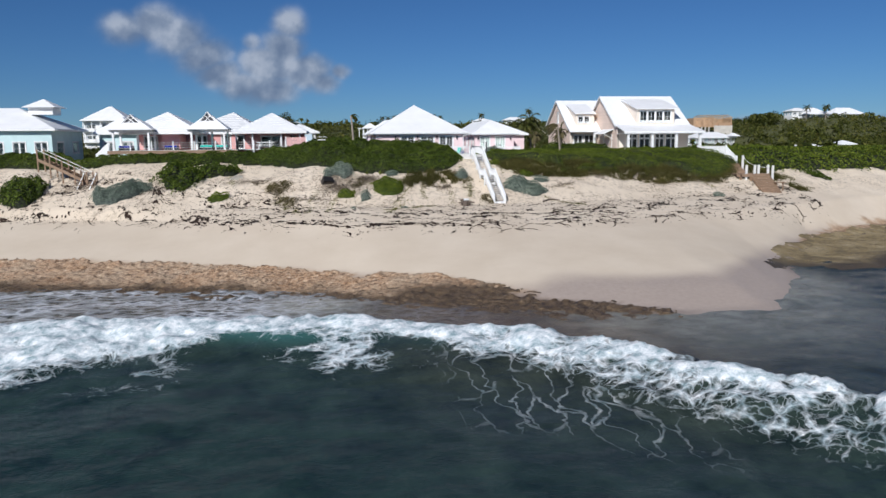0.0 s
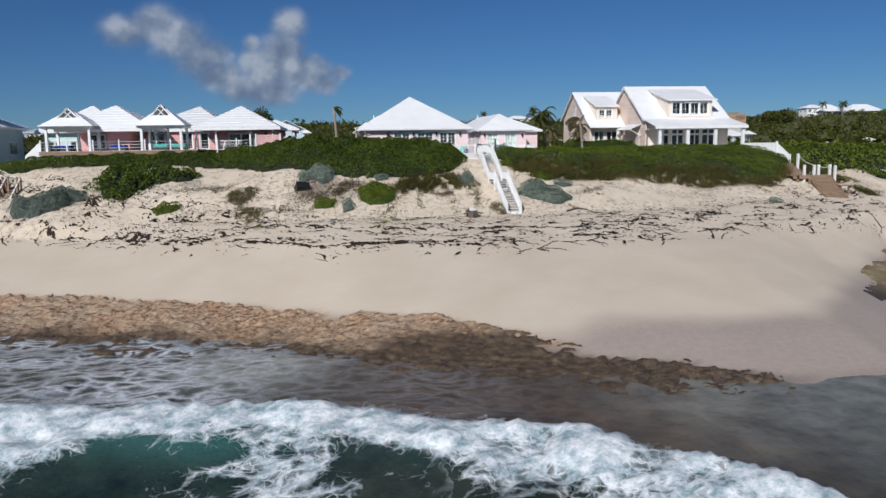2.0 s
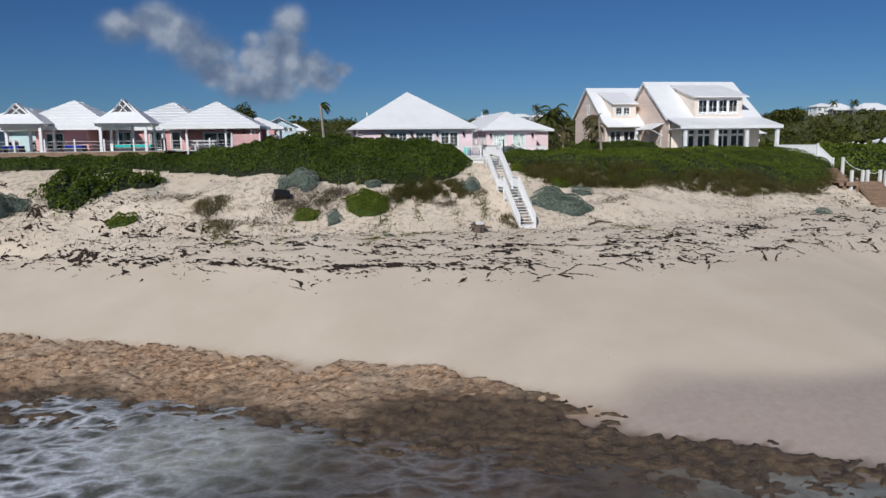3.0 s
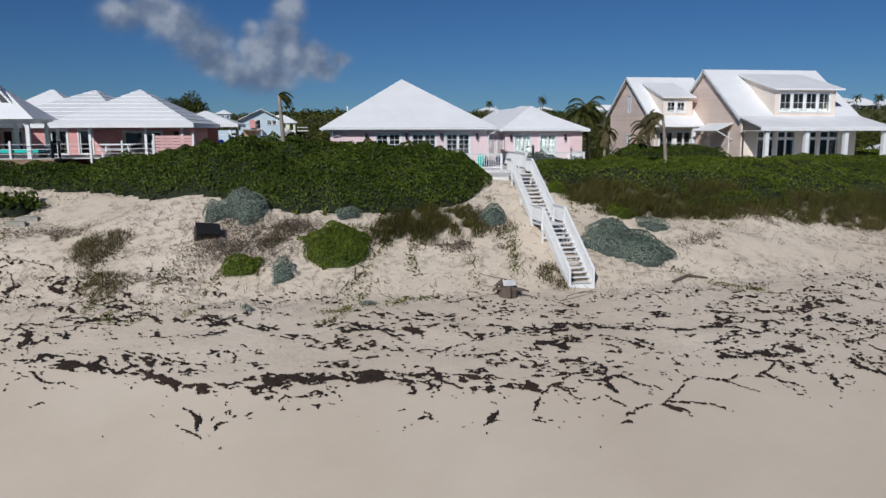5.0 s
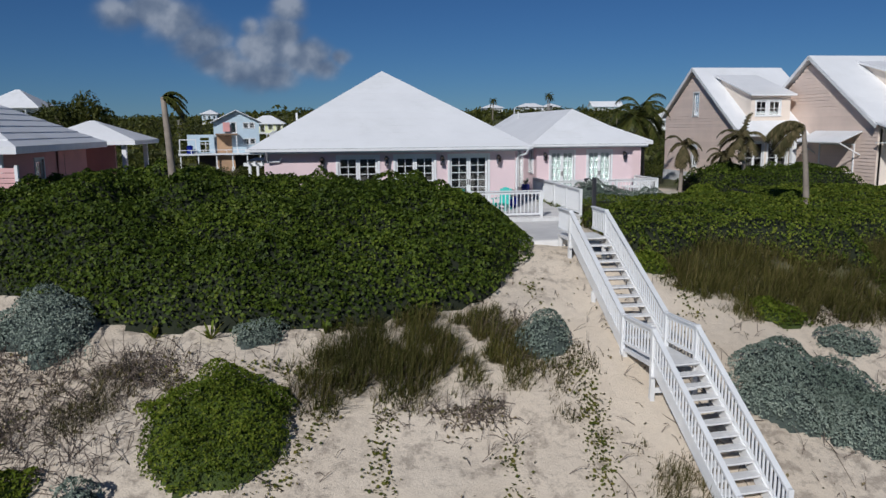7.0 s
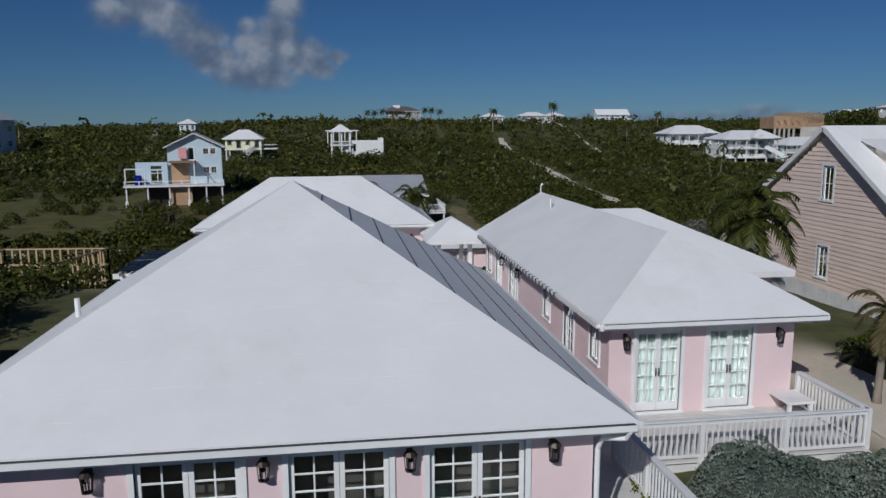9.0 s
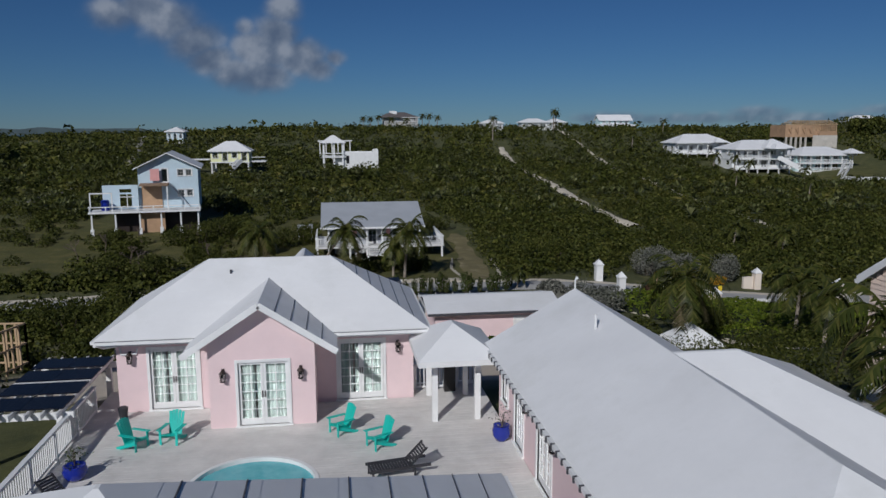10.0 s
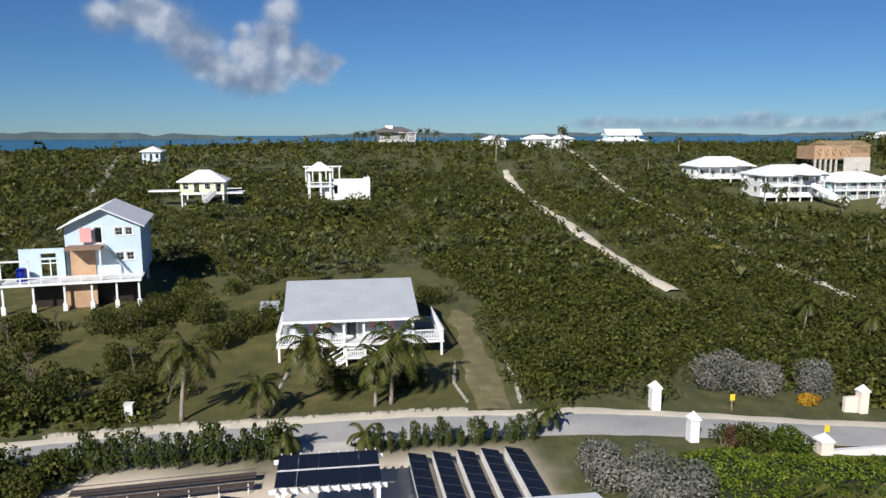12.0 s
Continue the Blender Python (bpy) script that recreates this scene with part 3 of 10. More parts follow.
scum = np.clip(1.2 * left + 0.22 * (1 - sstep(6, 14, SX)), 0, 1.0) * sstep(1.0, 2.4, u) * near * (0.55 + 0.45 * sstep(0.38, 0.6, fbm(SX / 4, SY / 2.2, 3, 49)))
strand = 0.55 * sstep(5.0, 7.0, SX) * (1 - sstep(11, 14, SX)) * sstep(-12, -9, u) * (1 - sstep(-1.5, -0.3, u)) * near
swirl = np.exp(-((SX - 1.4) / 3.2) ** 2) * sstep(-7.5, -4, u) * (1 - sstep(-0.6, 0.4, u))
foam = np.maximum(foam, 0.50 * swirl * sstep(0.30, 0.6, fbm(SX / 1.4, SY / 1.4, 3, 46)))
foam = np.maximum(foam, 0.52 * (1 - sstep(-8, -4, SX)) * sstep(-10, -6, u) * (1 - sstep(-0.5, 1, u)) * sstep(0.32, 0.6, fbm(SX / 2.5, SY / 1.2, 3, 47)))
foam = foam * near + 0.05 * near
shoal = sstep(2.6, 0.4, depth) * near * (0.42 + 0.58 * sstep(-1, 6, SX) - 0.68 * sstep(12, 22, SX)) * (0.35 + 0.65 * sstep(-2.5, 1.5, u))
wash = near * np.maximum(0.95 * np.exp(-((SX + 0.6) / 3.2) ** 2 - ((SY - 46.8) / 2.6) ** 2), 0.55 * sstep(1.1, 0.0, depth) * sstep(10, 16, SX) * (1 - sstep(34, 37, SX)))
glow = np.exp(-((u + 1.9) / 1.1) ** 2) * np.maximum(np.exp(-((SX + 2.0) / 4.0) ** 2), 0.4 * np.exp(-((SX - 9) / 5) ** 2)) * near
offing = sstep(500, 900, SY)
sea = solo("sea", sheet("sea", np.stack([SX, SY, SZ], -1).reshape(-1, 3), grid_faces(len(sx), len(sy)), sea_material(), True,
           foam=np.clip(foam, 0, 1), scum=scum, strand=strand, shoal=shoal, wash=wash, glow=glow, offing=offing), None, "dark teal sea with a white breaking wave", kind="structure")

# ---- distant islands and clouds ----
isl = Mesh()
for cx, cyy, wx, h in ((-900, 2600, 700, 30), (350, 3300, 500, 26), (1500, 3600, 700, 24), (2300, 3000, 500, 26)):
    pts = [(cx + wx * (k / 24 - 0.5) * 2, cyy, -2 + h * max(0.0, 1 - abs(k / 12 - 1) ** 3) * (0.7 + 0.6 * noise.noise((k * 0.7, cx, 0)))) for k in range(25)]
    for a, b in zip(pts, pts[1:]):
        isl.hexa([(a[0], cyy, -3), (b[0], cyy, -3), (b[0], cyy + 200, -3), (a[0], cyy + 200, -3), a, b, (b[0], cyy + 60, b[2]), (a[0], cyy + 60, a[2])])
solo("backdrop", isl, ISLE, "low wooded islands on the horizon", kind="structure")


def cloud_material():
    m, nt, b = blank("cloud")
    t, e, mx = nt.nodes.new("ShaderNodeBsdfTransparent"), nt.nodes.new("ShaderNodeEmission"), nt.nodes.new("ShaderNodeMixShader")
    nt.links.new(ramp(nt, attr(nt, "lit"), [(0, (0.135, 0.175, 0.25)), (0.5, (0.215, 0.255, 0.325)), (1, (0.36, 0.39, 0.445))]), e.inputs[0])
    nt.links.new(attr(nt, "cover"), mx.inputs[0])
    nt.links.new(t.outputs[0], mx.inputs[1])
    nt.links.new(e.outputs[0], mx.inputs[2])
    nt.links.new(mx.outputs[0], nt.nodes["Material Output"].inputs[0])
    return m


def cloud(name, eye, yaw, blobs, x0, x1, z0, z1, dist, n, scale, label, thin=1.0):
    """A far bank of cloud: puffs in degrees across (a) and up (e), broken up by noise."""
    A, E = np.meshgrid(np.linspace(x0, x1, n), np.linspace(z0, z1, max(8, int(n * (z1 - z0) / (x1 - x0)))))
    body = np.zeros_like(A)
    for a, e, ra, re, k in blobs:
        body = np.maximum(body, k * np.exp(-((A - a) / (ra * 1.5)) ** 2 - ((E - e) / (re * 1.4)) ** 2))
    w = fbm(A * scale, E * scale, 6, 61)
    w2 = fbm(A * scale * 0.45 + 5, E * scale * 0.45, 5, 71)
    dens = body * 1.2 + 0.46 * (w - 0.5) + 0.55 * (w2 - 0.5)
    cover = 0.93 * sstep(0.08, 1.0, dens) * sstep(0.02, 0.4, body) * thin
    lift = fbm(A * scale + 0.3, E * scale - 0.5, 6, 61)
    lit = np.clip(0.40 + 1.9 * (w - lift) + 1.0 * (w2 - 0.5) + 0.75 * (E - (z0 + z1) / 2) / (z1 - z0), 0, 1)
    a, e = np.radians(A + yaw), np.radians(E)
    V = np.stack([eye[0] + dist * np.sin(a), eye[1] + dist * np.cos(a), eye[2] + dist * np.tan(e)], -1)
    ny, nx = A.shape
    ob = solo(name, sheet(name, V.reshape(-1, 3), grid_faces(nx, ny), cloud_material(), True, cover=cover, lit=lit), None, label, kind="structure")
    ob.visible_shadow = False
    return ob


cloud("cloud", (8, 50, 9), 8.0, [(-22.4, 7.8, 1.2, 0.9, 0.9), (-20.6, 8.1, 1.4, 1.0, 1.0), (-19.0, 7.4, 1.6, 1.2, 1.0), (-17.6, 6.3, 1.4, 1.1, 1.0), (-16.4, 5.0, 1.2, 0.8, 0.9), (-14.6, 4.1, 1.3, 0.8, 0.9), (-13.0, 3.9, 1.5, 0.9, 1.05),
      (-12.6, 5.6, 1.6, 1.1, 1.0), (-13.9, 7.2, 0.6, 0.5, 0.55), (-11.7, 6.9, 1.1, 1.0, 1.0), (-11.2, 8.5, 0.95, 0.9, 0.95), (-10.2, 5.2, 1.4, 1.0, 1.0), (-9.0, 4.5, 0.9, 0.7, 0.8), (-7.7, 5.2, 0.6, 0.45, 0.75)], -26, -4, 1.4, 11.8, 4000, 240, 0.62, "grey-white cumulus cloud in a blue sky")
cloud("cloud", (8, 50, 9), 8.0, [(a, 0.9 + 0.25 * math.sin(a * 3.1), 1.5, 0.32, 0.8) for a in (12, 14, 15.6, 17.5, 19.5, 21.5, 22.6, 24, 26, 28, 31, 34)], 8, 38, 0.0, 2.4, 4300, 200, 1.1, "low bank of distant white cloud on the horizon", 0.65)


# ---- house building ----
def facing(side, at):
    """Maps (along, depth inwards, height) to the world for a wall that faces a side."""
    if side == "s":
        return lambda u, d, z: (u, at + d, z)
    if side == "n":
        return lambda u, d, z: (u, at - d, z)
    if side == "w":
        return lambda u, d, z: (at + d, u, z)
    return lambda u, d, z: (at - d, u, z)


def mbox(mesh, f, u0, u1, d0, d1, z0, z1):
    return mesh.hexa([f(u0, d0, z0), f(u1, d0, z0), f(u1, d1, z0), f(u0, d1, z0), f(u0, d0, z1), f(u1, d0, z1), f(u1, d1, z1), f(u0, d1, z1)])


def wall(mesh, side, at, u0, u1, z0, z1, openings=(), thick=0.2):
    """A wall with real openings (u0, u1, z0, z1) through it."""
    f = facing(side, at)
    us = sorted({u0, u1, *[o[0] for o in openings], *[o[1] for o in openings]})
    for a, b in zip(us, us[1:]):
        cuts = sorted((o[2], o[3]) for o in openings if o[0] <= (a + b) / 2 <= o[1])
        z = z0
        for lo, hi in cuts:
            if lo > z + 0.01:
                mbox(mesh, f, a, b, 0, thick, z, lo)
            z = hi
        if z < z1 - 0.01:
            mbox(mesh, f, a, b, 0, thick, z, z1)


def boards(mesh, side, at, u0, u1, z0, z1, openings=(), pitch=0.2, roofline=None):
    """Lapped boards with a tilted face; a roofline cuts them to a gable."""
    f = facing(side, at)
    z = z0
    while z < z1 - 0.01:
        zt = min(z + pitch, z1)
        a0, a1 = (u0, u1) if roofline is None else roofline(zt)
        if a1 > a0 + 0.1:
            spans = [(a0, a1)]
            for o in openings:
                if o[2] < zt - 0.02 and o[3] > z + 0.02:
                    spans = [s for a, b in spans for s in ((a, min(b, o[0])), (max(a, o[1]), b)) if s[1] > s[0] + 0.02]
            for a, b in spans:
                mesh.hexa([f(a, -0.035, z), f(b, -0.035, z), f(b, 0.02, z), f(a, 0.02, z), f(a, -0.008, zt), f(b, -0.008, zt), f(b, 0.02, zt), f(a, 0.02, zt)])
        z = zt


def glazed(parent, name, side, at, u0, u1, z0, z1, leaves=2, cols=2, rows=6, casing=0.09, bottom=0.22, curtain=None, handles=True, depth=0.06, label="", back=True):
    """A framed door or window: casing, leaves with glazing bars, real panes, handles and what hangs behind."""
    f = facing(side, at)
    fr = Mesh()
    c = casing
    mbox(fr, f, u0 - c, u0, -0.035, 0.12, z0 - (c if bottom < 0.15 else 0), z1 + c)
    mbox(fr, f, u1, u1 + c, -0.035, 0.12, z0 - (c if bottom < 0.15 else 0), z1 + c)
    mbox(fr, f, u0, u1, -0.035, 0.12, z1, z1 + c)
    mbox(fr, f, u0 - c * 1.3, u1 + c * 1.3, -0.07, 0.12, z0 - 0.06, z0)
    frame_ob = part(name, fr, WHITE, parent, label)
    w = (u1 - u0) / leaves
    for i in range(leaves):
        a, b = u0 + i * w, u0 + (i + 1) * w
        st, bt = min(0.085, w * 0.12), bottom
        lf = Mesh()
        mbox(lf, f, a + 0.004, a + st, depth - 0.022, depth + 0.022, z0 + 0.004, z1 - 0.004)
        mbox(lf, f, b - st, b - 0.004, depth - 0.022, depth + 0.022, z0 + 0.004, z1 - 0.004)
        mbox(lf, f, a + st, b - st, depth - 0.022, depth + 0.022, z0 + 0.004, z0 + bt)
        mbox(lf, f, a + st, b - st, depth - 0.022, depth + 0.022, z1 - 0.09, z1 - 0.004)
        g0, g1, h0, h1 = a + st, b - st, z0 + bt, z1 - 0.09
        for k in range(1, cols):
            x = g0 + (g1 - g0) * k / cols
            mbox(lf, f, x - 0.013, x + 0.013, depth - 0.016, depth + 0.016, h0, h1)
        for k in range(1, rows):
            z = h0 + (h1 - h0) * k / rows
            mbox(lf, f, g0, g1, depth - 0.014, depth + 0.014, z - 0.013, z + 0.013)
        part("leaf" if leaves > 1 or handles else "sash", lf, WHITE, frame_ob)
        gl = Mesh()
        mbox(gl, f, g0 - 0.01, g1 + 0.01, depth - 0.004, depth + 0.004, h0 - 0.01, h1 + 0.01)
        g = part("pane", gl, GLASS, frame_ob)
        g.visible_shadow = False
        if handles:
            hd = Mesh()
            x = (b - 0.04) if i == 0 else (a + 0.04)
            mbox(hd, f, x - 0.018, x + 0.018, depth - 0.04, depth - 0.02, z0 + 0.9, z0 + 1.12)
            mbox(hd, f, x - 0.012, x + 0.012, depth - 0.085, depth - 0.03, z0 + 1.0, z0 + 1.03)
            part("handle", hd, BRONZE, frame_ob, "dark bronze lever handle")
    if curtain:
        cu = Mesh()
        n = max(10, int((u1 - u0) / 0.07))
        gaps = ((0.30, 0.36), (0.66, 0.70)) if curtain == "parted" else ()
        for i in range(n):
            m = (i + 0.5) / n
            if any(a < m < b for a, b in gaps):
                continue
            a, b = u0 + (u1 - u0) * i / n, u0 + (u1 - u0) * (i + 1) / n
            da, db = 0.16 + 0.035 * (i % 2), 0.16 + 0.035 * ((i + 1) % 2)
            cu.hexa([f(a, da, z0), f(b, db, z0), f(b, db + 0.006, z0), f(a, da + 0.006, z0), f(a, da, z1), f(b, db, z1), f(b, db + 0.006, z1), f(a, da + 0.006, z1)])
        part("curtain", cu, CURTAIN, frame_ob, "pale green-white gathered curtain")
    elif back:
        # a dark panel behind the glass paints in the dimness of the room
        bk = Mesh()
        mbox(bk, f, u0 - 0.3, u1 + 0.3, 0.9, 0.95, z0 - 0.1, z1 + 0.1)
        part("room_dark_panel", bk, ROOM_DARK, frame_ob, "dark panel standing in for the dim room")
    return frame_ob


def lantern(parent, side, at, u, z):
    """A wall lantern: back plate, arm, caged body and cap."""
    f = facing(side, at)
    m = Mesh()
    mbox(m, f, u - 0.05, u + 0.05, -0.02, 0, z - 0.02, z + 0.26)
    mbox(m, f, u - 0.012, u + 0.012, -0.16, -0.02, z + 0.22, z + 0.245)
    x, y, _ = f(u, -0.15, 0)
    m.lathe([(0.045, z - 0.14), (0.085, z - 0.12), (0.085, z - 0.11), (0.06, z - 0.11)], 8, (x, y, 0))
    for k in range(6):
        a = math.pi * k / 3
        m.beam((x + 0.075 * math.cos(a), y + 0.075 * math.sin(a), z - 0.12), (x + 0.095 * math.cos(a), y + 0.095 * math.sin(a), z + 0.14), 0.014, 0.014)
    m.lathe([(0.12, z + 0.14), (0.07, z + 0.21), (0.02, z + 0.25), (0.0, z + 0.27)], 8, (x, y, 0))
    ob = part("wall_lantern", m, BRONZE, parent, "dark caged wall lantern")
    g = Mesh().lathe([(0.06, z - 0.11), (0.072, z + 0.13)], 8, (x, y, 0))
    part("lantern_glass", g, GLASS, ob)


def hip_roof(mesh, x0, x1, y0, y1, z, ridge, n=11, lip=0.002):
    """A hipped roof laid in n stepped courses. ridge: (x0, x1, y0, y1, z)."""
    a0, a1, b0, b1, zr = ridge

    def ring(f, dz=0.0, out=0.0):
        k = 1 - f
        xa, xb, ya, yb = x0 * k + a0 * f - out, x1 * k + a1 * f + out, y0 * k + b0 * f - out, y1 * k + b1 * f + out
        zz = z + (zr - z) * f + dz
        return [(xa, ya, zz), (xb, ya, zz), (xb, yb, zz), (xa, yb, zz)]
    base = len(mesh.v)
    mesh.v += ring(0.0, -0.01, 0.004)
    for i in range(n):
        mesh.v += ring(i / n, lip, 0.004) + ring((i + 1) / n)
    for r in range(2 * n):
        for k in range(4):
            j = (k + 1) % 4
            a = base + 4 * r
            mesh.f.append((a + k, a + j, a + 4 + j, a + 4 + k))
    if a1 - a0 > 0.01 or b1 - b0 > 0.01:
        mesh.f.append(tuple(base + 8 * n + k for k in range(4)))


def gable_roof(mesh, axis, r0, r1, e0, e1, ze0, ze1, rc, zr, n=9, t=0.10, lip=0.002):
    """Two pitches in stepped courses, as one stepped profile drawn out along the ridge from r0 to r1 at (rc, zr); the eaves lie at e0 and e1."""
    def P(a, c, z):
        return (a, c, z) if axis == "x" else (c, a, z)
    prof = [(e0, ze0 - t)]
    for i in range(n):
        f0, f1 = i / n, (i + 1) / n
        prof += [(e0 + (rc - e0) * f0, ze0 + (zr - ze0) * f0 + lip), (e0 + (rc - e0) * f1, ze0 + (zr - ze0) * f1)]
    for i in range(n, 0, -1):
        f0, f1 = (i - 1) / n, i / n
        prof += [(e1 + (rc - e1) * f1 * 1.0001, ze1 + (zr - ze1) * f1 - 0.0005), (e1 + (rc - e1) * f0, ze1 + (zr - ze1) * f0 + lip)]
    prof += [(e1, ze1 - t), (rc, zr - t)]
    base, k = len(mesh.v), len(prof)
    mesh.v += [P(r0, c, z) for c, z in prof] + [P(r1, c, z) for c, z in prof]
    mesh.f += [(base + i, base + (i + 1) % k, base + k + (i + 1) % k, base + k + i) for i in range(k)]
    mesh.f += [tuple(base + i for i in range(k)), tuple(base + k + i for i in range(k - 1, -1, -1))]


def east_course_shadows(house, x0, x1, y0, y1, z, ridge, n):
    """The shadow lines of the roof courses, laid as dark strips on an eastern slope."""
    a0, a1, b0, b1, zr = ridge
    for i in range(1, n):
        f = i / n
        k = 1 - f
        x, zz = x1 * k + a1 * f, z + (zr - z) * f + 0.008
        part("course_shadow_strip", Mesh().beam((x, y0 * k + b0 * f, zz), (x, y1 * k + b1 * f, zz), 0.018, 0.014), DARK_TRIM_SHADE, house)


def eave_trim(house, x0, x1, y0, y1, z, sides="snwe", over=0.5):
    """Fascia, soffit and a gutter lip round a hipped roof."""
    fa, gu = Mesh(), Mesh()
    for s in sides:
        if s == "s":
            fa.box(x0, y0, z - 0.2, x1, y0 + 0.03, z - 0.012)
            gu.box(x0 + 0.05, y0 - 0.10, z - 0.13, x1 - 0.05, y0 - 0.002, z - 0.03)
            # a dark strip laid on the gutter paints the shade inside it
            part("trough_shade_strip", Mesh().box(x0 + 0.07, y0 - 0.085, z - 0.034, x1 - 0.07, y0 - 0.012, z - 0.025), DARK_TRIM_SHADE, house, "dark strip for the shade in the gutter trough")
        if s == "n":
            fa.box(x0, y1 - 0.03, z - 0.2, x1, y1, z - 0.012)
        if s == "w":
            fa.box(x0, y0 + 0.03, z - 0.2, x0 + 0.03, y1 - 0.03, z - 0.012)
            gu.box(x0 - 0.10, y0 + 0.05, z - 0.13, x0 - 0.002, y1 - 0.05, z - 0.03)
        if s == "e":
            fa.box(x1 - 0.03, y0 + 0.03, z - 0.2, x1, y1 - 0.03, z - 0.012)
            gu.box(x1 + 0.002, y0 + 0.05, z - 0.13, x1 + 0.10, y1 - 0.05, z - 0.03)
    fa.box(x0 + 0.03, y0 + 0.03, z - 0.2, x1 - 0.03, y1 - 0.03, z - 0.17)
    part("fascia", fa, WHITE, house)
    gob = part("gutter", gu, WHITE, house, "white box gutter")
    return gob


def simple_window(house, side, at, u0, u1, z0, z1, cols=2, rows=2, name="window"):
    return glazed(house, name, side, at, u0, u1, z0, z1, 1, cols, rows, 0.08, 0.06, None, False)


FLOOR = 6.30

# front pink house
pa = thing("beach_house", (10.75, 94.1, 5.6), "pale pink stucco beach house with a white pyramid roof", "house", "pink cottages")
AX0, AX1, AY0, AY1, AZ = 5.2, 16.35, 87.65, 100.55, 8.82
m = Mesh()
hip_roof(m, AX0, AX1, AY0, AY1, AZ, (10.75, 10.8, 94.05, 94.15, 12.2), 12)
part("roof", m, WHITE_ROOF, pa, "white stepped pyramid roof")
eave_trim(pa, AX0, AX1, AY0, AY1, AZ)
east_course_shadows(pa, AX0, AX1, AY0, AY1, AZ, (10.75, 10.8, 94.05, 94.15, 12.2), 9)
doorsA = [(8.62, 10.18), (10.90, 12.46), (13.10, 14.66)]
m = Mesh()
wy = AY0 + 0.5
wall(m, "s", wy, 5.75, 15.8, 5.4, AZ - 0.2, [(a, b, FLOOR + 0.05, FLOOR + 2.13) for a, b in doorsA])
wall(m, "n", AY1 - 0.5, 5.75, 15.8, 5.4, AZ - 0.2)
wall(m, "w", 5.75, wy + 0.2, AY1 - 0.7, 5.4, AZ - 0.2, [(90, 91.2, 7.2, 8.4)])
wall(m, "e", 15.8, wy + 0.2, AY1 - 0.7, 5.4, AZ - 0.2, [(92.0, 93.2, 7.0, 8.4), (96.0, 97.2, 7.0, 8.4)])
part("wall", m, PINK, pa)
for u in (91.3 - 1.3,):
    simple_window(pa, "w", 5.75, u, u + 1.2, 7.2, 8.4)
for u in (92.0, 96.0):
    simple_window(pa, "e", 15.8, u, u + 1.2, 7.0, 8.4)
for a, b in doorsA:
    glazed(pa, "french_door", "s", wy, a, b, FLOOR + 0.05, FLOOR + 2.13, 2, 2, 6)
for u in (8.0, 10.54, 12.78, 15.1):
    lantern(pa, "s", wy, u, 8.2)
part("downspout", Mesh().tube([(16.2, 87.6, 8.68), (16.2, 87.75, 8.5), (15.9, 88.0, 8.42), (15.86, 88.1, 8.2), (15.86, 88.1, 6.0)], 0.045, 8), WHITE, pa)
part("downspout", Mesh().tube([(5.9, 87.6, 8.68), (5.9, 88.0, 8.3), (6.35, 88.08, 8.3), (6.4, 88.08, 8.45)], 0.04, 8), WHITE, pa)
m = Mesh().tube([(6.9, 91.5, 9.9), (6.9, 91.5, 10.25)], 0.05, 8)
part("vent_pipe", m, WHITE, pa)

# side pink house with a wing
pb = thing("beach_cottage", (20.9, 102, 5.6), "narrow pink stucco cottage with a white hipped roof", "house", "pink cottages")
BX0, BX1, BY0, BY1, BZ = 17.93, 23.9, 93.7, 110.0, 8.73
m = Mesh()
hip_roof(m, BX0, BX1, BY0, BY1, BZ, (20.9, 20.93, 96.7, 109.9, 10.47), 6)
part("roof", m, WHITE_ROOF, pb, "white stepped hipped roof")
m = Mesh()
hip_roof(m, 20.0, 26.5, 99.1, 106.4, BZ, (20.9, 22.6, 102.7, 102.8, 10.46), 6)
part("wing_roof", m, WHITE_ROOF, pb, "white stepped wing roof")
eave_trim(pb, BX0, BX1, BY0, BY1, BZ, "swn")
fa = Mesh()
fa.box(23.93, 99.1, BZ - 0.2, 26.5, 99.13, BZ - 0.012).box(26.47, 99.13, BZ - 0.2, 26.5, 106.4, BZ - 0.012).box(BX1 - 0.03, BY0 + 0.03, BZ - 0.2, BX1, 99.1, BZ - 0.012)
fa.box(23.9, 99.13, BZ - 0.2, 26.47, 106.4, BZ - 0.17)
part("wing_fascia", fa, WHITE, pb)
doorsB = [(19.06, 20.24), (20.98, 22.16)]
m = Mesh()
wb = BY0 + 0.5
wall(m, "s", wb, 18.35, 23.3, 5.4, BZ - 0.2, [(a, b, 6.24, 8.34) for a, b in doorsB])
westB = [(94.9, 95.6, 7.3, 8.42), (97.0, 97.9, 6.34, 8.3), (99.4, 100.1, 7.3, 8.42), (103.7, 105.0, 6.36, 8.36), (106.5, 107.5, 6.36, 8.36), (108.4, 109.2, 7.1, 8.3)]
wall(m, "w", 18.35, wb + 0.2, 109.5, 5.4, BZ - 0.2, westB)
wall(m, "n", 109.7, 18.35, 23.3, 5.4, BZ - 0.2)
wall(m, "e", 23.3, wb + 0.2, 109.5, 5.4, BZ - 0.2)
wall(m, "s", 99.6, 23.3, 26.0, 5.4, BZ - 0.2)
wall(m, "e", 26.0, 99.8, 106.0, 5.4, BZ - 0.2)
part("wall", m, PINK, pb)
for a, b in doorsB:
    glazed(pb, "french_door", "s", wb, a, b, 6.24, 8.34, 2, 2, 5, curtain="full")
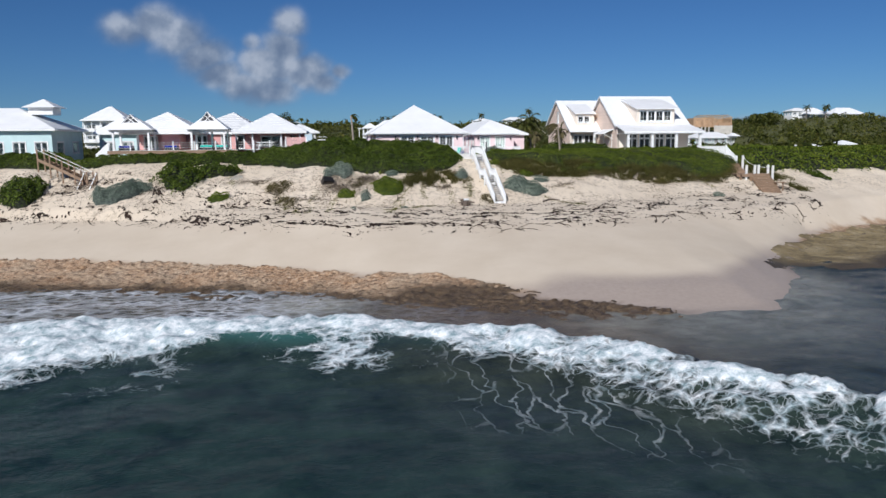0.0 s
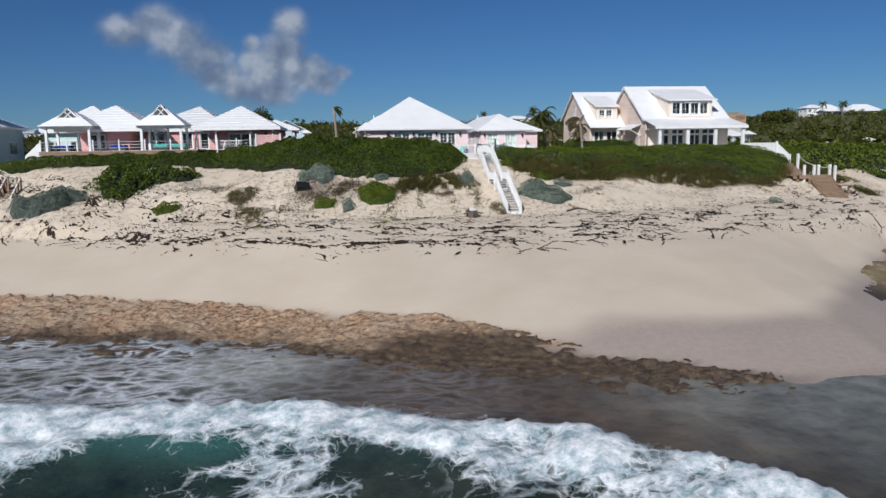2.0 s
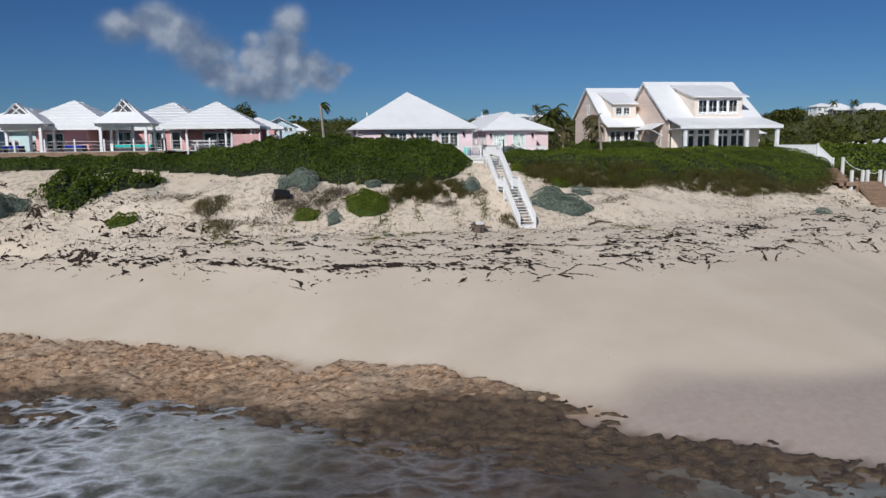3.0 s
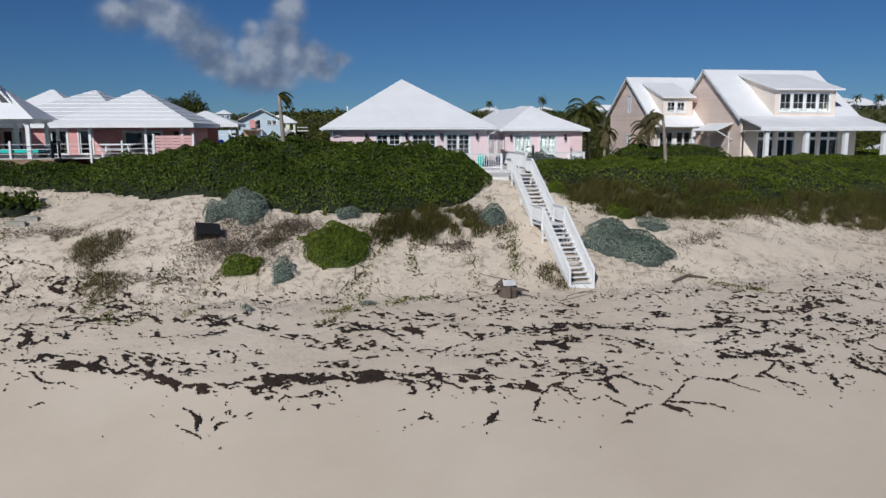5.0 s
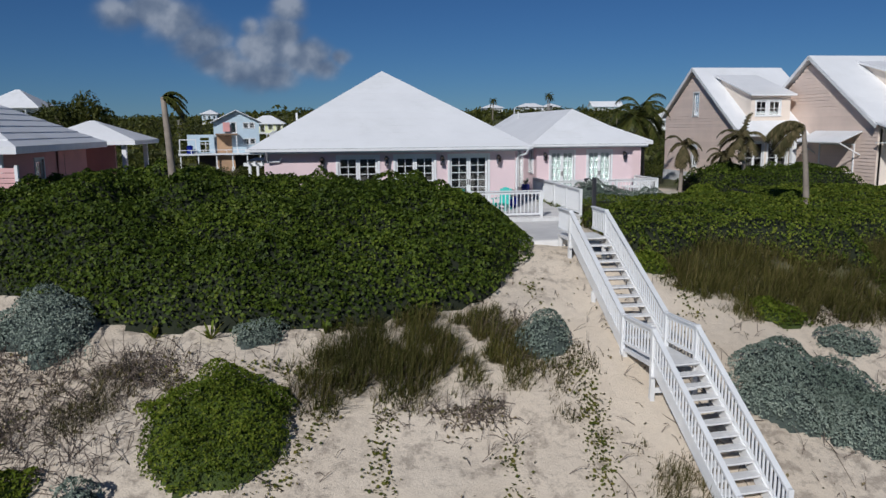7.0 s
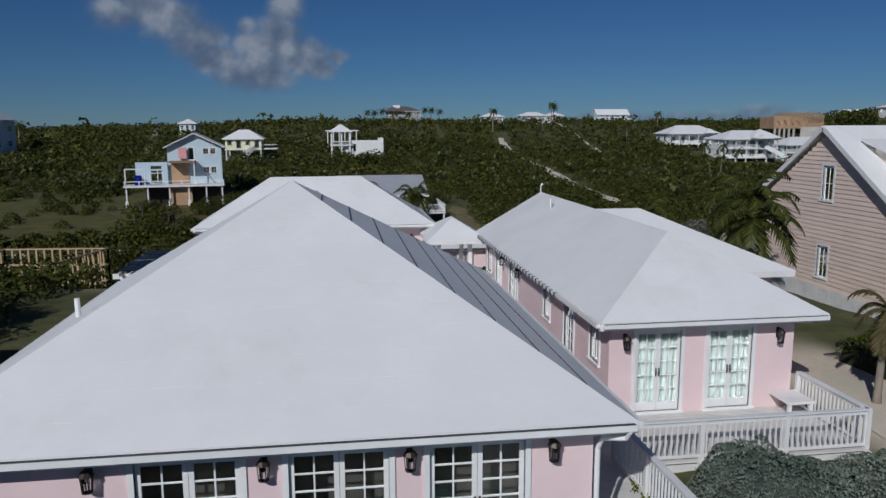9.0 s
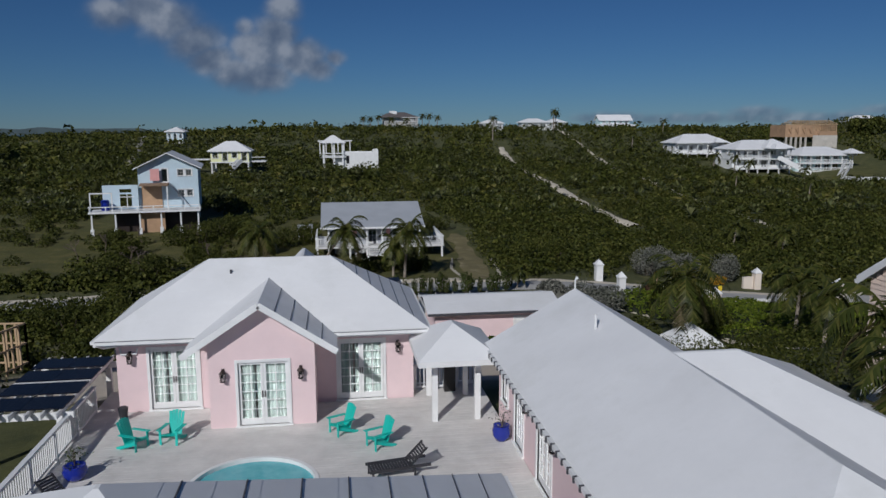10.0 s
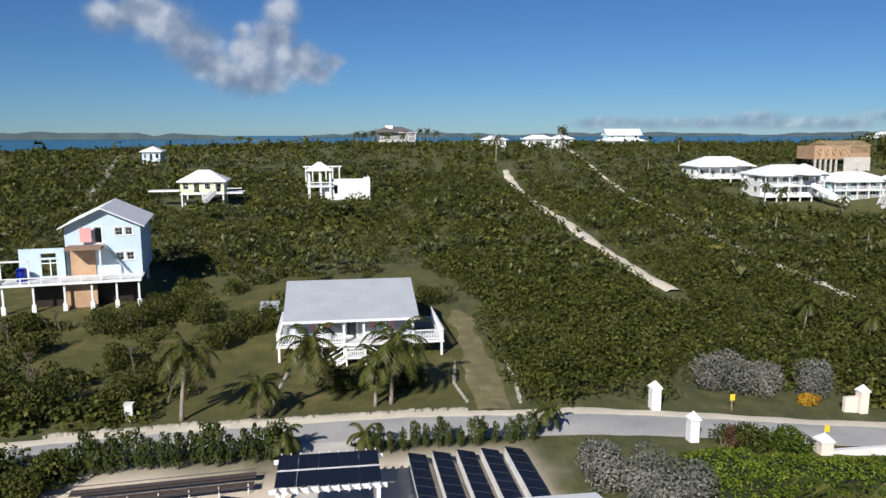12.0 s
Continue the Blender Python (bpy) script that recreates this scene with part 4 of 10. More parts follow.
for a, b, c, d in westB:
    if c < 7:
        glazed(pb, "french_door", "w", 18.35, a, b, c, d, 2 if b - a > 0.95 else 1, 2, 5, handles=False, curtain="full")
    else:
        simple_window(pb, "w", 18.35, a, b, c, d)
for u in (18.75, 22.85):
    lantern(pb, "s", wb, u, 8.05)
for u in (103.2, 105.8):
    lantern(pb, "w", 18.35, u, 8.05)
part("vent_pipe", Mesh().tube([(20.3, 106.2, 10.0), (20.3, 106.2, 10.55)], 0.04, 8), WHITE, pb)
part("finial", Mesh().tube([(20.9, 109.85, 10.4), (20.9, 109.85, 10.75), (20.98, 109.85, 10.85)], [0.03, 0.025, 0.06], 8), WHITE, pb)

# rear pink house with a gabled bay
pe = thing("courtyard_house", (10.8, 114, 5.6), "pink stucco house with a gabled bay and white roof", "house", "pink cottages")
EX0, EX1, EY0, EY1, EZ = 5.34, 16.24, 111.3, 117.9, 8.96
m = Mesh()
hip_roof(m, EX0, EX1, EY0, EY1, EZ, (8.55, 12.95, 114.58, 114.62, 11.0), 7)
part("roof", m, WHITE_ROOF, pe, "white stepped hipped roof")
eave_trim(pe, EX0, EX1, EY0, EY1, EZ)
east_course_shadows(pe, EX0, EX1, EY0, EY1, EZ, (8.55, 12.95, 114.58, 114.62, 11.0), 7)
east_course_shadows(pe, 8.38, 13.12, 109.55, 114.3, 8.86, (10.75, 10.75, 109.55, 114.3, 10.42), 5)
east_course_shadows(pe, 10.2, 13.4, 116.5, 120.6, EZ, (11.75, 11.85, 117.0, 119.1, 10.6), 5)
m = Mesh()
gable_roof(m, "y", 109.55, 114.3, 8.38, 13.12, 8.86, 8.86, 10.75, 10.42, 5, 0.14)
part("bay_roof", m, WHITE_ROOF, pe, "white gable roof over the bay")
m = Mesh()
hip_roof(m, 10.2, 13.4, 116.5, 120.6, EZ, (11.75, 11.85, 117.0, 119.1, 10.6), 5)
part("back_roof", m, WHITE_ROOF, pe)
part("back_wall", Mesh().box(10.6, 117.4, 5, 13.0, 120.2, EZ), PINK, pe)
m = Mesh()
for a, b in (((8.38, 109.52, 8.80), (10.75, 109.52, 10.36)), ((13.12, 109.52, 8.80), (10.75, 109.52, 10.36))):
    m.beam(a, b, 0.04, 0.2)
part("bargeboard", m, WHITE, pe)
m = Mesh()
we = EY0 + 0.6
wall(m, "s", we, 5.85, 9.1, 5.4, EZ - 0.2, [(6.9, 8.45, FLOOR + 0.05, FLOOR + 2.13)])
wall(m, "s", we, 12.4, 15.75, 5.4, EZ - 0.2, [(13.15, 14.7, FLOOR + 0.05, FLOOR + 2.13)])
wall(m, "w", 5.85, we + 0.2, 117.2, 5.4, EZ - 0.2)
wall(m, "e", 15.75, we + 0.2, 117.2, 5.4, EZ - 0.2)
wall(m, "n", 117.4, 5.85, 15.75, 5.4, EZ - 0.2)
wall(m, "s", 110.0, 9.1, 12.4, 5.4, 8.55, [(10.0, 11.56, FLOOR + 0.05, FLOOR + 2.13)])
wall(m, "w", 9.1, 110.2, we, 5.4, 8.9)
wall(m, "e", 12.4, 110.2, we, 5.4, 8.9)
m.hexa([(9.1, 110.0, 8.55), (12.4, 110.0, 8.55), (12.4, 110.2, 8.55), (9.1, 110.2, 8.55), (9.1, 110.0, 9.15), (12.4, 110.0, 9.15), (12.4, 110.2, 9.15), (9.1, 110.2, 9.15)])
m.hexa([(9.1, 110.0, 9.15), (12.4, 110.0, 9.15), (12.4, 110.2, 9.15), (9.1, 110.2, 9.15), (10.74, 110.0, 10.28), (10.76, 110.0, 10.28), (10.76, 110.2, 10.28), (10.74, 110.2, 10.28)])
part("wall", m, PINK, pe)
for a, y in ((6.9, we), (13.15, we), (10.0, 110.0)):
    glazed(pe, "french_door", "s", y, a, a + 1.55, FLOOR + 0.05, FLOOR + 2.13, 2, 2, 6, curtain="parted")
for u in (9.55, 11.95):
    lantern(pe, "s", 110.0, u, 8.0)
for u in (6.3, 15.2):
    lantern(pe, "s", we, u, 8.15)
part("downspout", Mesh().tube([(5.45, 111.3, 8.8), (5.6, 111.6, 8.65), (5.9, 111.85, 8.62)], 0.045, 8), WHITE, pe)
part("downspout", Mesh().tube([(6.0, 111.86, 8.55), (6.02, 111.86, 8.32), (6.5, 111.86, 8.32), (6.55, 111.86, 8.5)], 0.035, 8), WHITE, pe)
part("vent_pipe", Mesh().tube([(9.4, 113.9, 10.4), (9.4, 113.9, 10.7)], 0.04, 8), DARK_TRIM_SHADE, pe)


# breezeway pavilion between the cottages
gz = thing("breezeway", (17, 110.2, FLOOR), "small white breezeway pavilion with square posts", "pavilion")
m = Mesh()
hip_roof(m, 15.6, 18.3, 108.9, 112.6, 8.5, (16.9, 16.92, 110.3, 110.7, 9.36), 5)
part("roof", m, WHITE_ROOF, gz)
part("fascia", Mesh().box(15.6, 108.9, 8.32, 18.3, 108.93, 8.49).box(15.6, 108.93, 8.32, 15.63, 112.6, 8.49).box(15.63, 108.93, 8.32, 18.3, 112.6, 8.35), WHITE, gz)
for x, y in ((16.2, 109.6), (17.6, 111.9), (17.6, 109.6), (16.3, 112.0)):
    part("post", Mesh().box(x - 0.09, y - 0.09, FLOOR, x + 0.09, y + 0.09, 8.32), WHITE, gz)

rails = [("rail", Mesh().box(15.8, 112.9, FLOOR + 0.86, 18.3, 113.0, FLOOR + 0.92)), ("rail", Mesh().box(15.8, 112.92, FLOOR + 0.1, 18.3, 112.98, FLOOR + 0.15))]
rails += [("baluster", Mesh().box(15.9 + 0.16 * k, 112.93, FLOOR + 0.15, 15.95 + 0.16 * k, 112.97, FLOOR + 0.86)) for k in range(15)]
for nm, me in rails:
    part(nm, me, WHITE, gz)
for k in range(30):
    part("rafter_tail", Mesh().box(17.80, 97.2 + 0.4 * k, BZ - 0.16, 17.90, 97.26 + 0.4 * k, BZ - 0.02), DARK_TRIM_SHADE, pb)

# cream house: two gabled blocks
def cream_house():
    h = thing("clapboard_house", (40, 100, 5.6), "cream clapboard house with white gable roofs and dormers", "house")
    m = Mesh()
    gable_roof(m, "x", 36.5, 46.6, 94.05, 106.6, 9.63, 9.4, 100.15, 13.6, 14, 0.12)
    part("main_roof", m, WHITE_ROOF, h, "white gable roof")
    m = Mesh()
    m.slab([(36.5, 94.1, 9.67), (36.5, 91.0, 8.86), (47.0, 91.0, 8.86), (46.6, 94.1, 9.67)], 0.1)
    m.slab([(46.55, 94.1, 9.66), (47.0, 91.0, 8.86), (47.9, 93.0, 8.86), (47.9, 100, 8.86), (46.55, 100, 9.6)], 0.1)
    part("porch_roof", m, WHITE_ROOF, h, "white porch roof")
    part("porch_fascia", Mesh().box(36.5, 90.98, 8.56, 47.0, 91.08, 8.77).box(36.5, 91.08, 8.56, 46.9, 94.0, 8.6), WHITE, h)
    m = Mesh()
    gable_roof(m, "x", 32.4, 38.8, 100.0, 111.6, 9.0, 10.2, 106.7, 13.4, 12, 0.12)
    part("side_roof", m, WHITE_ROOF, h, "white gable roof")
    # gable walls facing west, lapped boards
    for at, ya, yb, zb, yc, zr, ea, eb in ((36.8, 94.2, 106.2, 5.0, 100.15, 13.42, 9.55, 9.3), (32.72, 100.9, 111.2, 5.0, 106.7, 13.22, 9.45, 10.2)):
        def line(z, ya=ya, yb=yb, yc=yc, zr=zr, ea=ea, eb=eb):
            a = ya if z < ea else ya + (yc - ya) * (z - ea) / (zr - ea)
            b = yb if z < eb else yb + (yc - yb) * (z - eb) / (zr - eb)
            return a, b
        ops = [(106.2, 106.9, 6.8, 8.2), (106.2, 106.9, 10.2, 11.7)] if at < 33 else []
        b = Mesh()
        boards(b, "w", at, ya, yb, 6.4, zr, ops, 0.19, line)
        part("clapboard", b, CREAM, h, "cream lapped boards")
        core = Mesh()
        wall(core, "w", at + 0.03, ya, yb, zb, min(ea, eb), ops)
        up = [o for o in ops if o[3] > min(ea, eb)]
        k = min(ea, eb)
        while k < zr - 0.05:
            a0, a1 = line(min(k + 0.3, zr))
            if a1 > a0:
                wall(core, "w", at + 0.03, a0, a1, k, min(k + 0.3, zr), [(o[0], o[1], max(o[2], k), min(o[3], k + 0.3)) for o in up if o[2] < k + 0.3 and o[3] > k])
            k += 0.3
        part("gable_wall", core, CREAM_PLAIN, h)
        for o in ops:
            glazed(h, "window", "w", at, o[0], o[1], o[2], o[3], 1, 2, 2, 0.1, 0.06, None, False)
        for y_, z_ in ((ya - 0.2, ea - 0.12), (yb + 0.4, eb - 0.25)):
            part("bargeboard", Mesh().beam((at - 0.34, y_, z_), (at - 0.34, yc, zr + 0.08), 0.05, 0.2), WHITE, h)
    part("foundation", Mesh().box(32.62, 100.9, 4.6, 32.7, 111.2, 6.38), WHITE_WORN, h, "white block base")
    # front walls
    m = Mesh()
    opsD = [(38.15, 39.5, 6.3, 8.55), (39.8, 41.2, 6.3, 8.55), (41.95, 43.1, 6.3, 8.55), (43.35, 44.85, 6.3, 8.55)]
    wall(m, "s", 94.2, 36.9, 46.4, 5, 9.7, opsD)
    wall(m, "e", 46.4, 94.4, 106.2, 5, 9.4)
    wall(m, "n", 106.2, 36.9, 46.4, 5, 9.3)
    wall(m, "n", 111.0, 32.8, 38.5, 5, 10.1)
    wall(m, "s", 101.3, 32.9, 36.8, 5, 9.8, [(33.4, 34.6, 6.5, 8.5), (34.9, 36.2, 6.5, 8.5)])
    part("wall", m, CREAM_PLAIN, h)
    for a, b, c, d in opsD:
        glazed(h, "porch_door", "s", 94.2, a, b, c, 7.95, 2, 1, 1, 0.08, 0.18, None, False)
        glazed(h, "transom", "s", 94.2, a, b, 8.02, d, 2, 1, 1, 0.06, 0.06, None, False)
    for a, b in ((33.4, 34.6), (34.9, 36.2)):
        glazed(h, "porch_door", "s", 101.3, a, b, 6.5, 8.5, 2, 1, 2, 0.08, 0.18, None, False)
    for x in (37.15, 40.3, 43.45, 46.6):
        part("porch_column", Mesh().box(x - 0.15, 91.2, 5.4, x + 0.15, 91.5, 8.56).box(x - 0.2, 91.15, 5.4, x + 0.2, 91.55, 5.6).box(x - 0.19, 91.16, 8.4, x + 0.19, 91.54, 8.56), WHITE, h)
    part("porch_column", Mesh().box(35.8, 100.15, 5.4, 36.08, 100.4, 8.9), WHITE, h)
    part("porch_floor", Mesh().box(36.9, 91.0, 5.3, 47.2, 94.2, 6.2), WHITE_WORN, h)
    part("porch_parapet", Mesh().box(36.6, 90.7, 5.3, 41.0, 90.85, 6.75), WHITE, h, "low white parapet before the porch")
    # long shed dormer
    m = Mesh()
    m.hexa([(39.1, 93.75, 11.62), (44.9, 93.75, 11.62), (44.9, 99.6, 13.12), (39.1, 99.6, 13.12), (39.1, 93.75, 11.74), (44.9, 93.75, 11.74), (44.9, 99.6, 13.24), (39.1, 99.6, 13.24)])
    part("dormer_roof", m, WHITE_ROOF, h, "white shed dormer roof")
    m = Mesh()
    wall(m, "s", 94.15, 39.35, 44.4, 9.6, 11.7, [(39.72, 43.98, 9.98, 11.46)])
    for x in (39.36, 44.25):
        m.hexa([(x, 94.35, 9.6), (x + 0.14, 94.35, 9.6), (x + 0.14, 99, 12.6), (x, 99, 12.6), (x, 94.35, 11.75), (x + 0.14, 94.35, 11.75), (x + 0.14, 99, 12.95), (x, 99, 12.95)])
    part("dormer_wall", m, CREAM_PLAIN, h)
    for i in range(4):
        glazed(h, "dormer_window", "s", 94.15, 39.76 + i * 1.07, 40.74 + i * 1.07, 10.0, 11.44, 1, 2, 2, 0.05, 0.05, None, False)
    # small dormer on the side block
    m = Mesh()
    m.hexa([(33.4, 100.9, 11.3), (36.4, 100.9, 11.3), (36.4, 105.6, 12.75), (33.4, 105.6, 12.75), (33.4, 100.9, 11.4), (36.4, 100.9, 11.4), (36.4, 105.6, 12.85), (33.4, 105.6, 12.85)])
    part("dormer_roof", m, WHITE_ROOF, h, "white shed dormer roof")
    m = Mesh()
    wall(m, "s", 101.25, 33.6, 36.2, 9.6, 11.4, [(33.9, 35.6, 10.1, 11.05)])
    for x in (33.61, 36.05):
        m.hexa([(x, 101.45, 9.6), (x + 0.14, 101.45, 9.6), (x + 0.14, 105, 12.2), (x, 105, 12.2), (x, 101.45, 11.42), (x + 0.14, 101.45, 11.42), (x + 0.14, 105, 12.5), (x, 105, 12.5)])
    part("dormer_wall", m, CREAM_PLAIN, h)
    for a in (33.93, 34.8):
        glazed(h, "dormer_window", "s", 101.25, a, a + 0.75, 10.12, 11.03, 1, 2, 2, 0.05, 0.05, None, False)
    # awning over a side window
    m = Mesh()
    m.slab([(36.78, 95.4, 9.2), (35.4, 95.4, 8.6), (35.4, 99.4, 8.6), (36.78, 99.4, 9.2)], 0.06)
    part("awning", m, WHITE_ROOF, h, "white fixed awning")
    for y_ in (95.45, 99.35):
        part("awning_bracket", Mesh().beam((36.75, y_, 7.9), (35.5, y_, 8.55), 0.05, 0.06), WHITE, h)
    glazed(h, "window", "w", 36.76, 96.0, 98.9, 6.9, 8.4, 3, 2, 2, 0.09, 0.06, None, False)
    return h


cream_house()

# ---- plants ----
def gz(x, y):
    """The height of the ground sheet as it is meshed."""
    x, y = np.asarray(x, float), np.asarray(y, float)
    i = np.clip(np.searchsorted(xs, x) - 1, 0, len(xs) - 2)
    j = np.clip(np.searchsorted(ys, y) - 1, 0, len(ys) - 2)
    fx, fy = (x - xs[i]) / (xs[i + 1] - xs[i]), (y - ys[j]) / (ys[j + 1] - ys[j])
    return (GZ[j, i] * (1 - fx) + GZ[j, i + 1] * fx) * (1 - fy) + (GZ[j + 1, i] * (1 - fx) + GZ[j + 1, i + 1] * fx) * fy


def leaves(points, normals, size, wide=0.7, tilt=0.7, droop=0.0, single=False):
    """Folded leaves of two triangles each (or single ones, far off), tilted at random from the normals."""
    n = len(points)
    d = normals + tilt * nrng.normal(size=(n, 3))
    d /= np.linalg.norm(d, axis=1, keepdims=True) + 1e-9
    a = nrng.normal(size=(n, 3))
    t = np.cross(d, a)
    t /= np.linalg.norm(t, axis=1, keepdims=True) + 1e-9
    t[:, 2] -= droop
    b = np.cross(d, t)
    s = size[:, None]
    base, tip = points - t * s * 0.5, points + t * s * 0.5
    l, r = points + b * s * wide * 0.5 + d * s * 0.14, points - b * s * wide * 0.5 + d * s * 0.14
    if single:
        return np.stack([base, r * 1.3 - points * 0.3, (tip + l) / 2], 1).reshape(-1, 3), np.arange(3 * n).reshape(-1, 3)
    V = np.stack([base, r, tip, l], 1).reshape(-1, 3)
    i = np.arange(n)[:, None] * 4
    F = np.concatenate([i + np.array([0, 1, 2]), i + np.array([0, 2, 3])], 1).reshape(-1, 3)
    return V, F


# dark hull sheets put the shade between the leaves into colour
HULL_SHADE = surface("dark_hull_shade", (0.014, 0.019, 0.006), 0.9, vary=0.4, scale=2)


INNER = {"sea_lavender_leaves": surface("grey_hull_shade", (0.075, 0.095, 0.08), 0.9, vary=0.5, scale=4, bumps=0.8, dist=0.05), "bright_scaevola_leaves": surface("green_hull_shade", (0.055, 0.082, 0.012), 0.9, vary=0.5, scale=4, bumps=0.8, dist=0.05), "seagrape_leaves": HULL_SHADE}


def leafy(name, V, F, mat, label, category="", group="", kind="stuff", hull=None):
    """Leaves, as one object, over a dark hull that paints in inner shade where given."""
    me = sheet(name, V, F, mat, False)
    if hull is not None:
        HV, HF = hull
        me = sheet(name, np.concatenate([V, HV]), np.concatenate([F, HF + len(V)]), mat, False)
        me.materials.append(HULL_SHADE)
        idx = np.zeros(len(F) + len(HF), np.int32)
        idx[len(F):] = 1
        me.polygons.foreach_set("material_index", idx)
    return solo(name, me, None, label, category, group, kind)


def thicket(name, x0, x1, y0, y1, inside, height, per_m2, size, mat, label, kind="stuff", category="", group="", step=0.3, tilt=0.7, wide=0.75, hulled=True):
    """A mass of leaves over the ground: inside(x, y) gives 0..1, height(x, y) the crown over the ground."""
    def crown(x, y):
        k = np.clip(inside(x, y), 0, 1)
        return gz(x, y) + height(x, y) * np.sqrt(k) * (0.72 + 0.56 * fbm(x / 0.8, y / 0.8, 3, 91))
    hx, hy = np.arange(x0, x1 + step, step), np.arange(y0, y1 + step, step)
    HX, HY = np.meshgrid(hx, hy)
    k = np.clip(inside(HX, HY), 0, 1)
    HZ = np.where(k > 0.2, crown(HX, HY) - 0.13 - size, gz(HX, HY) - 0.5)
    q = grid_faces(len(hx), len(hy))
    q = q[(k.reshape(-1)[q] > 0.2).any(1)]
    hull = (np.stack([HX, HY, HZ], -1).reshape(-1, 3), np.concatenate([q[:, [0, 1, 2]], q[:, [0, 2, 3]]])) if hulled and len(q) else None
    n = int((x1 - x0) * (y1 - y0) * per_m2)
    px, py = nrng.uniform(x0, x1, n), nrng.uniform(y0, y1, n)
    kk = np.clip(inside(px, py), 0, 1)
    keep = kk > 0.02 + 0.2 * nrng.uniform(0, 1, n) ** 2
    px, py = px[keep], py[keep]
    e = 0.12
    zx, zy = (crown(px + e, py) - crown(px - e, py)) / (2 * e), (crown(px, py + e) - crown(px, py - e)) / (2 * e)
    nn = np.stack([-zx, -zy, np.ones_like(px)], 1)
    nn /= np.linalg.norm(nn, axis=1, keepdims=True)
    pz = crown(px, py) - size * nrng.uniform(0, 1.0, len(px)) ** 2 + 0.02
    V, F = leaves(np.stack([px, py, np.maximum(pz, gz(px, py) + 0.02)], 1), nn, size * nrng.uniform(0.6, 1.25, len(px)), wide, tilt)
    if category:
        t = thing(name, ((x0 + x1) / 2, (y0 + y1) / 2, float(gz((x0 + x1) / 2, (y0 + y1) / 2))), label, category, group)
        part("foliage", sheet("foliage", V, F, mat, False), None, t)["kind"] = "stuff"
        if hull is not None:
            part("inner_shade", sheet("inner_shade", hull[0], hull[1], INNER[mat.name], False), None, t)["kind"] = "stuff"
        return t
    return leafy(name, V, F, mat, label, category, group, kind, hull)


def grass(name, x0, x1, y0, y1, inside, per_m2, length, mat, label, category="", group=""):
    """Upright blades, leaning with the wind."""
    n = int((x1 - x0) * (y1 - y0) * per_m2)
    px, py = nrng.uniform(x0, x1, n), nrng.uniform(y0, y1, n)
    k = np.clip(inside(px, py), 0, 1)
    keep = (k > nrng.uniform(0.02, 0.6, n)) & (fbm(px / 0.45, py / 0.45, 2, 93) > 0.38)
    px, py, k = px[keep], py[keep], k[keep]
    n = len(px)
    L = length * nrng.uniform(0.45, 1.2, n) * (0.55 + 0.45 * k)
    a = nrng.uniform(0, 6.283, n)
    lean = nrng.uniform(0.15, 1.25, n)
    z = gz(px, py) - 0.03
    B = np.stack([px, py, z], 1)
    w = np.stack([-np.sin(a), np.cos(a), 0 * a], 1) * (0.006 + 0.010 * nrng.uniform(0, 1, n))[:, None]
    T = B + np.stack([np.cos(a) * lean * L + 0.12 * L, np.sin(a) * lean * L, L * (1.05 - 0.55 * lean)], 1)
    V = np.stack([B - w, B + w, T], 1).reshape(-1, 3)
    F = np.arange(3 * n).reshape(-1, 3)
    if category:
        t = thing(name, ((x0 + x1) / 2, (y0 + y1) / 2, float(gz((x0 + x1) / 2, (y0 + y1) / 2))), label, category, group)
        part("grass", sheet("grass", V, F, mat, False), None, t)["kind"] = "stuff"
        return t
    return leafy(name, V, F, mat, label)


def oval(cx, cy, rx, ry, rough=0.5, seed=1):
    def f(x, y):
        s = 0.45 * (rx + ry)
        d = np.sqrt(((x - cx) / rx) ** 2 + ((y - cy) / ry) ** 2) + 1.5 * (fbm(x / s + seed, y / s, 4, seed) - 0.5)
        return np.clip((1 - d) * 1.3, 0, 1)
    return f


def dune_hedge(x, y):
    low = np.interp(x, [-60, -31, -24, -18.5, -14, -10, -7.5, -5, -2, 0, 2.3, 6, 9, 12.5, 14.6, 15.2], [85, 83.4, 81.5, 80.9, 80.5, 80.7, 80.6, 79.6, 78.5, 78.0, 76.4, 75.6, 75.8, 76.9, 80.0, 90]) + 1.1 * (fbm(x / 1.6, y / 1.6, 3, 13) - 0.5)
    high = np.interp(x, [-60, -29, -25, -9.5, -9.0, -4.5, -2, 5, 14, 15.5], [89, 89, 83.3, 83.3, 83.9, 83.9, 88.5, 87.2, 86.6, 85.5])
    return np.clip((y - low) / 1.7, 0, 1) * np.clip((high - y) / 0.7, 0, 1) * np.clip((14.7 - x) / 1.6, 0, 1)


def dune_hedge_height(x, y):
    lumps = 0.62 + 0.5 * fbm(x / 2.6, y / 2.2, 2, 19) + 0.34 * fbm(x / 0.9, y / 0.9, 2, 17)
    return np.interp(x, [-60, -20, -10, -7, -4.5, -2, 4, 12, 14.5], [1.1, 0.95, 0.85, 1.05, 1.25, 1.6, 1.75, 1.6, 1.0]) * lumps * (0.75 + 0.25 * sstep(77, 84, y))


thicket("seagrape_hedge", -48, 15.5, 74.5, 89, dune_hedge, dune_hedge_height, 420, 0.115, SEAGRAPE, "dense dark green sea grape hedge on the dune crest")


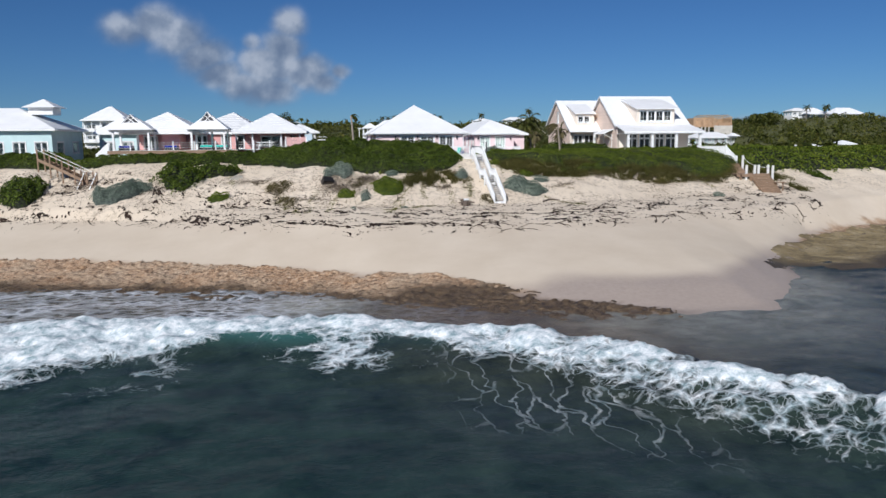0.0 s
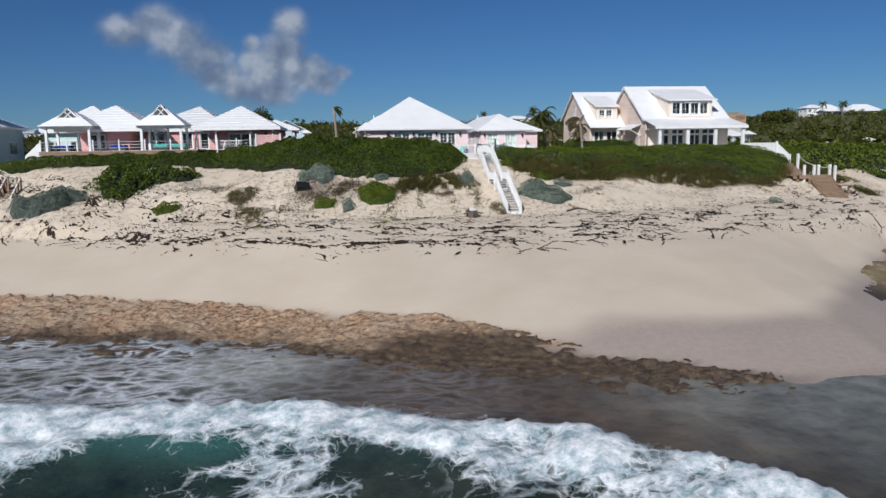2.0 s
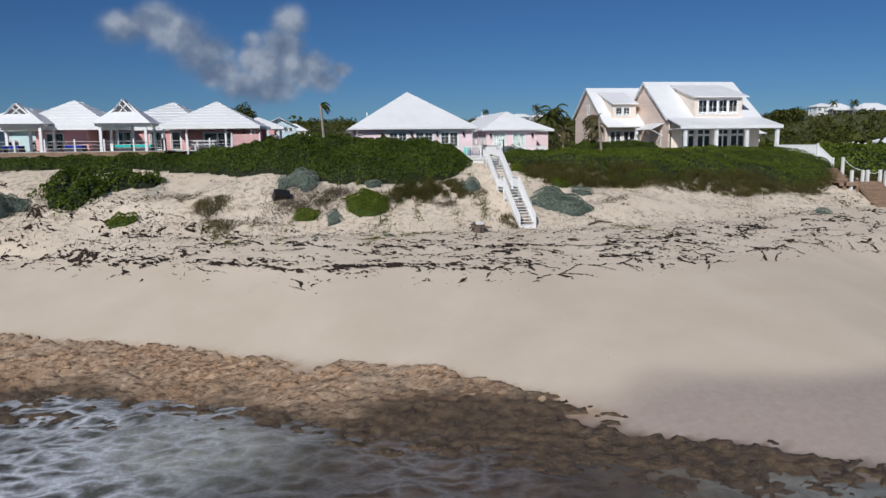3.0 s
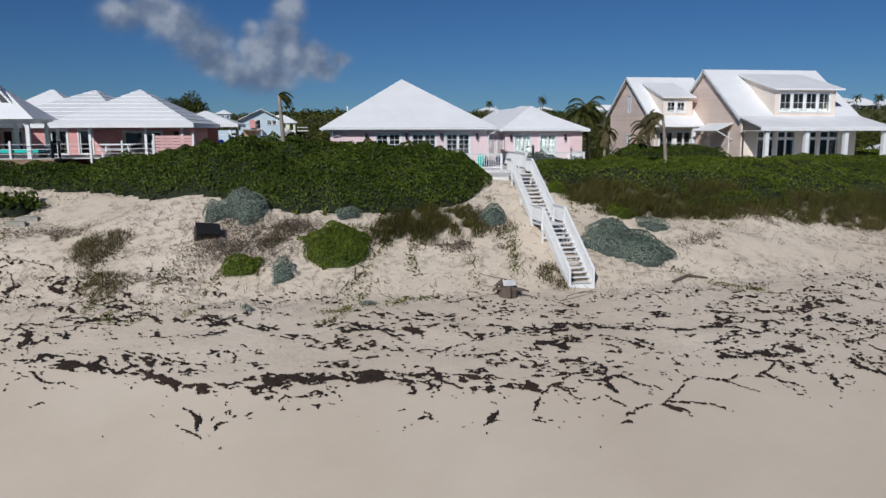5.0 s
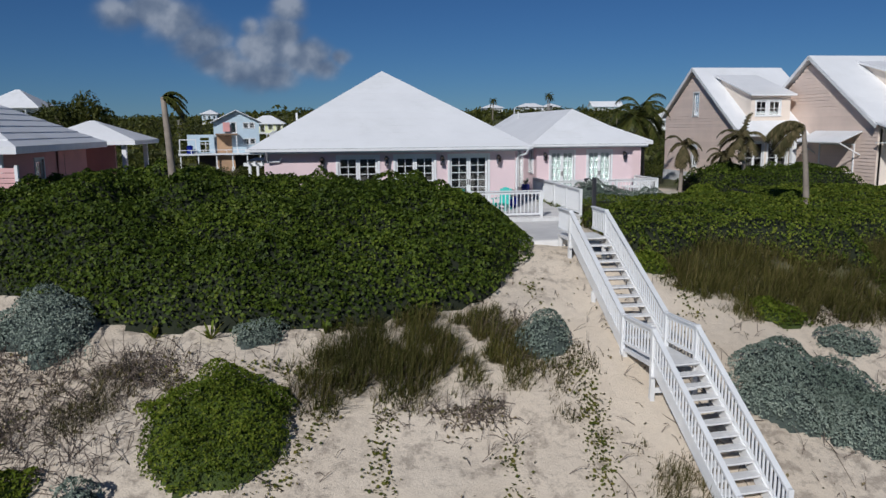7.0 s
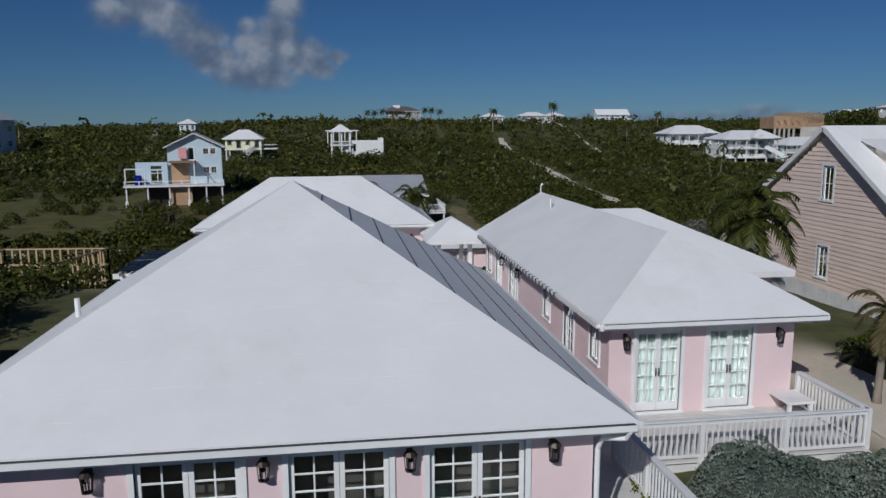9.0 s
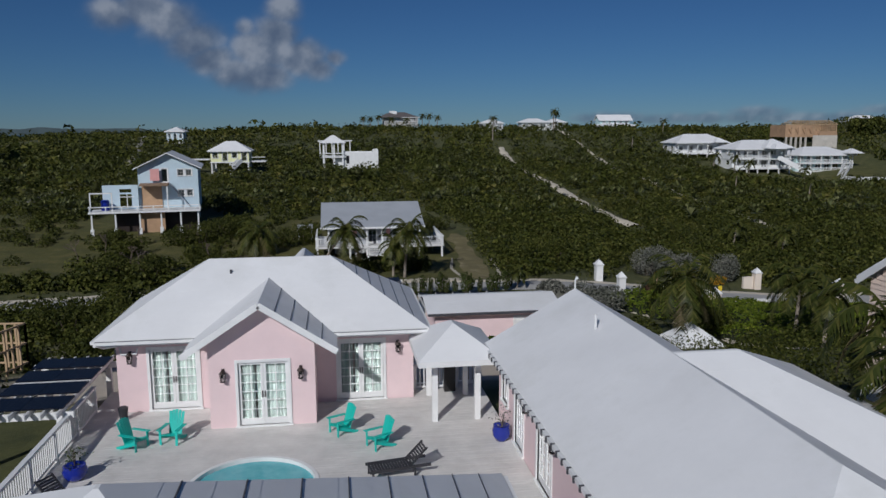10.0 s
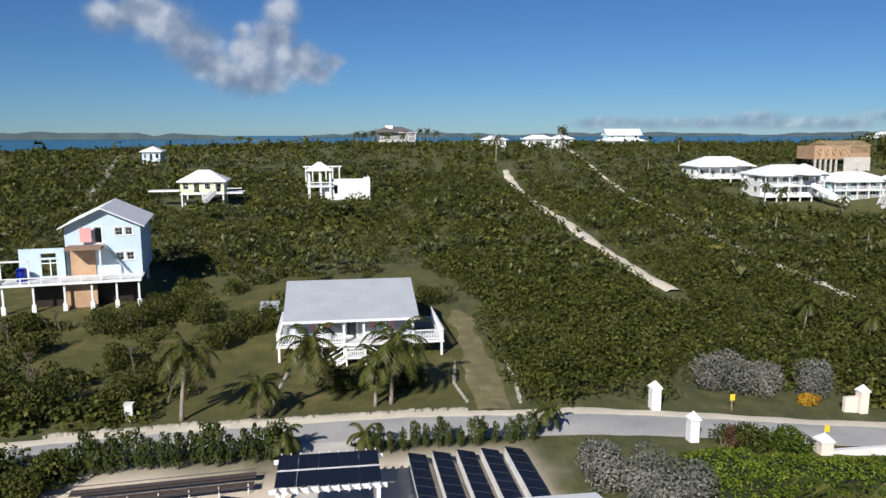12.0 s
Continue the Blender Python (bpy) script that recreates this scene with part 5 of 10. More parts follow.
def east_bank(x, y):
    low = np.interp(x, [16.4, 17.4, 19, 24, 30, 38, 44, 48], [84, 78.2, 76.8, 76.4, 77.2, 78.6, 80.6, 84]) + 1.4 * (fbm(x / 1.7, y / 1.7, 3, 23) - 0.5)
    return np.clip((y - low) / 1.6, 0, 1) * np.clip((91.2 - y) / 0.8, 0, 1) * np.clip((x - 17.2) / 1.0, 0, 1) * (1 - (x > 18) * (x < 26.5) * sstep(87.5, 88.6, y))


def bank_green(x, y):
    return east_bank(x, y) * sstep(0.40, 0.56, fbm(x / 3.4, y / 3.4, 3, 29) - 0.20 + 0.36 * sstep(78.0, 81.5, y - 0.12 * (x - 24)) + 0.09 * sstep(21, 27, x))


def bank_dry(x, y):
    return np.clip(east_bank(x, y + 1.0) * 1.4, 0, 1) * (1 - 0.6 * bank_green(x, y))


thicket("scaevola_bank", 16, 50, 76.8, 92, bank_green, lambda x, y: 0.8 + 0 * x, 290, 0.10, BANKLEAF, "green scaevola bank on the dune crest")
grass("sea_oats", 16, 50, 76.0, 92, bank_dry, 740, 0.75, BANKGRASS, "olive-brown dune grass on the slope")
thicket("hedge_row", 26.8, 36.3, 91.5, 98.5, lambda x, y: np.clip(np.minimum(np.minimum(x - 27.4, 36.2 - x), np.minimum(y - 92 - 0.2 * (x - 27), 98.4 - y)) / 0.8, 0, 1), lambda x, y: 1.0 + 0.5 * fbm(x / 1.2, y / 1.2, 3, 33), 300, 0.11, SEAGRAPE, "dark green hedge beside the cottage")

def east_dune(x, y):
    a = y - toe_y(x) + 3.0 * (fbm(x / 3, y / 3, 3, 25) - 0.5)
    return np.clip((a - 4.2) / 2.0, 0, 1) * np.clip((24 - a) / 2.0, 0, 1) * np.clip((x - 48.4) / 1.6, 0, 1)


thicket("dune_scrub", 47, 112, 81, 136, east_dune, lambda x, y: 0.7 + 0.5 * fbm(x / 3, y / 3, 2, 27), 40, 0.26, BANKLEAF, "green scrub along the eastern dune", step=0.6)

SHRUBS = [  # kind, x, y, rx, ry, height
    ("grey", 19.1, 73.6, 1.5, 1.5, 0.62), ("grey", 20.1, 72.3, 1.4, 1.2, 0.5), ("grey", 21.6, 75.2, 0.9, 0.5, 0.35), ("bright", 20.2, 76.3, 0.8, 0.5, 0.4), ("bright", 17.6, 78.6, 0.6, 0.7, 0.35),
    ("grey", 1.5, 76.0, 1.25, 1.0, 0.8), ("bright", 6.2, 73.1, 1.55, 1.4, 0.62), ("bright", 2.1, 71.7, 0.85, 0.6, 0.45), ("grey", 3.65, 71.1, 0.6, 0.65, 0.6),
    ("grey", 13.4, 75.1, 0.8, 0.8, 0.5), ("grey", 6.6, 75.9, 0.7, 0.45, 0.4), ("sea", -14.2, 76.9, 2.4, 2.7, 1.2), ("sea", -11.0, 78.4, 2.3, 1.4, 0.9), ("bright", -9.6, 72.8, 0.95, 0.6, 0.5),
    ("sea", -27.6, 77.2, 2.3, 2.4, 1.3), ("grey", -19.2, 74.4, 2.5, 1.5, 1.0), ("grey", -17.2, 75.4, 1.3, 1.0, 0.7),
    ("grey", 20.9, 89.9, 2.3, 1.2, 0.85), ("bright", 24.6, 89.6, 1.1, 1.6, 0.8), ("grey", 40.8, 75.3, 0.8, 0.4, 0.3), ("grey", 36.5, 91.0, 0.9, 0.6, 0.75),
    ("sea", 58.5, 84.5, 1.2, 1.8, 0.6), ("grey", 2.6, 68.3, 0.32, 0.25, 0.25), ("grey", 7.2, 68.7, 0.4, 0.25, 0.2), ("grass", 9.9, 74.9, 2.2, 1.6, 0.62), ("grass", 12.2, 75.3, 1.2, 1.2, 0.5), ("grass", 3.4, 74.2, 1.1, 0.8, 0.3), ("grass", 15.0, 70.9, 0.9, 1.3, 0.3),
    ("grass", -4.4, 74.4, 1.3, 1.2, 0.35), ("grass", -3.6, 71.4, 1.2, 1.0, 0.25), ("grass", 33, 78.4, 3.2, 1.2, 0.45), ("grass", 40, 80.0, 3.0, 1.3, 0.45), ("grass", 22.5, 77.6, 1.6, 1.2, 0.5), ("grass", 50, 82.5, 3.0, 1.6, 0.5),
    ("grass", 27.5, 77.4, 1.8, 0.9, 0.4), ("grass", 13.6, 74.1, 0.8, 1.2, 0.3), ("grass", 53, 80.0, 1.6, 1.0, 0.5)]
LOOK = {"grey": (GREYLEAF, "blue-grey sea lavender bush on the dune", "sea_lavender", 1100, 0.08, 0.45, 0.8), "bright": (BRIGHT, "bright green scaevola bush on the sand", "scaevola_bush", 1100, 0.08, 0.6, 0.8),
        "sea": (SEAGRAPE, "dark green sea grape bush on the dune face", "seagrape_bush", 160, 0.19, 0.75, 0.7), "grass": (DRYGRASS, "patch of dry olive dune grass", "grass_clump", 330, 0.22, 0.14, 1.6)}
for i, (kind, x, y, rx, ry, h) in enumerate(SHRUBS):
    mat, label, nm, dens, size, wide, tilt = LOOK[kind]
    if kind == "grass":
        grass(nm, x - 1.7 * rx - 0.3, x + 1.7 * rx + 0.3, y - 1.7 * ry - 0.3, y + 1.7 * ry + 0.3, oval(x, y, rx * 1.15, ry * 1.15, 0.55, i), 1100, h * 1.15, BANKGRASS if h > 0.45 else DRYGRASS, label, "grass", "dune shrubs")
        continue
    thicket(nm, x - 1.7 * rx - 0.2, x + 1.7 * rx + 0.2, y - 1.7 * ry - 0.2, y + 1.7 * ry + 0.2, oval(x, y, rx, ry, 0.55, i), (lambda h: lambda x, y: h * (0.25 + 1.5 * fbm(x / 0.9, y / 0.9, 3, 37)) + 0 * x)(h), dens, size, mat, label, "", "bush" if kind != "grass" else "grass", "dune shrubs", 0.13, tilt, wide)


def palm(x, y, h, lean=(0, 0), crown=2.2, fronds=16, mat=PALM_LEAF, z=None, name="coconut_palm", label="green coconut palm with a slender grey trunk", wind=(0, 0), dead=0.0):
    """A palm: curved ringed trunk and arched fronds with hanging leaflets."""
    z0 = float(gz(x, y)) - 0.1 if z is None else z
    t = thing(name, (x, y, z0), label, "palm tree", "palms")
    pts = [(x + lean[0] * (k / 8) ** 1.6, y + lean[1] * (k / 8) ** 1.6, z0 + h * k / 8) for k in range(9)]
    r = 0.05 + 0.018 * h
    part("trunk", Mesh().tube(pts, [r * (1.45 if k == 0 else 1.15 - 0.06 * k) for k in range(9)], 9), BARK, t, smooth=True)
    top = Vector(pts[-1])
    for i in range(fronds):
        a = 2 * math.pi * (i * 0.382) + rng.uniform(-0.2, 0.2)
        el = radians(70 - 105 * i / fronds) if rng.random() > dead else radians(-50)
        L = crown * rng.uniform(0.85, 1.1)
        m = Mesh()
        mid, p, d = [], Vector(top), Vector((math.cos(a) * math.cos(el), math.sin(a) * math.cos(el), math.sin(el)))
        d += Vector((wind[0], wind[1], 0)) * 0.5
        d.normalize()
        steps = 9
        for k in range(steps + 1):
            mid.append(p.copy())
            p = p + d * (L / steps)
            d = (d + Vector((wind[0] * 0.06, wind[1] * 0.06, -0.20 - 0.03 * k))).normalized()
        m.tube(mid, [0.035 * (1 - k / (steps + 1)) + 0.006 for k in range(steps + 1)], 4, False)
        for k in range(1, steps + 1):
            ax = (mid[k] - mid[k - 1]).normalized()
            side = ax.cross(Vector((0, 0, 1)))
            side = side.normalized() if side.length > 1e-3 else Vector((1, 0, 0))
            up = side.cross(ax)
            for s in (-1, 1):
                for q in (0.0, 0.5):
                    b = mid[k - 1].lerp(mid[k], q)
                    ln = L * 0.27 * math.sin(math.pi * min(0.97, (k + q) / (steps + 1.5))) ** 0.6
                    tip = b + side * s * ln * 0.75 + ax * ln * 0.5 + Vector((0, 0, -1)) * ln * rng.uniform(0.3, 0.65) + up * ln * 0.1
                    w = ax * 0.05 * (1 + crown * 0.25)
                    n0 = len(m.v)
                    m.v += [tuple(b - w), tuple(b + w), tuple(tip)]
                    m.f.append((n0, n0 + 1, n0 + 2))
        part("frond", m, PALM_DRY if (el < radians(-20) and rng.random() < 0.55) or mat is PALM_DRY else mat, t)
    return t


palm(3.2, 84.0, 4.75, (-0.25, 0.3), 1.0, 11, PALM_LEAF, None, wind=(2.6, 0.1), label="tall wind-bent palm with a bare pale trunk", dead=0.3)
palm(26.3, 101.6, 4.2, (0.3, 0.2), 2.3, 18, label="leafy coconut palm beside the cream house")
palm(28.2, 104.5, 4.8, (-0.2, 0), 2.2, 16)
palm(29.6, 94.6, 3.0, (-0.2, 0), 1.5, 18, PALM_DRY, label="ragged wind-burnt palm with drooping dry fronds", wind=(-0.4, 0))
palm(26.3, 84.3, 3.7, (-0.35, 0), 1.5, 17, PALM_DRY, label="ragged wind-burnt palm with drooping dry fronds", wind=(-3.2, 0), dead=0.35)
palm(26.0, 94.4, 2.7, (0.1, 0), 1.2, 16, PALM_DRY, label="small shaggy palm on the sand path", dead=0.4)
palm(30.2, 98.0, 2.0, (0, 0), 1.2, 12, PALM_DRY, label="small wind-burnt palm beside the hedge")
palm(-13.2, 118, 5.2, (0, 0), 2.0, 16)
palm(33.4, 127.5, 4.0, (0.2, 0.1), 3.4, 22, label="large coconut palm over a green thicket")
palm(40.2, 126.5, 3.8, (0.2, 0.1), 2.9, 20, label="large coconut palm over a green thicket")
palm(38.5, 121.5, 3.0, (0.2, 0.1), 2.2, 14)
palm(44.5, 131, 3.2, (0, 0), 2.4, 16)
palm(5.8, 153.6, 4.6, (0.5, 0.3), 2.9, 20)
palm(10.7, 153.4, 2.2, (0.1, 0), 2.0, 16)
palm(11.4, 153.9, 4.6, (2.6, 0.6), 2.9, 20, label="leaning coconut palm by the road")
palm(18.3, 154.3, 3.2, (0.2, 0.3), 2.3, 17)
palm(19.4, 154.6, 4.4, (0.4, 0.3), 3.2, 22)
palm(28.6, 148.3, 1.6, (0, 0), 1.5, 13)
palm(12.7, 147.0, 1.4, (0, 0), 1.7, 14)
palm(17.3, 147.6, 1.0, (0, 0), 1.5, 13)
palm(2.9, 146.9, 1.3, (0, 0), 1.4, 12)
for x, y, h in ((62.5, 318, 7), (88, 338, 7.5), (89.5, 341, 6.5), (25, 392, 5.5), (28, 394, 5.5), (31, 391, 6), (36, 388, 5), (42, 389, 5), (49, 392, 6.5), (52, 394, 6.5), (55, 391, 6), (109, 266, 5), (113, 263, 5), (116.5, 262, 4), (129, 258, 3.5), (126, 334, 5), (-75, 300, 6), (95, 206, 4.5), (62, 172, 3.2), (66, 168, 3.0), (92, 225, 4), (101, 300, 5)):
    palm(x, y, h, (0.2, 0), 2.3, 15, label="distant coconut palm on the hill")

# ---- decks, railings and stairs ----
def repeat(name, data, parent, places, turn=None):
    """Alike parts that share one mesh, at many places."""
    for k, p in enumerate(places):
        ob = new(name, data)
        ob.parent = parent
        if parent.data is None:
            ob.matrix_parent_inverse = Matrix.Translation(-Vector(parent.location))
        ob.matrix_basis = Matrix.Translation(p) @ (turn if turn is not None else ORIGIN)


def railing(points, label, height=0.92, post_gap=1.9, gap=0.135, mat=WHITE, name="deck_railing", first_post=True):
    """A balustrade along a line of deck points: posts, two rails and square balusters."""
    t = thing(name, points[0], label, "railing", "deck railings")
    post = Mesh().box(-0.05, -0.05, -0.25, 0.05, 0.05, height + 0.02).data("post", mat)
    bal = Mesh().box(-0.017, -0.017, 0.1, 0.017, 0.017, height - 0.03).data("baluster", mat)
    for i, (a, b) in enumerate(zip(points, points[1:])):
        a, b = Vector(a), Vector(b)
        L = (b - a).length
        n = max(1, round(L / post_gap))
        repeat("post", post, t, [a.lerp(b, k / n) for k in range(0 if i == 0 and first_post else 1, n + 1)])
        up = Vector((0, 0, 1))
        part("top_rail", Mesh().beam(a + up * (height + 0.03), b + up * (height + 0.03), 0.14, 0.035), mat, t)
        part("upper_rail", Mesh().beam(a + up * (height - 0.05), b + up * (height - 0.05), 0.035, 0.08), mat, t)
        part("bottom_rail", Mesh().beam(a + up * 0.1, b + up * 0.1, 0.035, 0.07), mat, t)
        k = max(1, int(L / gap))
        repeat("baluster", bal, t, [a.lerp(b, (j + 0.5) / k) for j in range(k)])
    return t


def planks(parent, x0, x1, y0, y1, z, pitch=0.145, hole=None):
    """Deck boards that run east and west, cut round a pool where there is one."""
    y, i = y0, 0
    while y < y1 - 0.02:
        spans = [(x0, x1)]
        if hole:
            cx, cy, rx, ry = hole
            d = 1 - ((y + pitch / 2 - cy) / ry) ** 2
            if d > 0:
                w = rx * math.sqrt(d)
                spans = [(x0, cx - w), (cx + w, x1)]
        for a, b in spans:
            part("deck_board", Mesh().box(a, y, z - 0.04, b, min(y + pitch - 0.007, y1), z + 0.0015 * (i % 3)), DECK, parent)
        y += pitch
        i += 1


yard = thing("courtyard_deck", (11, 106, 5.2), "white-washed timber courtyard deck around a pool", "deck")
planks(yard, 5.0, 18.33, 100.9, 111.85, FLOOR, hole=(10.8, 105.9, 1.73, 1.75))
planks(yard, 5.0, 5.83, 111.85, 114, FLOOR)
planks(yard, 15.77, 18.33, 111.85, 113.2, FLOOR)
m = Mesh()
for k in range(40):
    a, b = 2 * math.pi * k / 40, 2 * math.pi * (k + 1) / 40
    m.hexa([(10.8 + r * q * math.cos(t), 105.9 + r * q * 1.02 * math.sin(t), z) for z in (5.3, FLOOR + 0.03) for r, q, t in ((1.76, 1, a), (1.76, 1, b), (1.64, 1, b), (1.64, 1, a))])
part("pool_coping", m, WHITE, yard, "white pool edge")
m = Mesh().box(5.0, 100.9, 4.6, 18.3, 100.95, FLOOR - 0.05).box(5.0, 100.95, 4.6, 5.05, 114, FLOOR - 0.05)
part("deck_skirt", m, WHITE_WORN, yard)


def pool_material():
    m, nt, b = blank("pool_water")
    c = ramp(nt, noise_node(nt, 2.5, 4), [(0.3, (0.10, 0.42, 0.48)), (0.7, (0.17, 0.52, 0.56))])
    nt.links.new(c, b.inputs["Base Color"])
    b.inputs["Roughness"].default_value, b.inputs["IOR"].default_value = 0.08, 1.33
    bump(nt, b, noise_node(nt, 6, 3), 0.25, 0.03)
    return m


m = Mesh().lathe([(1.65, 5.9), (1.65, FLOOR - 0.08)], 40, (10.8, 105.9, 0))
solo("pool_water", m, pool_material(), "turquoise water in a small round pool", "water")
front = thing("front_deck", (11, 87, 5.2), "white-washed timber deck in front of the beach house", "deck")
planks(front, 5.2, 17.55, 84.7, 88.12, FLOOR)
planks(front, 15.83, 17.55, 88.12, 94.0, FLOOR)
planks(front, 15.83, 18.3, 94.2, 100.9, FLOOR)
part("deck_skirt", Mesh().box(5.2, 84.7, 4.8, 17.55, 84.75, FLOOR - 0.05).box(17.5, 84.75, 4.8, 17.55, 91.4, FLOOR - 0.05), WHITE_WORN, front)
side = thing("cottage_deck", (20.5, 92.5, 5.2), "white timber deck with a bench in front of the cottage", "deck")
planks(side, 17.56, 23.5, 91.45, 94.18, 6.18)
m = Mesh()
for k in range(5):
    m.box(17.56, 91.40, 5.2 + 0.19 * k, 23.5, 91.43, 5.37 + 0.19 * k).box(23.5, 91.4, 5.2 + 0.19 * k, 23.53, 94.2, 5.37 + 0.19 * k)
part("skirt_board", m, WHITE_WORN, side)
part("bench", Mesh().box(22.7, 93.3, 6.55, 23.4, 94.15, 6.62).box(22.72, 93.32, 6.18, 22.8, 93.4, 6.55).box(23.3, 93.32, 6.18, 23.38, 93.4, 6.55), WHITE, side)
low = thing("stair_landing_deck", (15.2, 82.5, 5.2), "low white plank landing at the head of the beach stairs", "deck")
planks(low, 13.9, 16.6, 80.2, 84.65, 6.12)
part("rim_joist", Mesh().box(13.9, 80.14, 5.92, 16.6, 80.19, 6.1).box(13.85, 80.19, 5.92, 13.9, 84.6, 6.1), WHITE_WORN, low)
for x, y in ((14.2, 80.5), (16.3, 80.5)):
    part("post", Mesh().box(x - 0.07, y - 0.07, 4.6, x + 0.07, y + 0.07, 6.0), WHITE_WORN, low)
railing([(13.3, 84.75, FLOOR), (16.0, 84.75, FLOOR)], "white balustrade along the front deck")
railing([(17.5, 84.75, FLOOR), (17.5, 91.5, FLOOR)], "white balustrade beside the front deck")
railing([(17.5, 91.5, 6.18), (23.45, 91.5, 6.18), (23.45, 94.1, 6.18)], "white balustrade round the cottage deck", 0.9)
railing([(5.08, 100.95, FLOOR), (5.08, 111.9, FLOOR)], "white balustrade along the courtyard deck")
railing([(15.85, 112.6, FLOOR), (17.4, 112.6, FLOOR)], "short white balustrade in the breezeway")
railing([(17.7, 112.8, FLOOR), (18.3, 112.8, FLOOR)], "short white balustrade in the breezeway")


def stair_flight(t, a, b, w, n, mat=WHITE, tread_mat=WHITE_WORN):
    """Open stairs from a (foot) to b (head): stringers, treads, sloping balustrades."""
    a, b = Vector(a), Vector(b)
    d = Vector((b.x - a.x, b.y - a.y, 0)).normalized()
    s = Vector((d.y, -d.x, 0)) * (w / 2)
    for k in (-1, 1):
        part("stringer", Mesh().beam(a + s * k - Vector((0, 0, 0.02)), b + s * k - Vector((0, 0, 0.02)), 0.05, 0.26), mat, t)
    tr = Mesh().beam(-s * 0.96, s * 0.96, 0.24, 0.04).data("tread", tread_mat)
    repeat("tread", tr, t, [a.lerp(b, (k + 0.5) / n) + Vector((0, 0, 0.10)) for k in range(n)])
    up = Vector((0, 0, 1))
    bal = Mesh().box(-0.017, -0.017, 0.12, 0.017, 0.017, 0.73).data("baluster", mat)
    for k in (-1, 1):
        o = s * (k * 1.05)
        part("hand_rail", Mesh().beam(a + o + up * 0.78, b + o + up * 0.78, 0.12, 0.04), mat, t)
        part("lower_rail", Mesh().beam(a + o + up * 0.17, b + o + up * 0.17, 0.04, 0.07), mat, t)
        part("upper_rail", Mesh().beam(a + o + up * 0.71, b + o + up * 0.71, 0.035, 0.08), mat, t)
        m = max(2, int((b - a).length / 0.145))
        repeat("baluster", bal, t, [a.lerp(b, (j + 0.5) / m) + o for j in range(m)])
        for e in (a, b):
            part("newel_post", Mesh().box(e.x + o.x - 0.05, e.y + o.y - 0.05, e.z - 0.3, e.x + o.x + 0.05, e.y + o.y + 0.05, e.z + 0.82), mat, t)


bs = thing("beach_stairs", (16.3, 70, 1.9), "white painted timber beach stairs with balustrades", "stairs")
stair_flight(bs, (16.22, 69.98, 2.08), (15.90, 73.2, 4.38), 1.02, 13)
stair_flight(bs, (15.74, 74.5, 4.38), (15.84, 79.0, 6.34), 1.02, 12)
part("landing", Mesh().hexa([(x, y, z) for z in (4.30, 4.36) for x, y in ((15.34, 73.1), (16.46, 73.1), (16.30, 74.6), (15.18, 74.6))]), WHITE_WORN, bs)
part("top_landing", Mesh().box(15.27, 78.95, 6.24, 16.42, 80.18, 6.32), WHITE_WORN, bs)
part("foot_board", Mesh().box(15.70, 69.84, 1.7, 16.76, 69.90, 2.24), WHITE, bs)
for x, y, z in ((15.24, 74.45, 3.0), (16.24, 74.45, 3.0), (15.40, 73.22, 2.6), (16.40, 73.22, 2.6), (15.32, 79.1, 4.9), (16.36, 79.1, 4.9), (15.32, 80.05, 5.2), (15.85, 71.6, 2.2), (15.26, 76.8, 4.2)):
    top = 4.29 if 73 < y < 75 else 6.23 if y > 78 else 5.22 if y > 75 else 3.08
    part("support_post", Mesh().box(x - 0.05, y - 0.05, z - 0.3, x + 0.05, y + 0.05, top), WHITE_WORN, bs)
part("cross_brace", Mesh().beam((15.40, 73.2, 3.75), (16.40, 73.2, 3.75), 0.05, 0.12), WHITE_WORN, bs)
for a, b, z in (((15.37, 73.2), (15.21, 74.5), 4.38), ((16.43, 73.2), (16.27, 74.5), 4.38), ((15.30, 79.0), (15.28, 80.15), 6.34), ((16.38, 79.0), (16.36, 80.15), 6.34)):
    A, B = Vector((*a, z)), Vector((*b, z))
    for h, ww, hh in ((0.78, 0.12, 0.04), (0.71, 0.035, 0.08), (0.14, 0.04, 0.07)):
        part("landing_rail", Mesh().beam(A + Vector((0, 0, h)), B + Vector((0, 0, h)), ww, hh), WHITE, bs)
    n = int((B - A).length / 0.13)
    repeat("baluster", Mesh().box(-0.017, -0.017, 0.10, 0.017, 0.017, 0.73).data("baluster", WHITE), bs, [A.lerp(B, (j + 0.5) / n) for j in range(n)])
sh = thing("shower_post", (17.75, 84.0, 5.6), "dark outdoor shower post beside the stairs", "shower")
part("post", Mesh().box(17.69, 83.94, 5.2, 17.81, 84.06, 7.75), DARK, sh)
part("shower_head", Mesh().tube([(17.75, 84.0, 7.6), (17.5, 83.95, 7.72), (17.38, 83.92, 7.66)], [0.02, 0.02, 0.07], 8), DARK, sh)


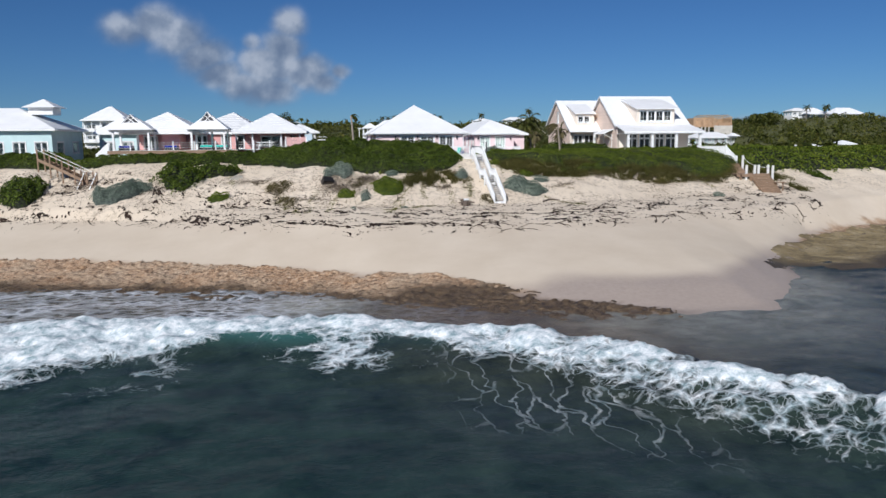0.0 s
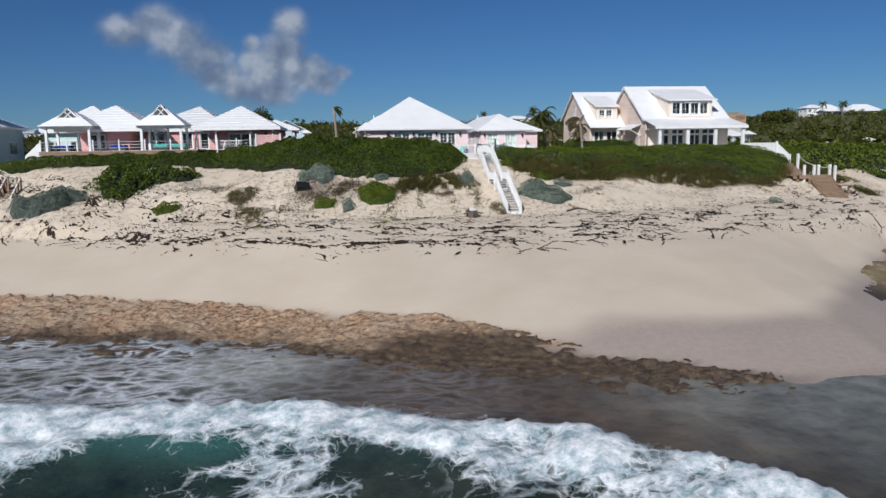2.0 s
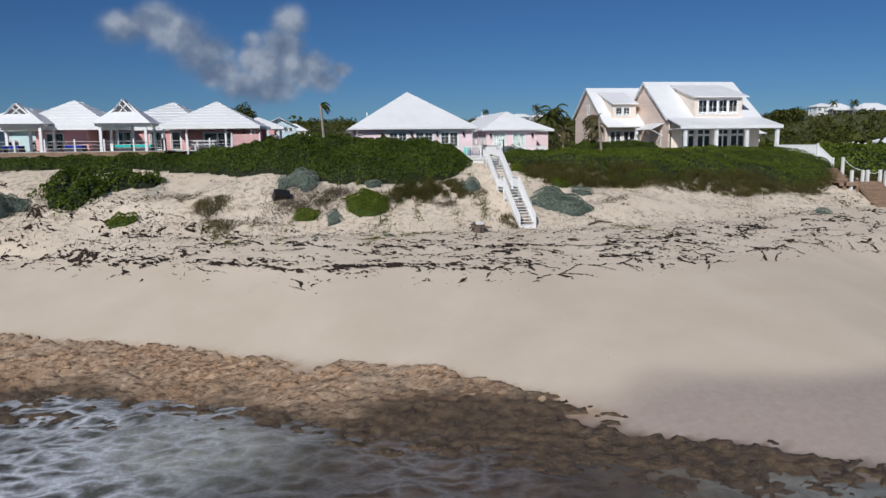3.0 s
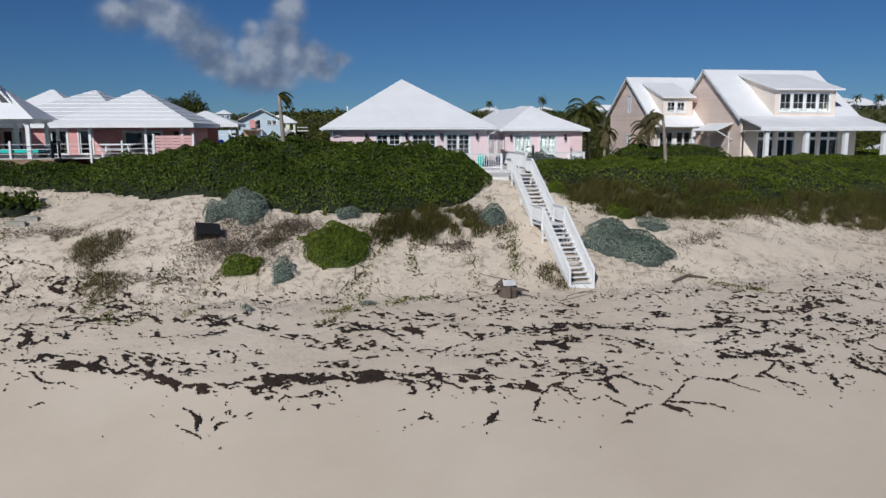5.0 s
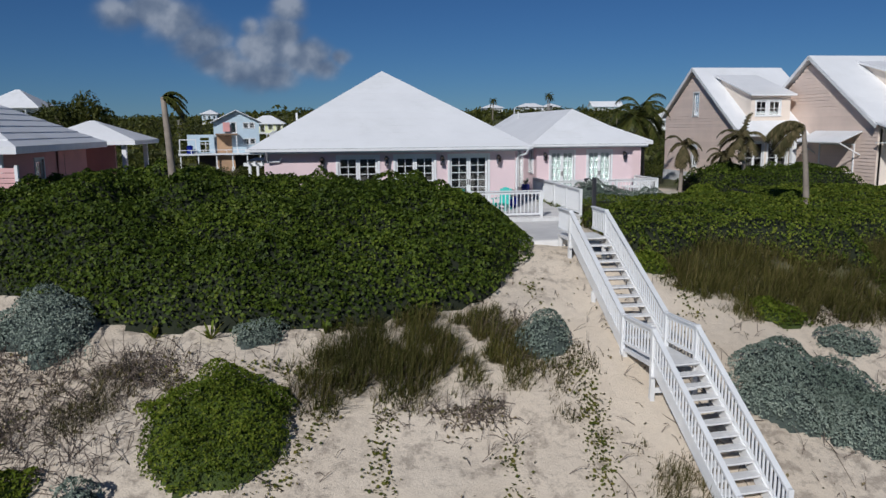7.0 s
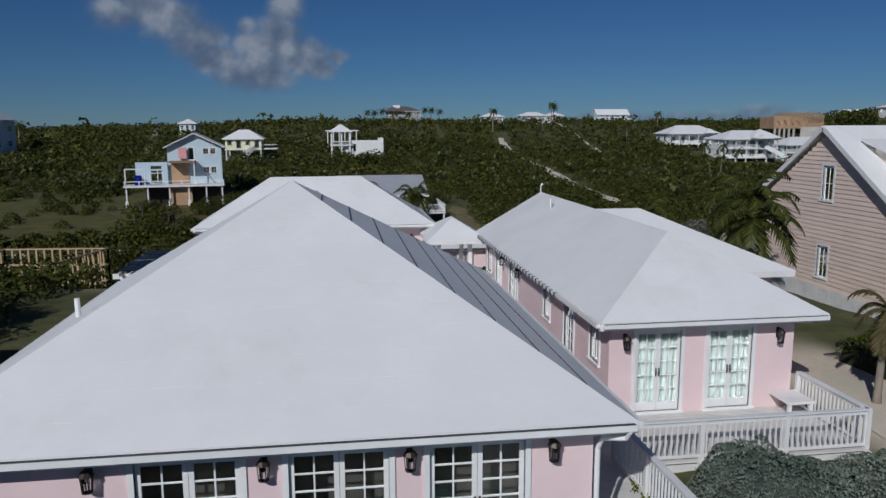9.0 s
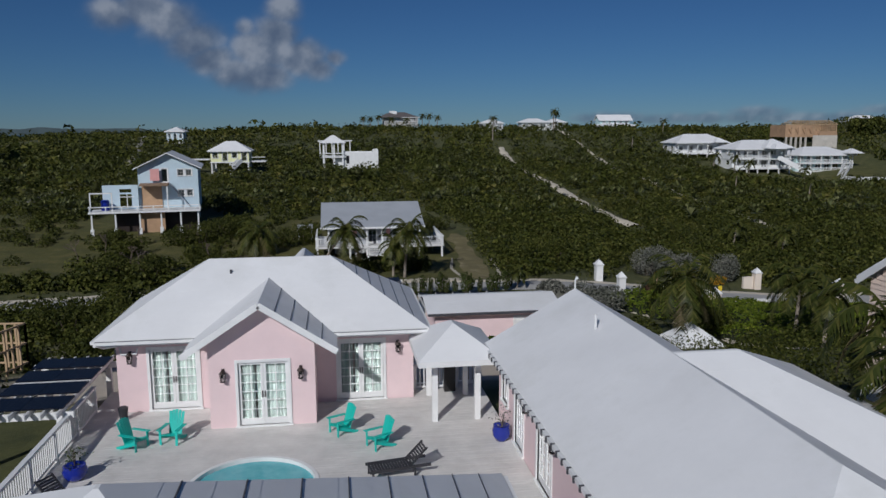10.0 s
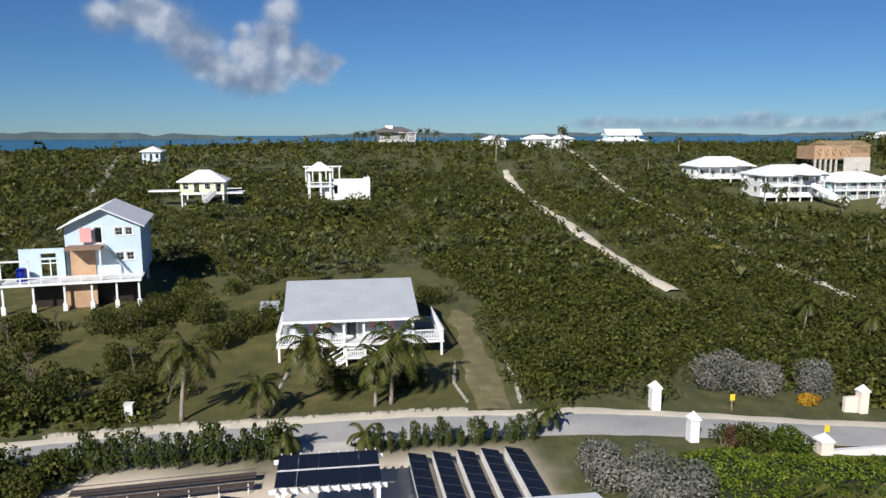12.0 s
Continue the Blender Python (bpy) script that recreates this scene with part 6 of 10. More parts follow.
# ---- deck furniture ----
def adirondack():
    t = thing("adirondack_chair", (0, 0, 0), "teal plastic adirondack chair on the deck", "chair", "adirondack chairs")
    for k in range(6):
        part("seat_slat", Mesh().beam((-0.26, -0.30 + 0.095 * k, 0.36 - 0.03 * k), (0.26, -0.30 + 0.095 * k, 0.36 - 0.03 * k), 0.085, 0.02), TEAL, t)
    for k in range(5):
        x = (k - 2) * 0.108
        h = (0.98, 1.03, 1.05, 1.03, 0.98)[k]
        part("back_slat", Mesh().beam((x * 0.85, 0.20, 0.18), (x * 1.12, 0.46, h), 0.102, 0.02, (0, 1, 0.4)), TEAL, t)
    for s in (-1, 1):
        part("arm", Mesh().beam((s * 0.34, -0.42, 0.56), (s * 0.32, 0.34, 0.55), 0.14, 0.025), TEAL, t)
        part("front_leg", Mesh().beam((s * 0.30, -0.34, 0), (s * 0.30, -0.34, 0.55), 0.09, 0.03), TEAL, t)
        part("back_leg", Mesh().beam((s * 0.28, -0.36, 0.32), (s * 0.28, 0.52, 0.0), 0.03, 0.12), TEAL, t)
    part("back_brace", Mesh().beam((-0.32, 0.33, 0.54), (0.32, 0.33, 0.54), 0.05, 0.03), TEAL, t)
    return t


chair = adirondack()
seats = [(13.2, 109.1, -60), (14.3, 107.9, -62), (7.05, 108.9, 62), (8.1, 109.2, -14), (11.15, 87.05, 4), (12.2, 87.1, -12), (13.6, 87.0, 35), (15.05, 87.1, -35)]
for i, (x, y, a) in enumerate(seats):
    if i:
        copy_thing(chair, pose(x, y, FLOOR, 0, 0, a) @ Matrix.Scale(0.84, 4))
chair.matrix_basis = pose(seats[0][0], seats[0][1], FLOOR, 0, 0, seats[0][2]) @ Matrix.Scale(0.84, 4)


def lounger():
    t = thing("sun_lounger", (0, 0, 0), "dark grey slatted sun lounger with its back raised", "lounger", "sun loungers")
    for s in (-1, 1):
        part("side_rail", Mesh().beam((s * 0.31, -0.95, 0.32), (s * 0.31, 0.95, 0.32), 0.04, 0.09), DARK, t)
        for y in (-0.85, 0.45):
            part("leg", Mesh().box(s * 0.31 - 0.03, y - 0.03, 0, s * 0.31 + 0.03, y + 0.03, 0.3), DARK, t)
        part("back_rail", Mesh().beam((s * 0.27, 0.32, 0.36), (s * 0.27, 0.85, 0.86), 0.035, 0.06), DARK, t)
    for k in range(14):
        y = -0.92 + 0.09 * k
        part("seat_slat", Mesh().box(-0.29, y, 0.35, 0.29, y + 0.07, 0.375), DARK, t)
    for k in range(8):
        f = k / 8
        part("back_slat", Mesh().beam((-0.28, 0.36 + 0.5 * f, 0.41 + 0.47 * f), (0.28, 0.36 + 0.5 * f, 0.41 + 0.47 * f), 0.06, 0.02, (0, -0.68, 0.73)), DARK, t)
    return t


bed = lounger()
bed.matrix_basis = pose(14.7, 106.0, FLOOR, 0, 0, -80) @ Matrix.Scale(0.9, 4)
copy_thing(bed, pose(6.4, 105.2, FLOOR, 0, 0, 60))


def pot(x, y, z, r, h, label, plant):
    t = thing("plant_pot", (x, y, z), label, "plant pot", "deck pots")
    part("pot", Mesh().lathe([(r * 0.6, 0), (r * 0.95, h * 0.35), (r, h * 0.7), (r * 0.85, h * 0.92), (r * 0.92, h), (r * 0.78, h), (r * 0.7, h * 0.9)], 20, (x, y, z)), BLUE_POT, t, smooth=True)
    n = 90
    if plant == "blades":
        m = Mesh()
        for k in range(26):
            a, e = rng.uniform(0, 6.28), rng.uniform(0.3, 1.2)
            L = rng.uniform(0.35, 0.6)
            c, s = math.cos(a), math.sin(a)
            b, mid, tip = (x, y, z + h * 0.9), (x + c * L * 0.5 * math.cos(e), y + s * L * 0.5 * math.cos(e), z + h + L * 0.5 * math.sin(e)), (x + c * L * math.cos(e), y + s * L * math.cos(e), z + h + L * 0.62 * math.sin(e))
            m.poly([b, (mid[0] - s * 0.03, mid[1] + c * 0.03, mid[2]), tip, (mid[0] + s * 0.03, mid[1] - c * 0.03, mid[2])])
        part("foliage", m, GREYLEAF, t)
    else:
        pts = nrng.normal(size=(n, 3)) * [0.16, 0.16, 0.15] + [x, y, z + h + 0.25]
        V, F = leaves(pts, nrng.normal(size=(n, 3)), nrng.uniform(0.05, 0.11, n), 0.5, 0.8)
        part("foliage", sheet("leaves", V, F, SILVER if plant == "pale" else SEAGRAPE, False), None, t)
        m = Mesh()
        for k in range(9):
            m.tube([(x, y, z + h * 0.85), tuple(pts[k * 3])], 0.008, 4, False)
        part("stem", m, TWIG, t)


pot(18.0, 107.8, FLOOR, 0.28, 0.48, "cobalt blue glazed pot with a pale shrub", "pale")
pot(6.0, 107.0, FLOOR, 0.32, 0.42, "dark blue glazed pot by the railing", "dark")
pot(15.65, 88.0, FLOOR, 0.26, 0.45, "cobalt blue pot with a spiky plant", "blades")
pot(18.0, 95.0, FLOOR, 0.22, 0.40, "blue pot with a spiky plant beside the cottage", "blades")
solo("deck_bin", Mesh().lathe([(0.12, 0), (0.16, 0.42), (0.1, 0.46)], 12, (6.15, 111.2, FLOOR)), DARK, "small dark bin in the deck corner", "bin")
solo("dark_urn", Mesh().lathe([(0.12, 0), (0.2, 0.2), (0.14, 0.4), (0.15, 0.44)], 14, (18.05, 101.6, FLOOR)), DARK, "dark urn beside the cottage wall", "urn")
solo("deck_cabinet", Mesh().box(16.9, 112.2, FLOOR, 17.3, 112.5, FLOOR + 0.95), BLACK_BOX, "dark cabinet in the breezeway", "cabinet")


# ---- solar arrays and arbours ----
def solar_rack(x0, y0, z, cols, rows, w, h, tilt, gap, label, turn=0.0, leg=0.25, lift=0.0):
    """Tilted panels in columns on low white rails."""
    t = thing("solar_array", (x0, y0, z), label, "solar panels", "solar arrays")
    fr = Mesh().box(0, 0, -0.02, w, 0.97, 0.015).data("panel_frame", DARK_TRIM_SHADE)
    ce = Mesh().box(0.02, 0.02, 0.016, w - 0.02, 0.95, 0.02).data("panel", SOLAR)
    tl = radians(tilt)
    for c in range(cols):
        x = x0 + c * (w * math.cos(tl) + gap)
        for s in (0.05, w * math.cos(tl) - 0.05):
            part("rail", Mesh().box(x + s - 0.03, y0, z - leg - 0.3, x + s + 0.03, y0 + rows * 1.0, z + (w - s) * math.sin(tl) * 1.0 - 0.05), WHITE_WORN, t)
        for r in range(rows):
            p = [(x, y0 + r * 1.0, z + w * math.sin(tl) + lift)]
            repeat("panel_frame", fr, t, p, Matrix.Rotation(tl, 4, "Y"))
            repeat("panel", ce, t, p, Matrix.Rotation(tl, 4, "Y"))
    return t


gy = float(gz(8, 138))
solar_rack(3.2, 133.6, gy + 0.35, 6, 8, 1.1, 1, 10, 0.27, "rows of dark solar panels on low racks")
solar_rack(19.6, 139.2, gy + 0.35, 5, 6, 1.05, 1, 12, 0.36, "rows of dark solar panels on white racks")
for bx, by in ((22.2, 125.8), (22.9, 123.1)):
    bank = thing("solar_bank", (bx, by, float(gz(bx, by))), "low tilted bank of solar panels beside the shed", "solar panels", "solar arrays")
    zb_ = 3.25
    for k in range(5):
        part("panel", Mesh().slab([(bx + 0.96 * k, by + 0.2 * k, zb_), (bx + 0.96 * k + 0.90, by + 0.2 * k + 0.19, zb_), (bx + 0.96 * k + 0.66, by + 0.2 * k + 1.75, zb_ + 0.35), (bx + 0.96 * k - 0.24, by + 0.2 * k + 1.56, zb_ + 0.35)], 0.04), SOLAR, bank)
    part("ballast", Mesh().slab([(bx - 0.2, by + 0.1, zb_ - 0.06), (bx + 4.7, by + 1.1, zb_ - 0.06), (bx + 4.5, by + 2.6, zb_ - 0.06), (bx - 0.4, by + 1.6, zb_ - 0.06)], 0.3), WHITE_WORN, bank)
pf = thing("pipe_frame", (5, 144, gy), "low rack of dark rails and thin pipes beside the solar panels", "pipe rack")
for k in range(4):
    part("pipe", Mesh().tube([(2.2, 142.1 + 0.55 * k, gy + 0.30 + 0.06 * k), (11.4, 142.9 + 0.55 * k, gy + 0.30 + 0.06 * k)], 0.022, 6), DARK_TRIM_SHADE, pf)
for k in (0, 2):
    part("dark_panel", Mesh().slab([(2.3, 142.12 + 0.55 * k, gy + 0.25), (11.4, 142.92 + 0.55 * k, gy + 0.25), (11.4, 143.4 + 0.55 * k, gy + 0.33), (2.3, 142.6 + 0.55 * k, gy + 0.33)], 0.04), DARK_TIMBER, pf)
for k in range(7):
    part("upright", Mesh().box(2.4 + 1.45 * k, 142.15 + 0.13 * k, gy - 0.3, 2.45 + 1.45 * k, 142.2 + 0.13 * k, gy + 0.42), WHITE_WORN, pf)


def solar_arbour(x0, x1, y0, y1, zt, zb, label, cols, rows):
    t = thing("solar_arbour", ((x0 + x1) / 2, (y0 + y1) / 2, zb), label, "pergola", "pergolas")
    for x in (x0 + 0.15, x1 - 0.15):
        for y in (y0 + 0.25, y1 - 0.25):
            part("post", Mesh().box(x - 0.09, y - 0.09, zb - 0.4, x + 0.09, y + 0.09, zt - 0.2).box(x - 0.12, y - 0.12, zb - 0.4, x + 0.12, y + 0.12, zb + 0.25), WHITE, t)
    for y in (y0 + 0.2, y1 - 0.3):
        part("beam", Mesh().box(x0 - 0.25, y, zt - 0.22, x1 + 0.25, y + 0.07, zt), WHITE, t)
    n = int((x1 - x0) / 0.45)
    raf = Mesh().box(-0.03, y0 - 0.25, -0.16, 0.03, y1 + 0.25, 0).data("rafter", WHITE)
    repeat("rafter", raf, t, [(x0 + 0.1 + (x1 - x0 - 0.2) * k / n, 0, zt + 0.1) for k in range(n + 1)])
    w = (x1 - x0) / cols
    ln = (y1 - y0) / rows
    for r in range(rows):
        for c in range(cols):
            part("panel", Mesh().box(x0 + c * w + 0.01, y0 + r * ln + 0.14, zt + 0.12, x0 + (c + 1) * w - 0.01, y0 + (r + 1) * ln - 0.14, zt + 0.16), SOLAR, t)
    part("walk_strip", Mesh().box(x0, (y0 + y1) / 2 - 0.09, zt + 0.11, x1, (y0 + y1) / 2 + 0.09, zt + 0.13), WHITE_WORN, t)
    return t


solar_arbour(12.9, 17.7, 137.6, 141.2, 4.6, 2.0, "white timber arbour with solar panels over a drive", 5, 2)
t = solar_arbour(2.6, 5.0, 109.2, 114.6, 7.35, 5.0, "white pergola roofed with solar panels beside the deck", 2, 4)

# pink shed
sd = thing("garden_shed", (22.8, 132, 2.4), "pale pink shed with a white roof and double doors", "shed")
m = Mesh()
gable_roof(m, "x", 18.5, 27.0, 130.0, 135.4, 4.65, 4.65, 132.7, 5.2, 5, 0.1)
part("roof", m, WHITE_ROOF, sd)
m = Mesh()
wall(m, "s", 130.5, 19.0, 26.5, 1.4, 4.65, [(24.0, 25.3, 2.1, 4.15)])
m.box(19.0, 130.7, 1.4, 19.2, 135, 4.7).box(26.3, 130.7, 1.4, 26.5, 135, 4.7).box(19.2, 134.8, 1.4, 26.3, 135, 4.7)
part("wall", m, PINK, sd)
for a in (24.0, 24.66):
    part("door", Mesh().box(a + 0.01, 130.53, 2.1, a + 0.63, 130.58, 4.14).box(a + 0.08, 130.515, 2.25, a + 0.55, 130.54, 4.0), WHITE, sd, "white shed door")
part("door_frame", Mesh().box(23.9, 130.47, 2.0, 24.0, 130.6, 4.25).box(25.3, 130.47, 2.0, 25.4, 130.6, 4.25).box(24.0, 130.47, 4.15, 25.3, 130.6, 4.25), WHITE, sd)
part("eave_board", Mesh().box(18.5, 129.97, 4.5, 27.0, 130.0, 4.66), DARK_TRIM_SHADE, sd)
solo("drive_slab", Mesh().slab([(13.3, 129, float(gz(15, 130)) + 0.25), (16.9, 129, float(gz(15, 130)) + 0.25), (16.7, 148.5, 2.1), (13.4, 148.5, 2.1)], 0.5), CONCRETE, "pale concrete drive under the arbour", kind="structure")
# half-hidden hut roof
hr = thing("garden_hut", (33.3, 124.5, 3), "small hut with a white hipped roof among plants", "hut")
m = Mesh()
hip_roof(m, 31.9, 35.6, 124.2, 128.6, 2.9, (33.5, 33.6, 126.4, 126.6, 4.45), 4)
part("roof", m, WHITE_ROOF, hr)
part("wall", Mesh().box(32.4, 124.7, 0.5, 35.1, 128.1, 2.95), WHITE_WORN, hr)
# timber frame of a new building
tf = thing("timber_frame", (-5.5, 124, 3), "raw timber wall frames of a house under construction", "timber frame")
zf = float(gz(-5, 124))
for (xa, ya), (xb, yb) in (((-9.5, 122.0), (-4.6, 121.6)), ((-4.6, 121.6), (-3.0, 127.2)), ((-9.5, 127.8), (-3.0, 127.2)), ((-9.5, 122), (-9.5, 127.8))):
    L = math.hypot(xb - xa, yb - ya)
    n = int(L / 0.5)
    for k in range(n + 1):
        x, y = xa + (xb - xa) * k / n, ya + (yb - ya) * k / n
        part("stud", Mesh().box(x - 0.05, y - 0.05, zf - 0.2, x + 0.05, y + 0.05, zf + 2.1), RAW_WOOD, tf)
    for z in (0.05, 1.1, 2.15):
        part("plate", Mesh().beam((xa, ya, zf + z), (xb, yb, zf + z), 0.1, 0.08), RAW_WOOD, tf)

# ---- neighbouring houses ----
def pergola_peak(x0, x1, y0, y1, zf, ze, zp):
    """A white pavilion with a hipped roof and an open gablet."""
    t = thing("beach_pergola", ((x0 + x1) / 2, (y0 + y1) / 2, zf), "white roofed pavilion with an open gablet on a timber deck", "pergola", "beach pergolas")
    for x in (x0 + 0.15, (x0 + x1) / 2, x1 - 0.15):
        for y in (y0 + 0.15, y1 - 0.15):
            if x != (x0 + x1) / 2 or y > y0 + 1:
                part("post", Mesh().box(x - 0.1, y - 0.1, zf - 0.9, x + 0.1, y + 0.1, ze), WHITE, t)
    for y in (y0, y1 - 0.12):
        part("beam", Mesh().box(x0 - 0.2, y, ze - 0.02, x1 + 0.2, y + 0.12, ze + 0.2), WHITE, t)
    for x in (x0, x1 - 0.12):
        part("beam", Mesh().box(x, y0 + 0.12, ze - 0.02, x + 0.12, y1 - 0.12, ze + 0.2), WHITE, t)
    cx, cy = (x0 + x1) / 2, (y0 + y1) / 2
    m = Mesh()
    hip_roof(m, x0 - 0.35, x1 + 0.35, y0 - 0.35, y1 + 0.35, ze + 0.2, (cx - 0.02, cx + 0.02, cy - 0.02, cy + 0.02, zp), 4)
    part("roof", m, WHITE_ROOF, t, "white hipped roof with an open gablet")
    # gablet with lattice bars in the seaward slope; a dark block paints its shaded opening
    yb, zb, w = y0 - 0.1, ze + 0.2 + (zp - ze) * 0.36, (x1 - x0) * 0.24
    yf = cy - (cy - y0) * 0.62
    part("gablet_shade_block", Mesh().hexa([(cx - w, yf, zb), (cx + w, yf, zb), (cx + w, cy, zb), (cx - w, cy, zb), (cx - 0.02, yf, zp - 0.02), (cx + 0.02, yf, zp - 0.02), (cx + 0.02, cy, zp - 0.02), (cx - 0.02, cy, zp - 0.02)]), DARK_TRIM_SHADE, t)
    for sgn in (-1, 1):
        part("gablet_rafter", Mesh().beam((cx + sgn * (w + 0.08), yf - 0.03, zb - 0.04), (cx, yf - 0.03, zp + 0.05), 0.05, 0.12), WHITE, t)
        part("gablet_roof", Mesh().slab([(cx + sgn * (w + 0.1), yf - 0.12, zb), (cx, yf - 0.12, zp + 0.1), (cx, cy, zp + 0.1), (cx + sgn * (w + 0.1), cy, zb)], 0.03), WHITE_ROOF, t)
        part("lattice_bar", Mesh().beam((cx + sgn * w * 0.5, yf - 0.03, zb), (cx - sgn * w * 0.28, yf - 0.03, zb + (zp - zb) * 0.7), 0.03, 0.07), WHITE, t)
    part("gablet_sill", Mesh().box(cx - w - 0.1, yf - 0.06, zb - 0.08, cx + w + 0.1, yf, zb), WHITE, t)


def simple_rail(points, label, h=0.85):
    """Posts with three thin rails."""
    t = thing("deck_fence", points[0], label, "railing", "deck railings")
    for a, b in zip(points, points[1:]):
        a, b = Vector(a), Vector(b)
        n = max(1, round((b - a).length / 2.0))
        for k in range(n + 1):
            p = a.lerp(b, k / n)
            part("post", Mesh().box(p.x - 0.05, p.y - 0.05, p.z - 0.3, p.x + 0.05, p.y + 0.05, p.z + h + 0.1), WHITE, t)
        for q in (0.3, 0.6, 0.9):
            part("rail", Mesh().beam(a + Vector((0, 0, h * q)), b + Vector((0, 0, h * q)), 0.02, 0.025), WHITE_WORN, t)


DF = 7.15
lp = thing("pink_beach_villa", (-11, 90, 5.5), "salmon pink villa with three white hipped roofs", "house", "beach villas")
for x0, x1, y0, y1, ax, ay, az in ((-9.6, -1.85, 84.5, 94.4, -5.8, 89.4, 11.15), (-16.0, -6.9, 90.0, 107.0, -11.25, 99.0, 11.6), (-21.2, -13.0, 84.9, 95.5, -16.9, 88.6, 11.25)):
    m = Mesh()
    hip_roof(m, x0, x1, y0, y1, 9.04, (ax - 0.03, ax + 0.03, ay - 0.05, ay + 0.05, az), 9, 0.03)
    part("roof", m, WHITE_ROOF, lp, "white stepped hipped roof")
    part("fascia", Mesh().box(x0, y0, 8.82, x1, y0 + 0.04, 9.03).box(x1 - 0.04, y0 + 0.04, 8.82, x1, y1, 9.03).box(x0 + 0.04, y0 + 0.04, 8.82, x1 - 0.04, y1, 8.85), WHITE, lp)
m = Mesh()
opsL = [(-20.0, -18.6, 7.3, 8.65), (-14.4, -13.2, DF, 8.7), (-11.6, -10.6, DF, 8.7), (-9.9, -9.1, DF, 8.7), (-7.2, -4.9, 7.4, 8.6), (-3.7, -3.0, 7.5, 8.5)]
wall(m, "s", 90.4, -20.8, -2.7, 5, 8.8, opsL)
wall(m, "e", -2.7, 85.6, 93.9, 5, 8.8, [(88.2, 89.0, 7.4, 8.5)])
wall(m, "w", -20.8, 90.6, 93.9, 5, 8.8)
wall(m, "n", 94.1, -20.8, -2.7, 5, 8.8)
m.box(-17.2, 86.4, 5.6, -15.4, 90.4, 8.8)
part("wall", m, PINK_DEEP, lp, "salmon pink boarded wall")
for a, b, c, d in opsL:
    glazed(lp, "window" if c > DF else "glazed_door", "s", 90.4, a, b, c, d, 2 if b - a > 1 else 1, 1, 1, 0.07, 0.08, None, False)
simple_window(lp, "e", -2.7, 88.2, 89.0, 7.4, 8.5)
for x in (-9.3, -7.6, -4.6, -2.6, -12.8):
    part("verandah_post", Mesh().box(x - 0.07, 85.0, 5.8, x + 0.07, 85.14, 8.8), WHITE, lp)
for k in range(7):
    part("screen_slat", Mesh().box(-4.0, 84.5, 7.2 + 0.17 * k, -1.95, 84.54, 7.35 + 0.17 * k), PINK_SCREEN, lp, "pale pink screen slat")
for x in (-4.1, -1.95):
    part("screen_post", Mesh().box(x, 84.46, 5.8, x + 0.1, 84.58, 8.46), WHITE, lp)
y = 83.4
dk = thing("villa_deck", (-13, 85, 6.0), "grey timber deck in front of the pink villa", "deck")
while y < 90.2:
    part("deck_board", Mesh().box(-22, y, DF - 0.05, -2.8 if y > 84.3 else -9.0, y + 0.28, DF), TIMBER if int(y * 7) % 5 == 0 else WHITE_WORN, dk)
    y += 0.29
part("rim", Mesh().box(-22, 83.32, DF - 0.35, -9.0, 83.38, DF - 0.02), TIMBER, dk)
for x in (-21.6, -19, -16.5, -14, -11.5, -9.3):
    part("pile", Mesh().box(x - 0.1, 83.5, 4.8, x + 0.1, 83.7, DF - 0.05), TIMBER, dk)
pergola_peak(-13.8, -10.2, 83.6, 86.6, DF, 9.08, 11.0)
pergola_peak(-21.6, -17.8, 83.6, 86.6, DF, 9.08, 10.75)
simple_rail([(-21.9, 83.5, DF), (-9.1, 83.5, DF), (-9.1, 84.5, DF), (-4.1, 84.5, DF)], "white post and wire fence round the villa deck")
st = thing("deck_steps", (-22.6, 83.5, 6.0), "short white flight of steps with a closed side", "stairs")
part("side_panel", Mesh().hexa([(-23.2, 83.5, 5.9), (-21.9, 83.5, 6.6), (-21.9, 83.6, 6.6), (-23.2, 83.6, 5.9), (-23.2, 83.5, 6.8), (-21.9, 83.5, 8.0), (-21.9, 83.6, 8.0), (-23.2, 83.6, 6.8)]), WHITE, st)
for k in range(5):
    part("step", Mesh().box(-23.2 + 0.26 * k, 83.62, 5.6, -22.9 + 0.26 * k, 84.9, 6.0 + 0.22 * k), WHITE_WORN, st)
# loungers and furniture on the villa deck
for x, mat, lab in ((-12.4, TEAL, "teal day bed under the pergola"), (-10.9, TEAL, "teal day bed under the pergola"), (-16, BLUE_POT, "blue padded bench on the villa deck"), (-20.6, BLUE_POT, "blue padded bench on the villa deck")):
    d = thing("day_bed", (x, 85.2, DF), lab, "day bed", "day beds")
    part("base", Mesh().box(x - 0.65, 84.7, DF, x + 0.65, 85.9, DF + 0.3), DARK, d)
    part("cushion", Mesh().box(x - 0.62, 84.72, DF + 0.3, x + 0.62, 85.88, DF + 0.48), mat, d)
pt = thing("picnic_table", (-6.2, 85.6, DF), "white picnic table on the villa deck", "table")
part("top", Mesh().box(-7.2, 85.3, DF + 0.68, -5.4, 86.0, DF + 0.74), WHITE, pt)
for x in (-6.9, -5.7):
    part("leg", Mesh().box(x - 0.04, 85.4, DF, x + 0.04, 85.9, DF + 0.68), WHITE, pt)
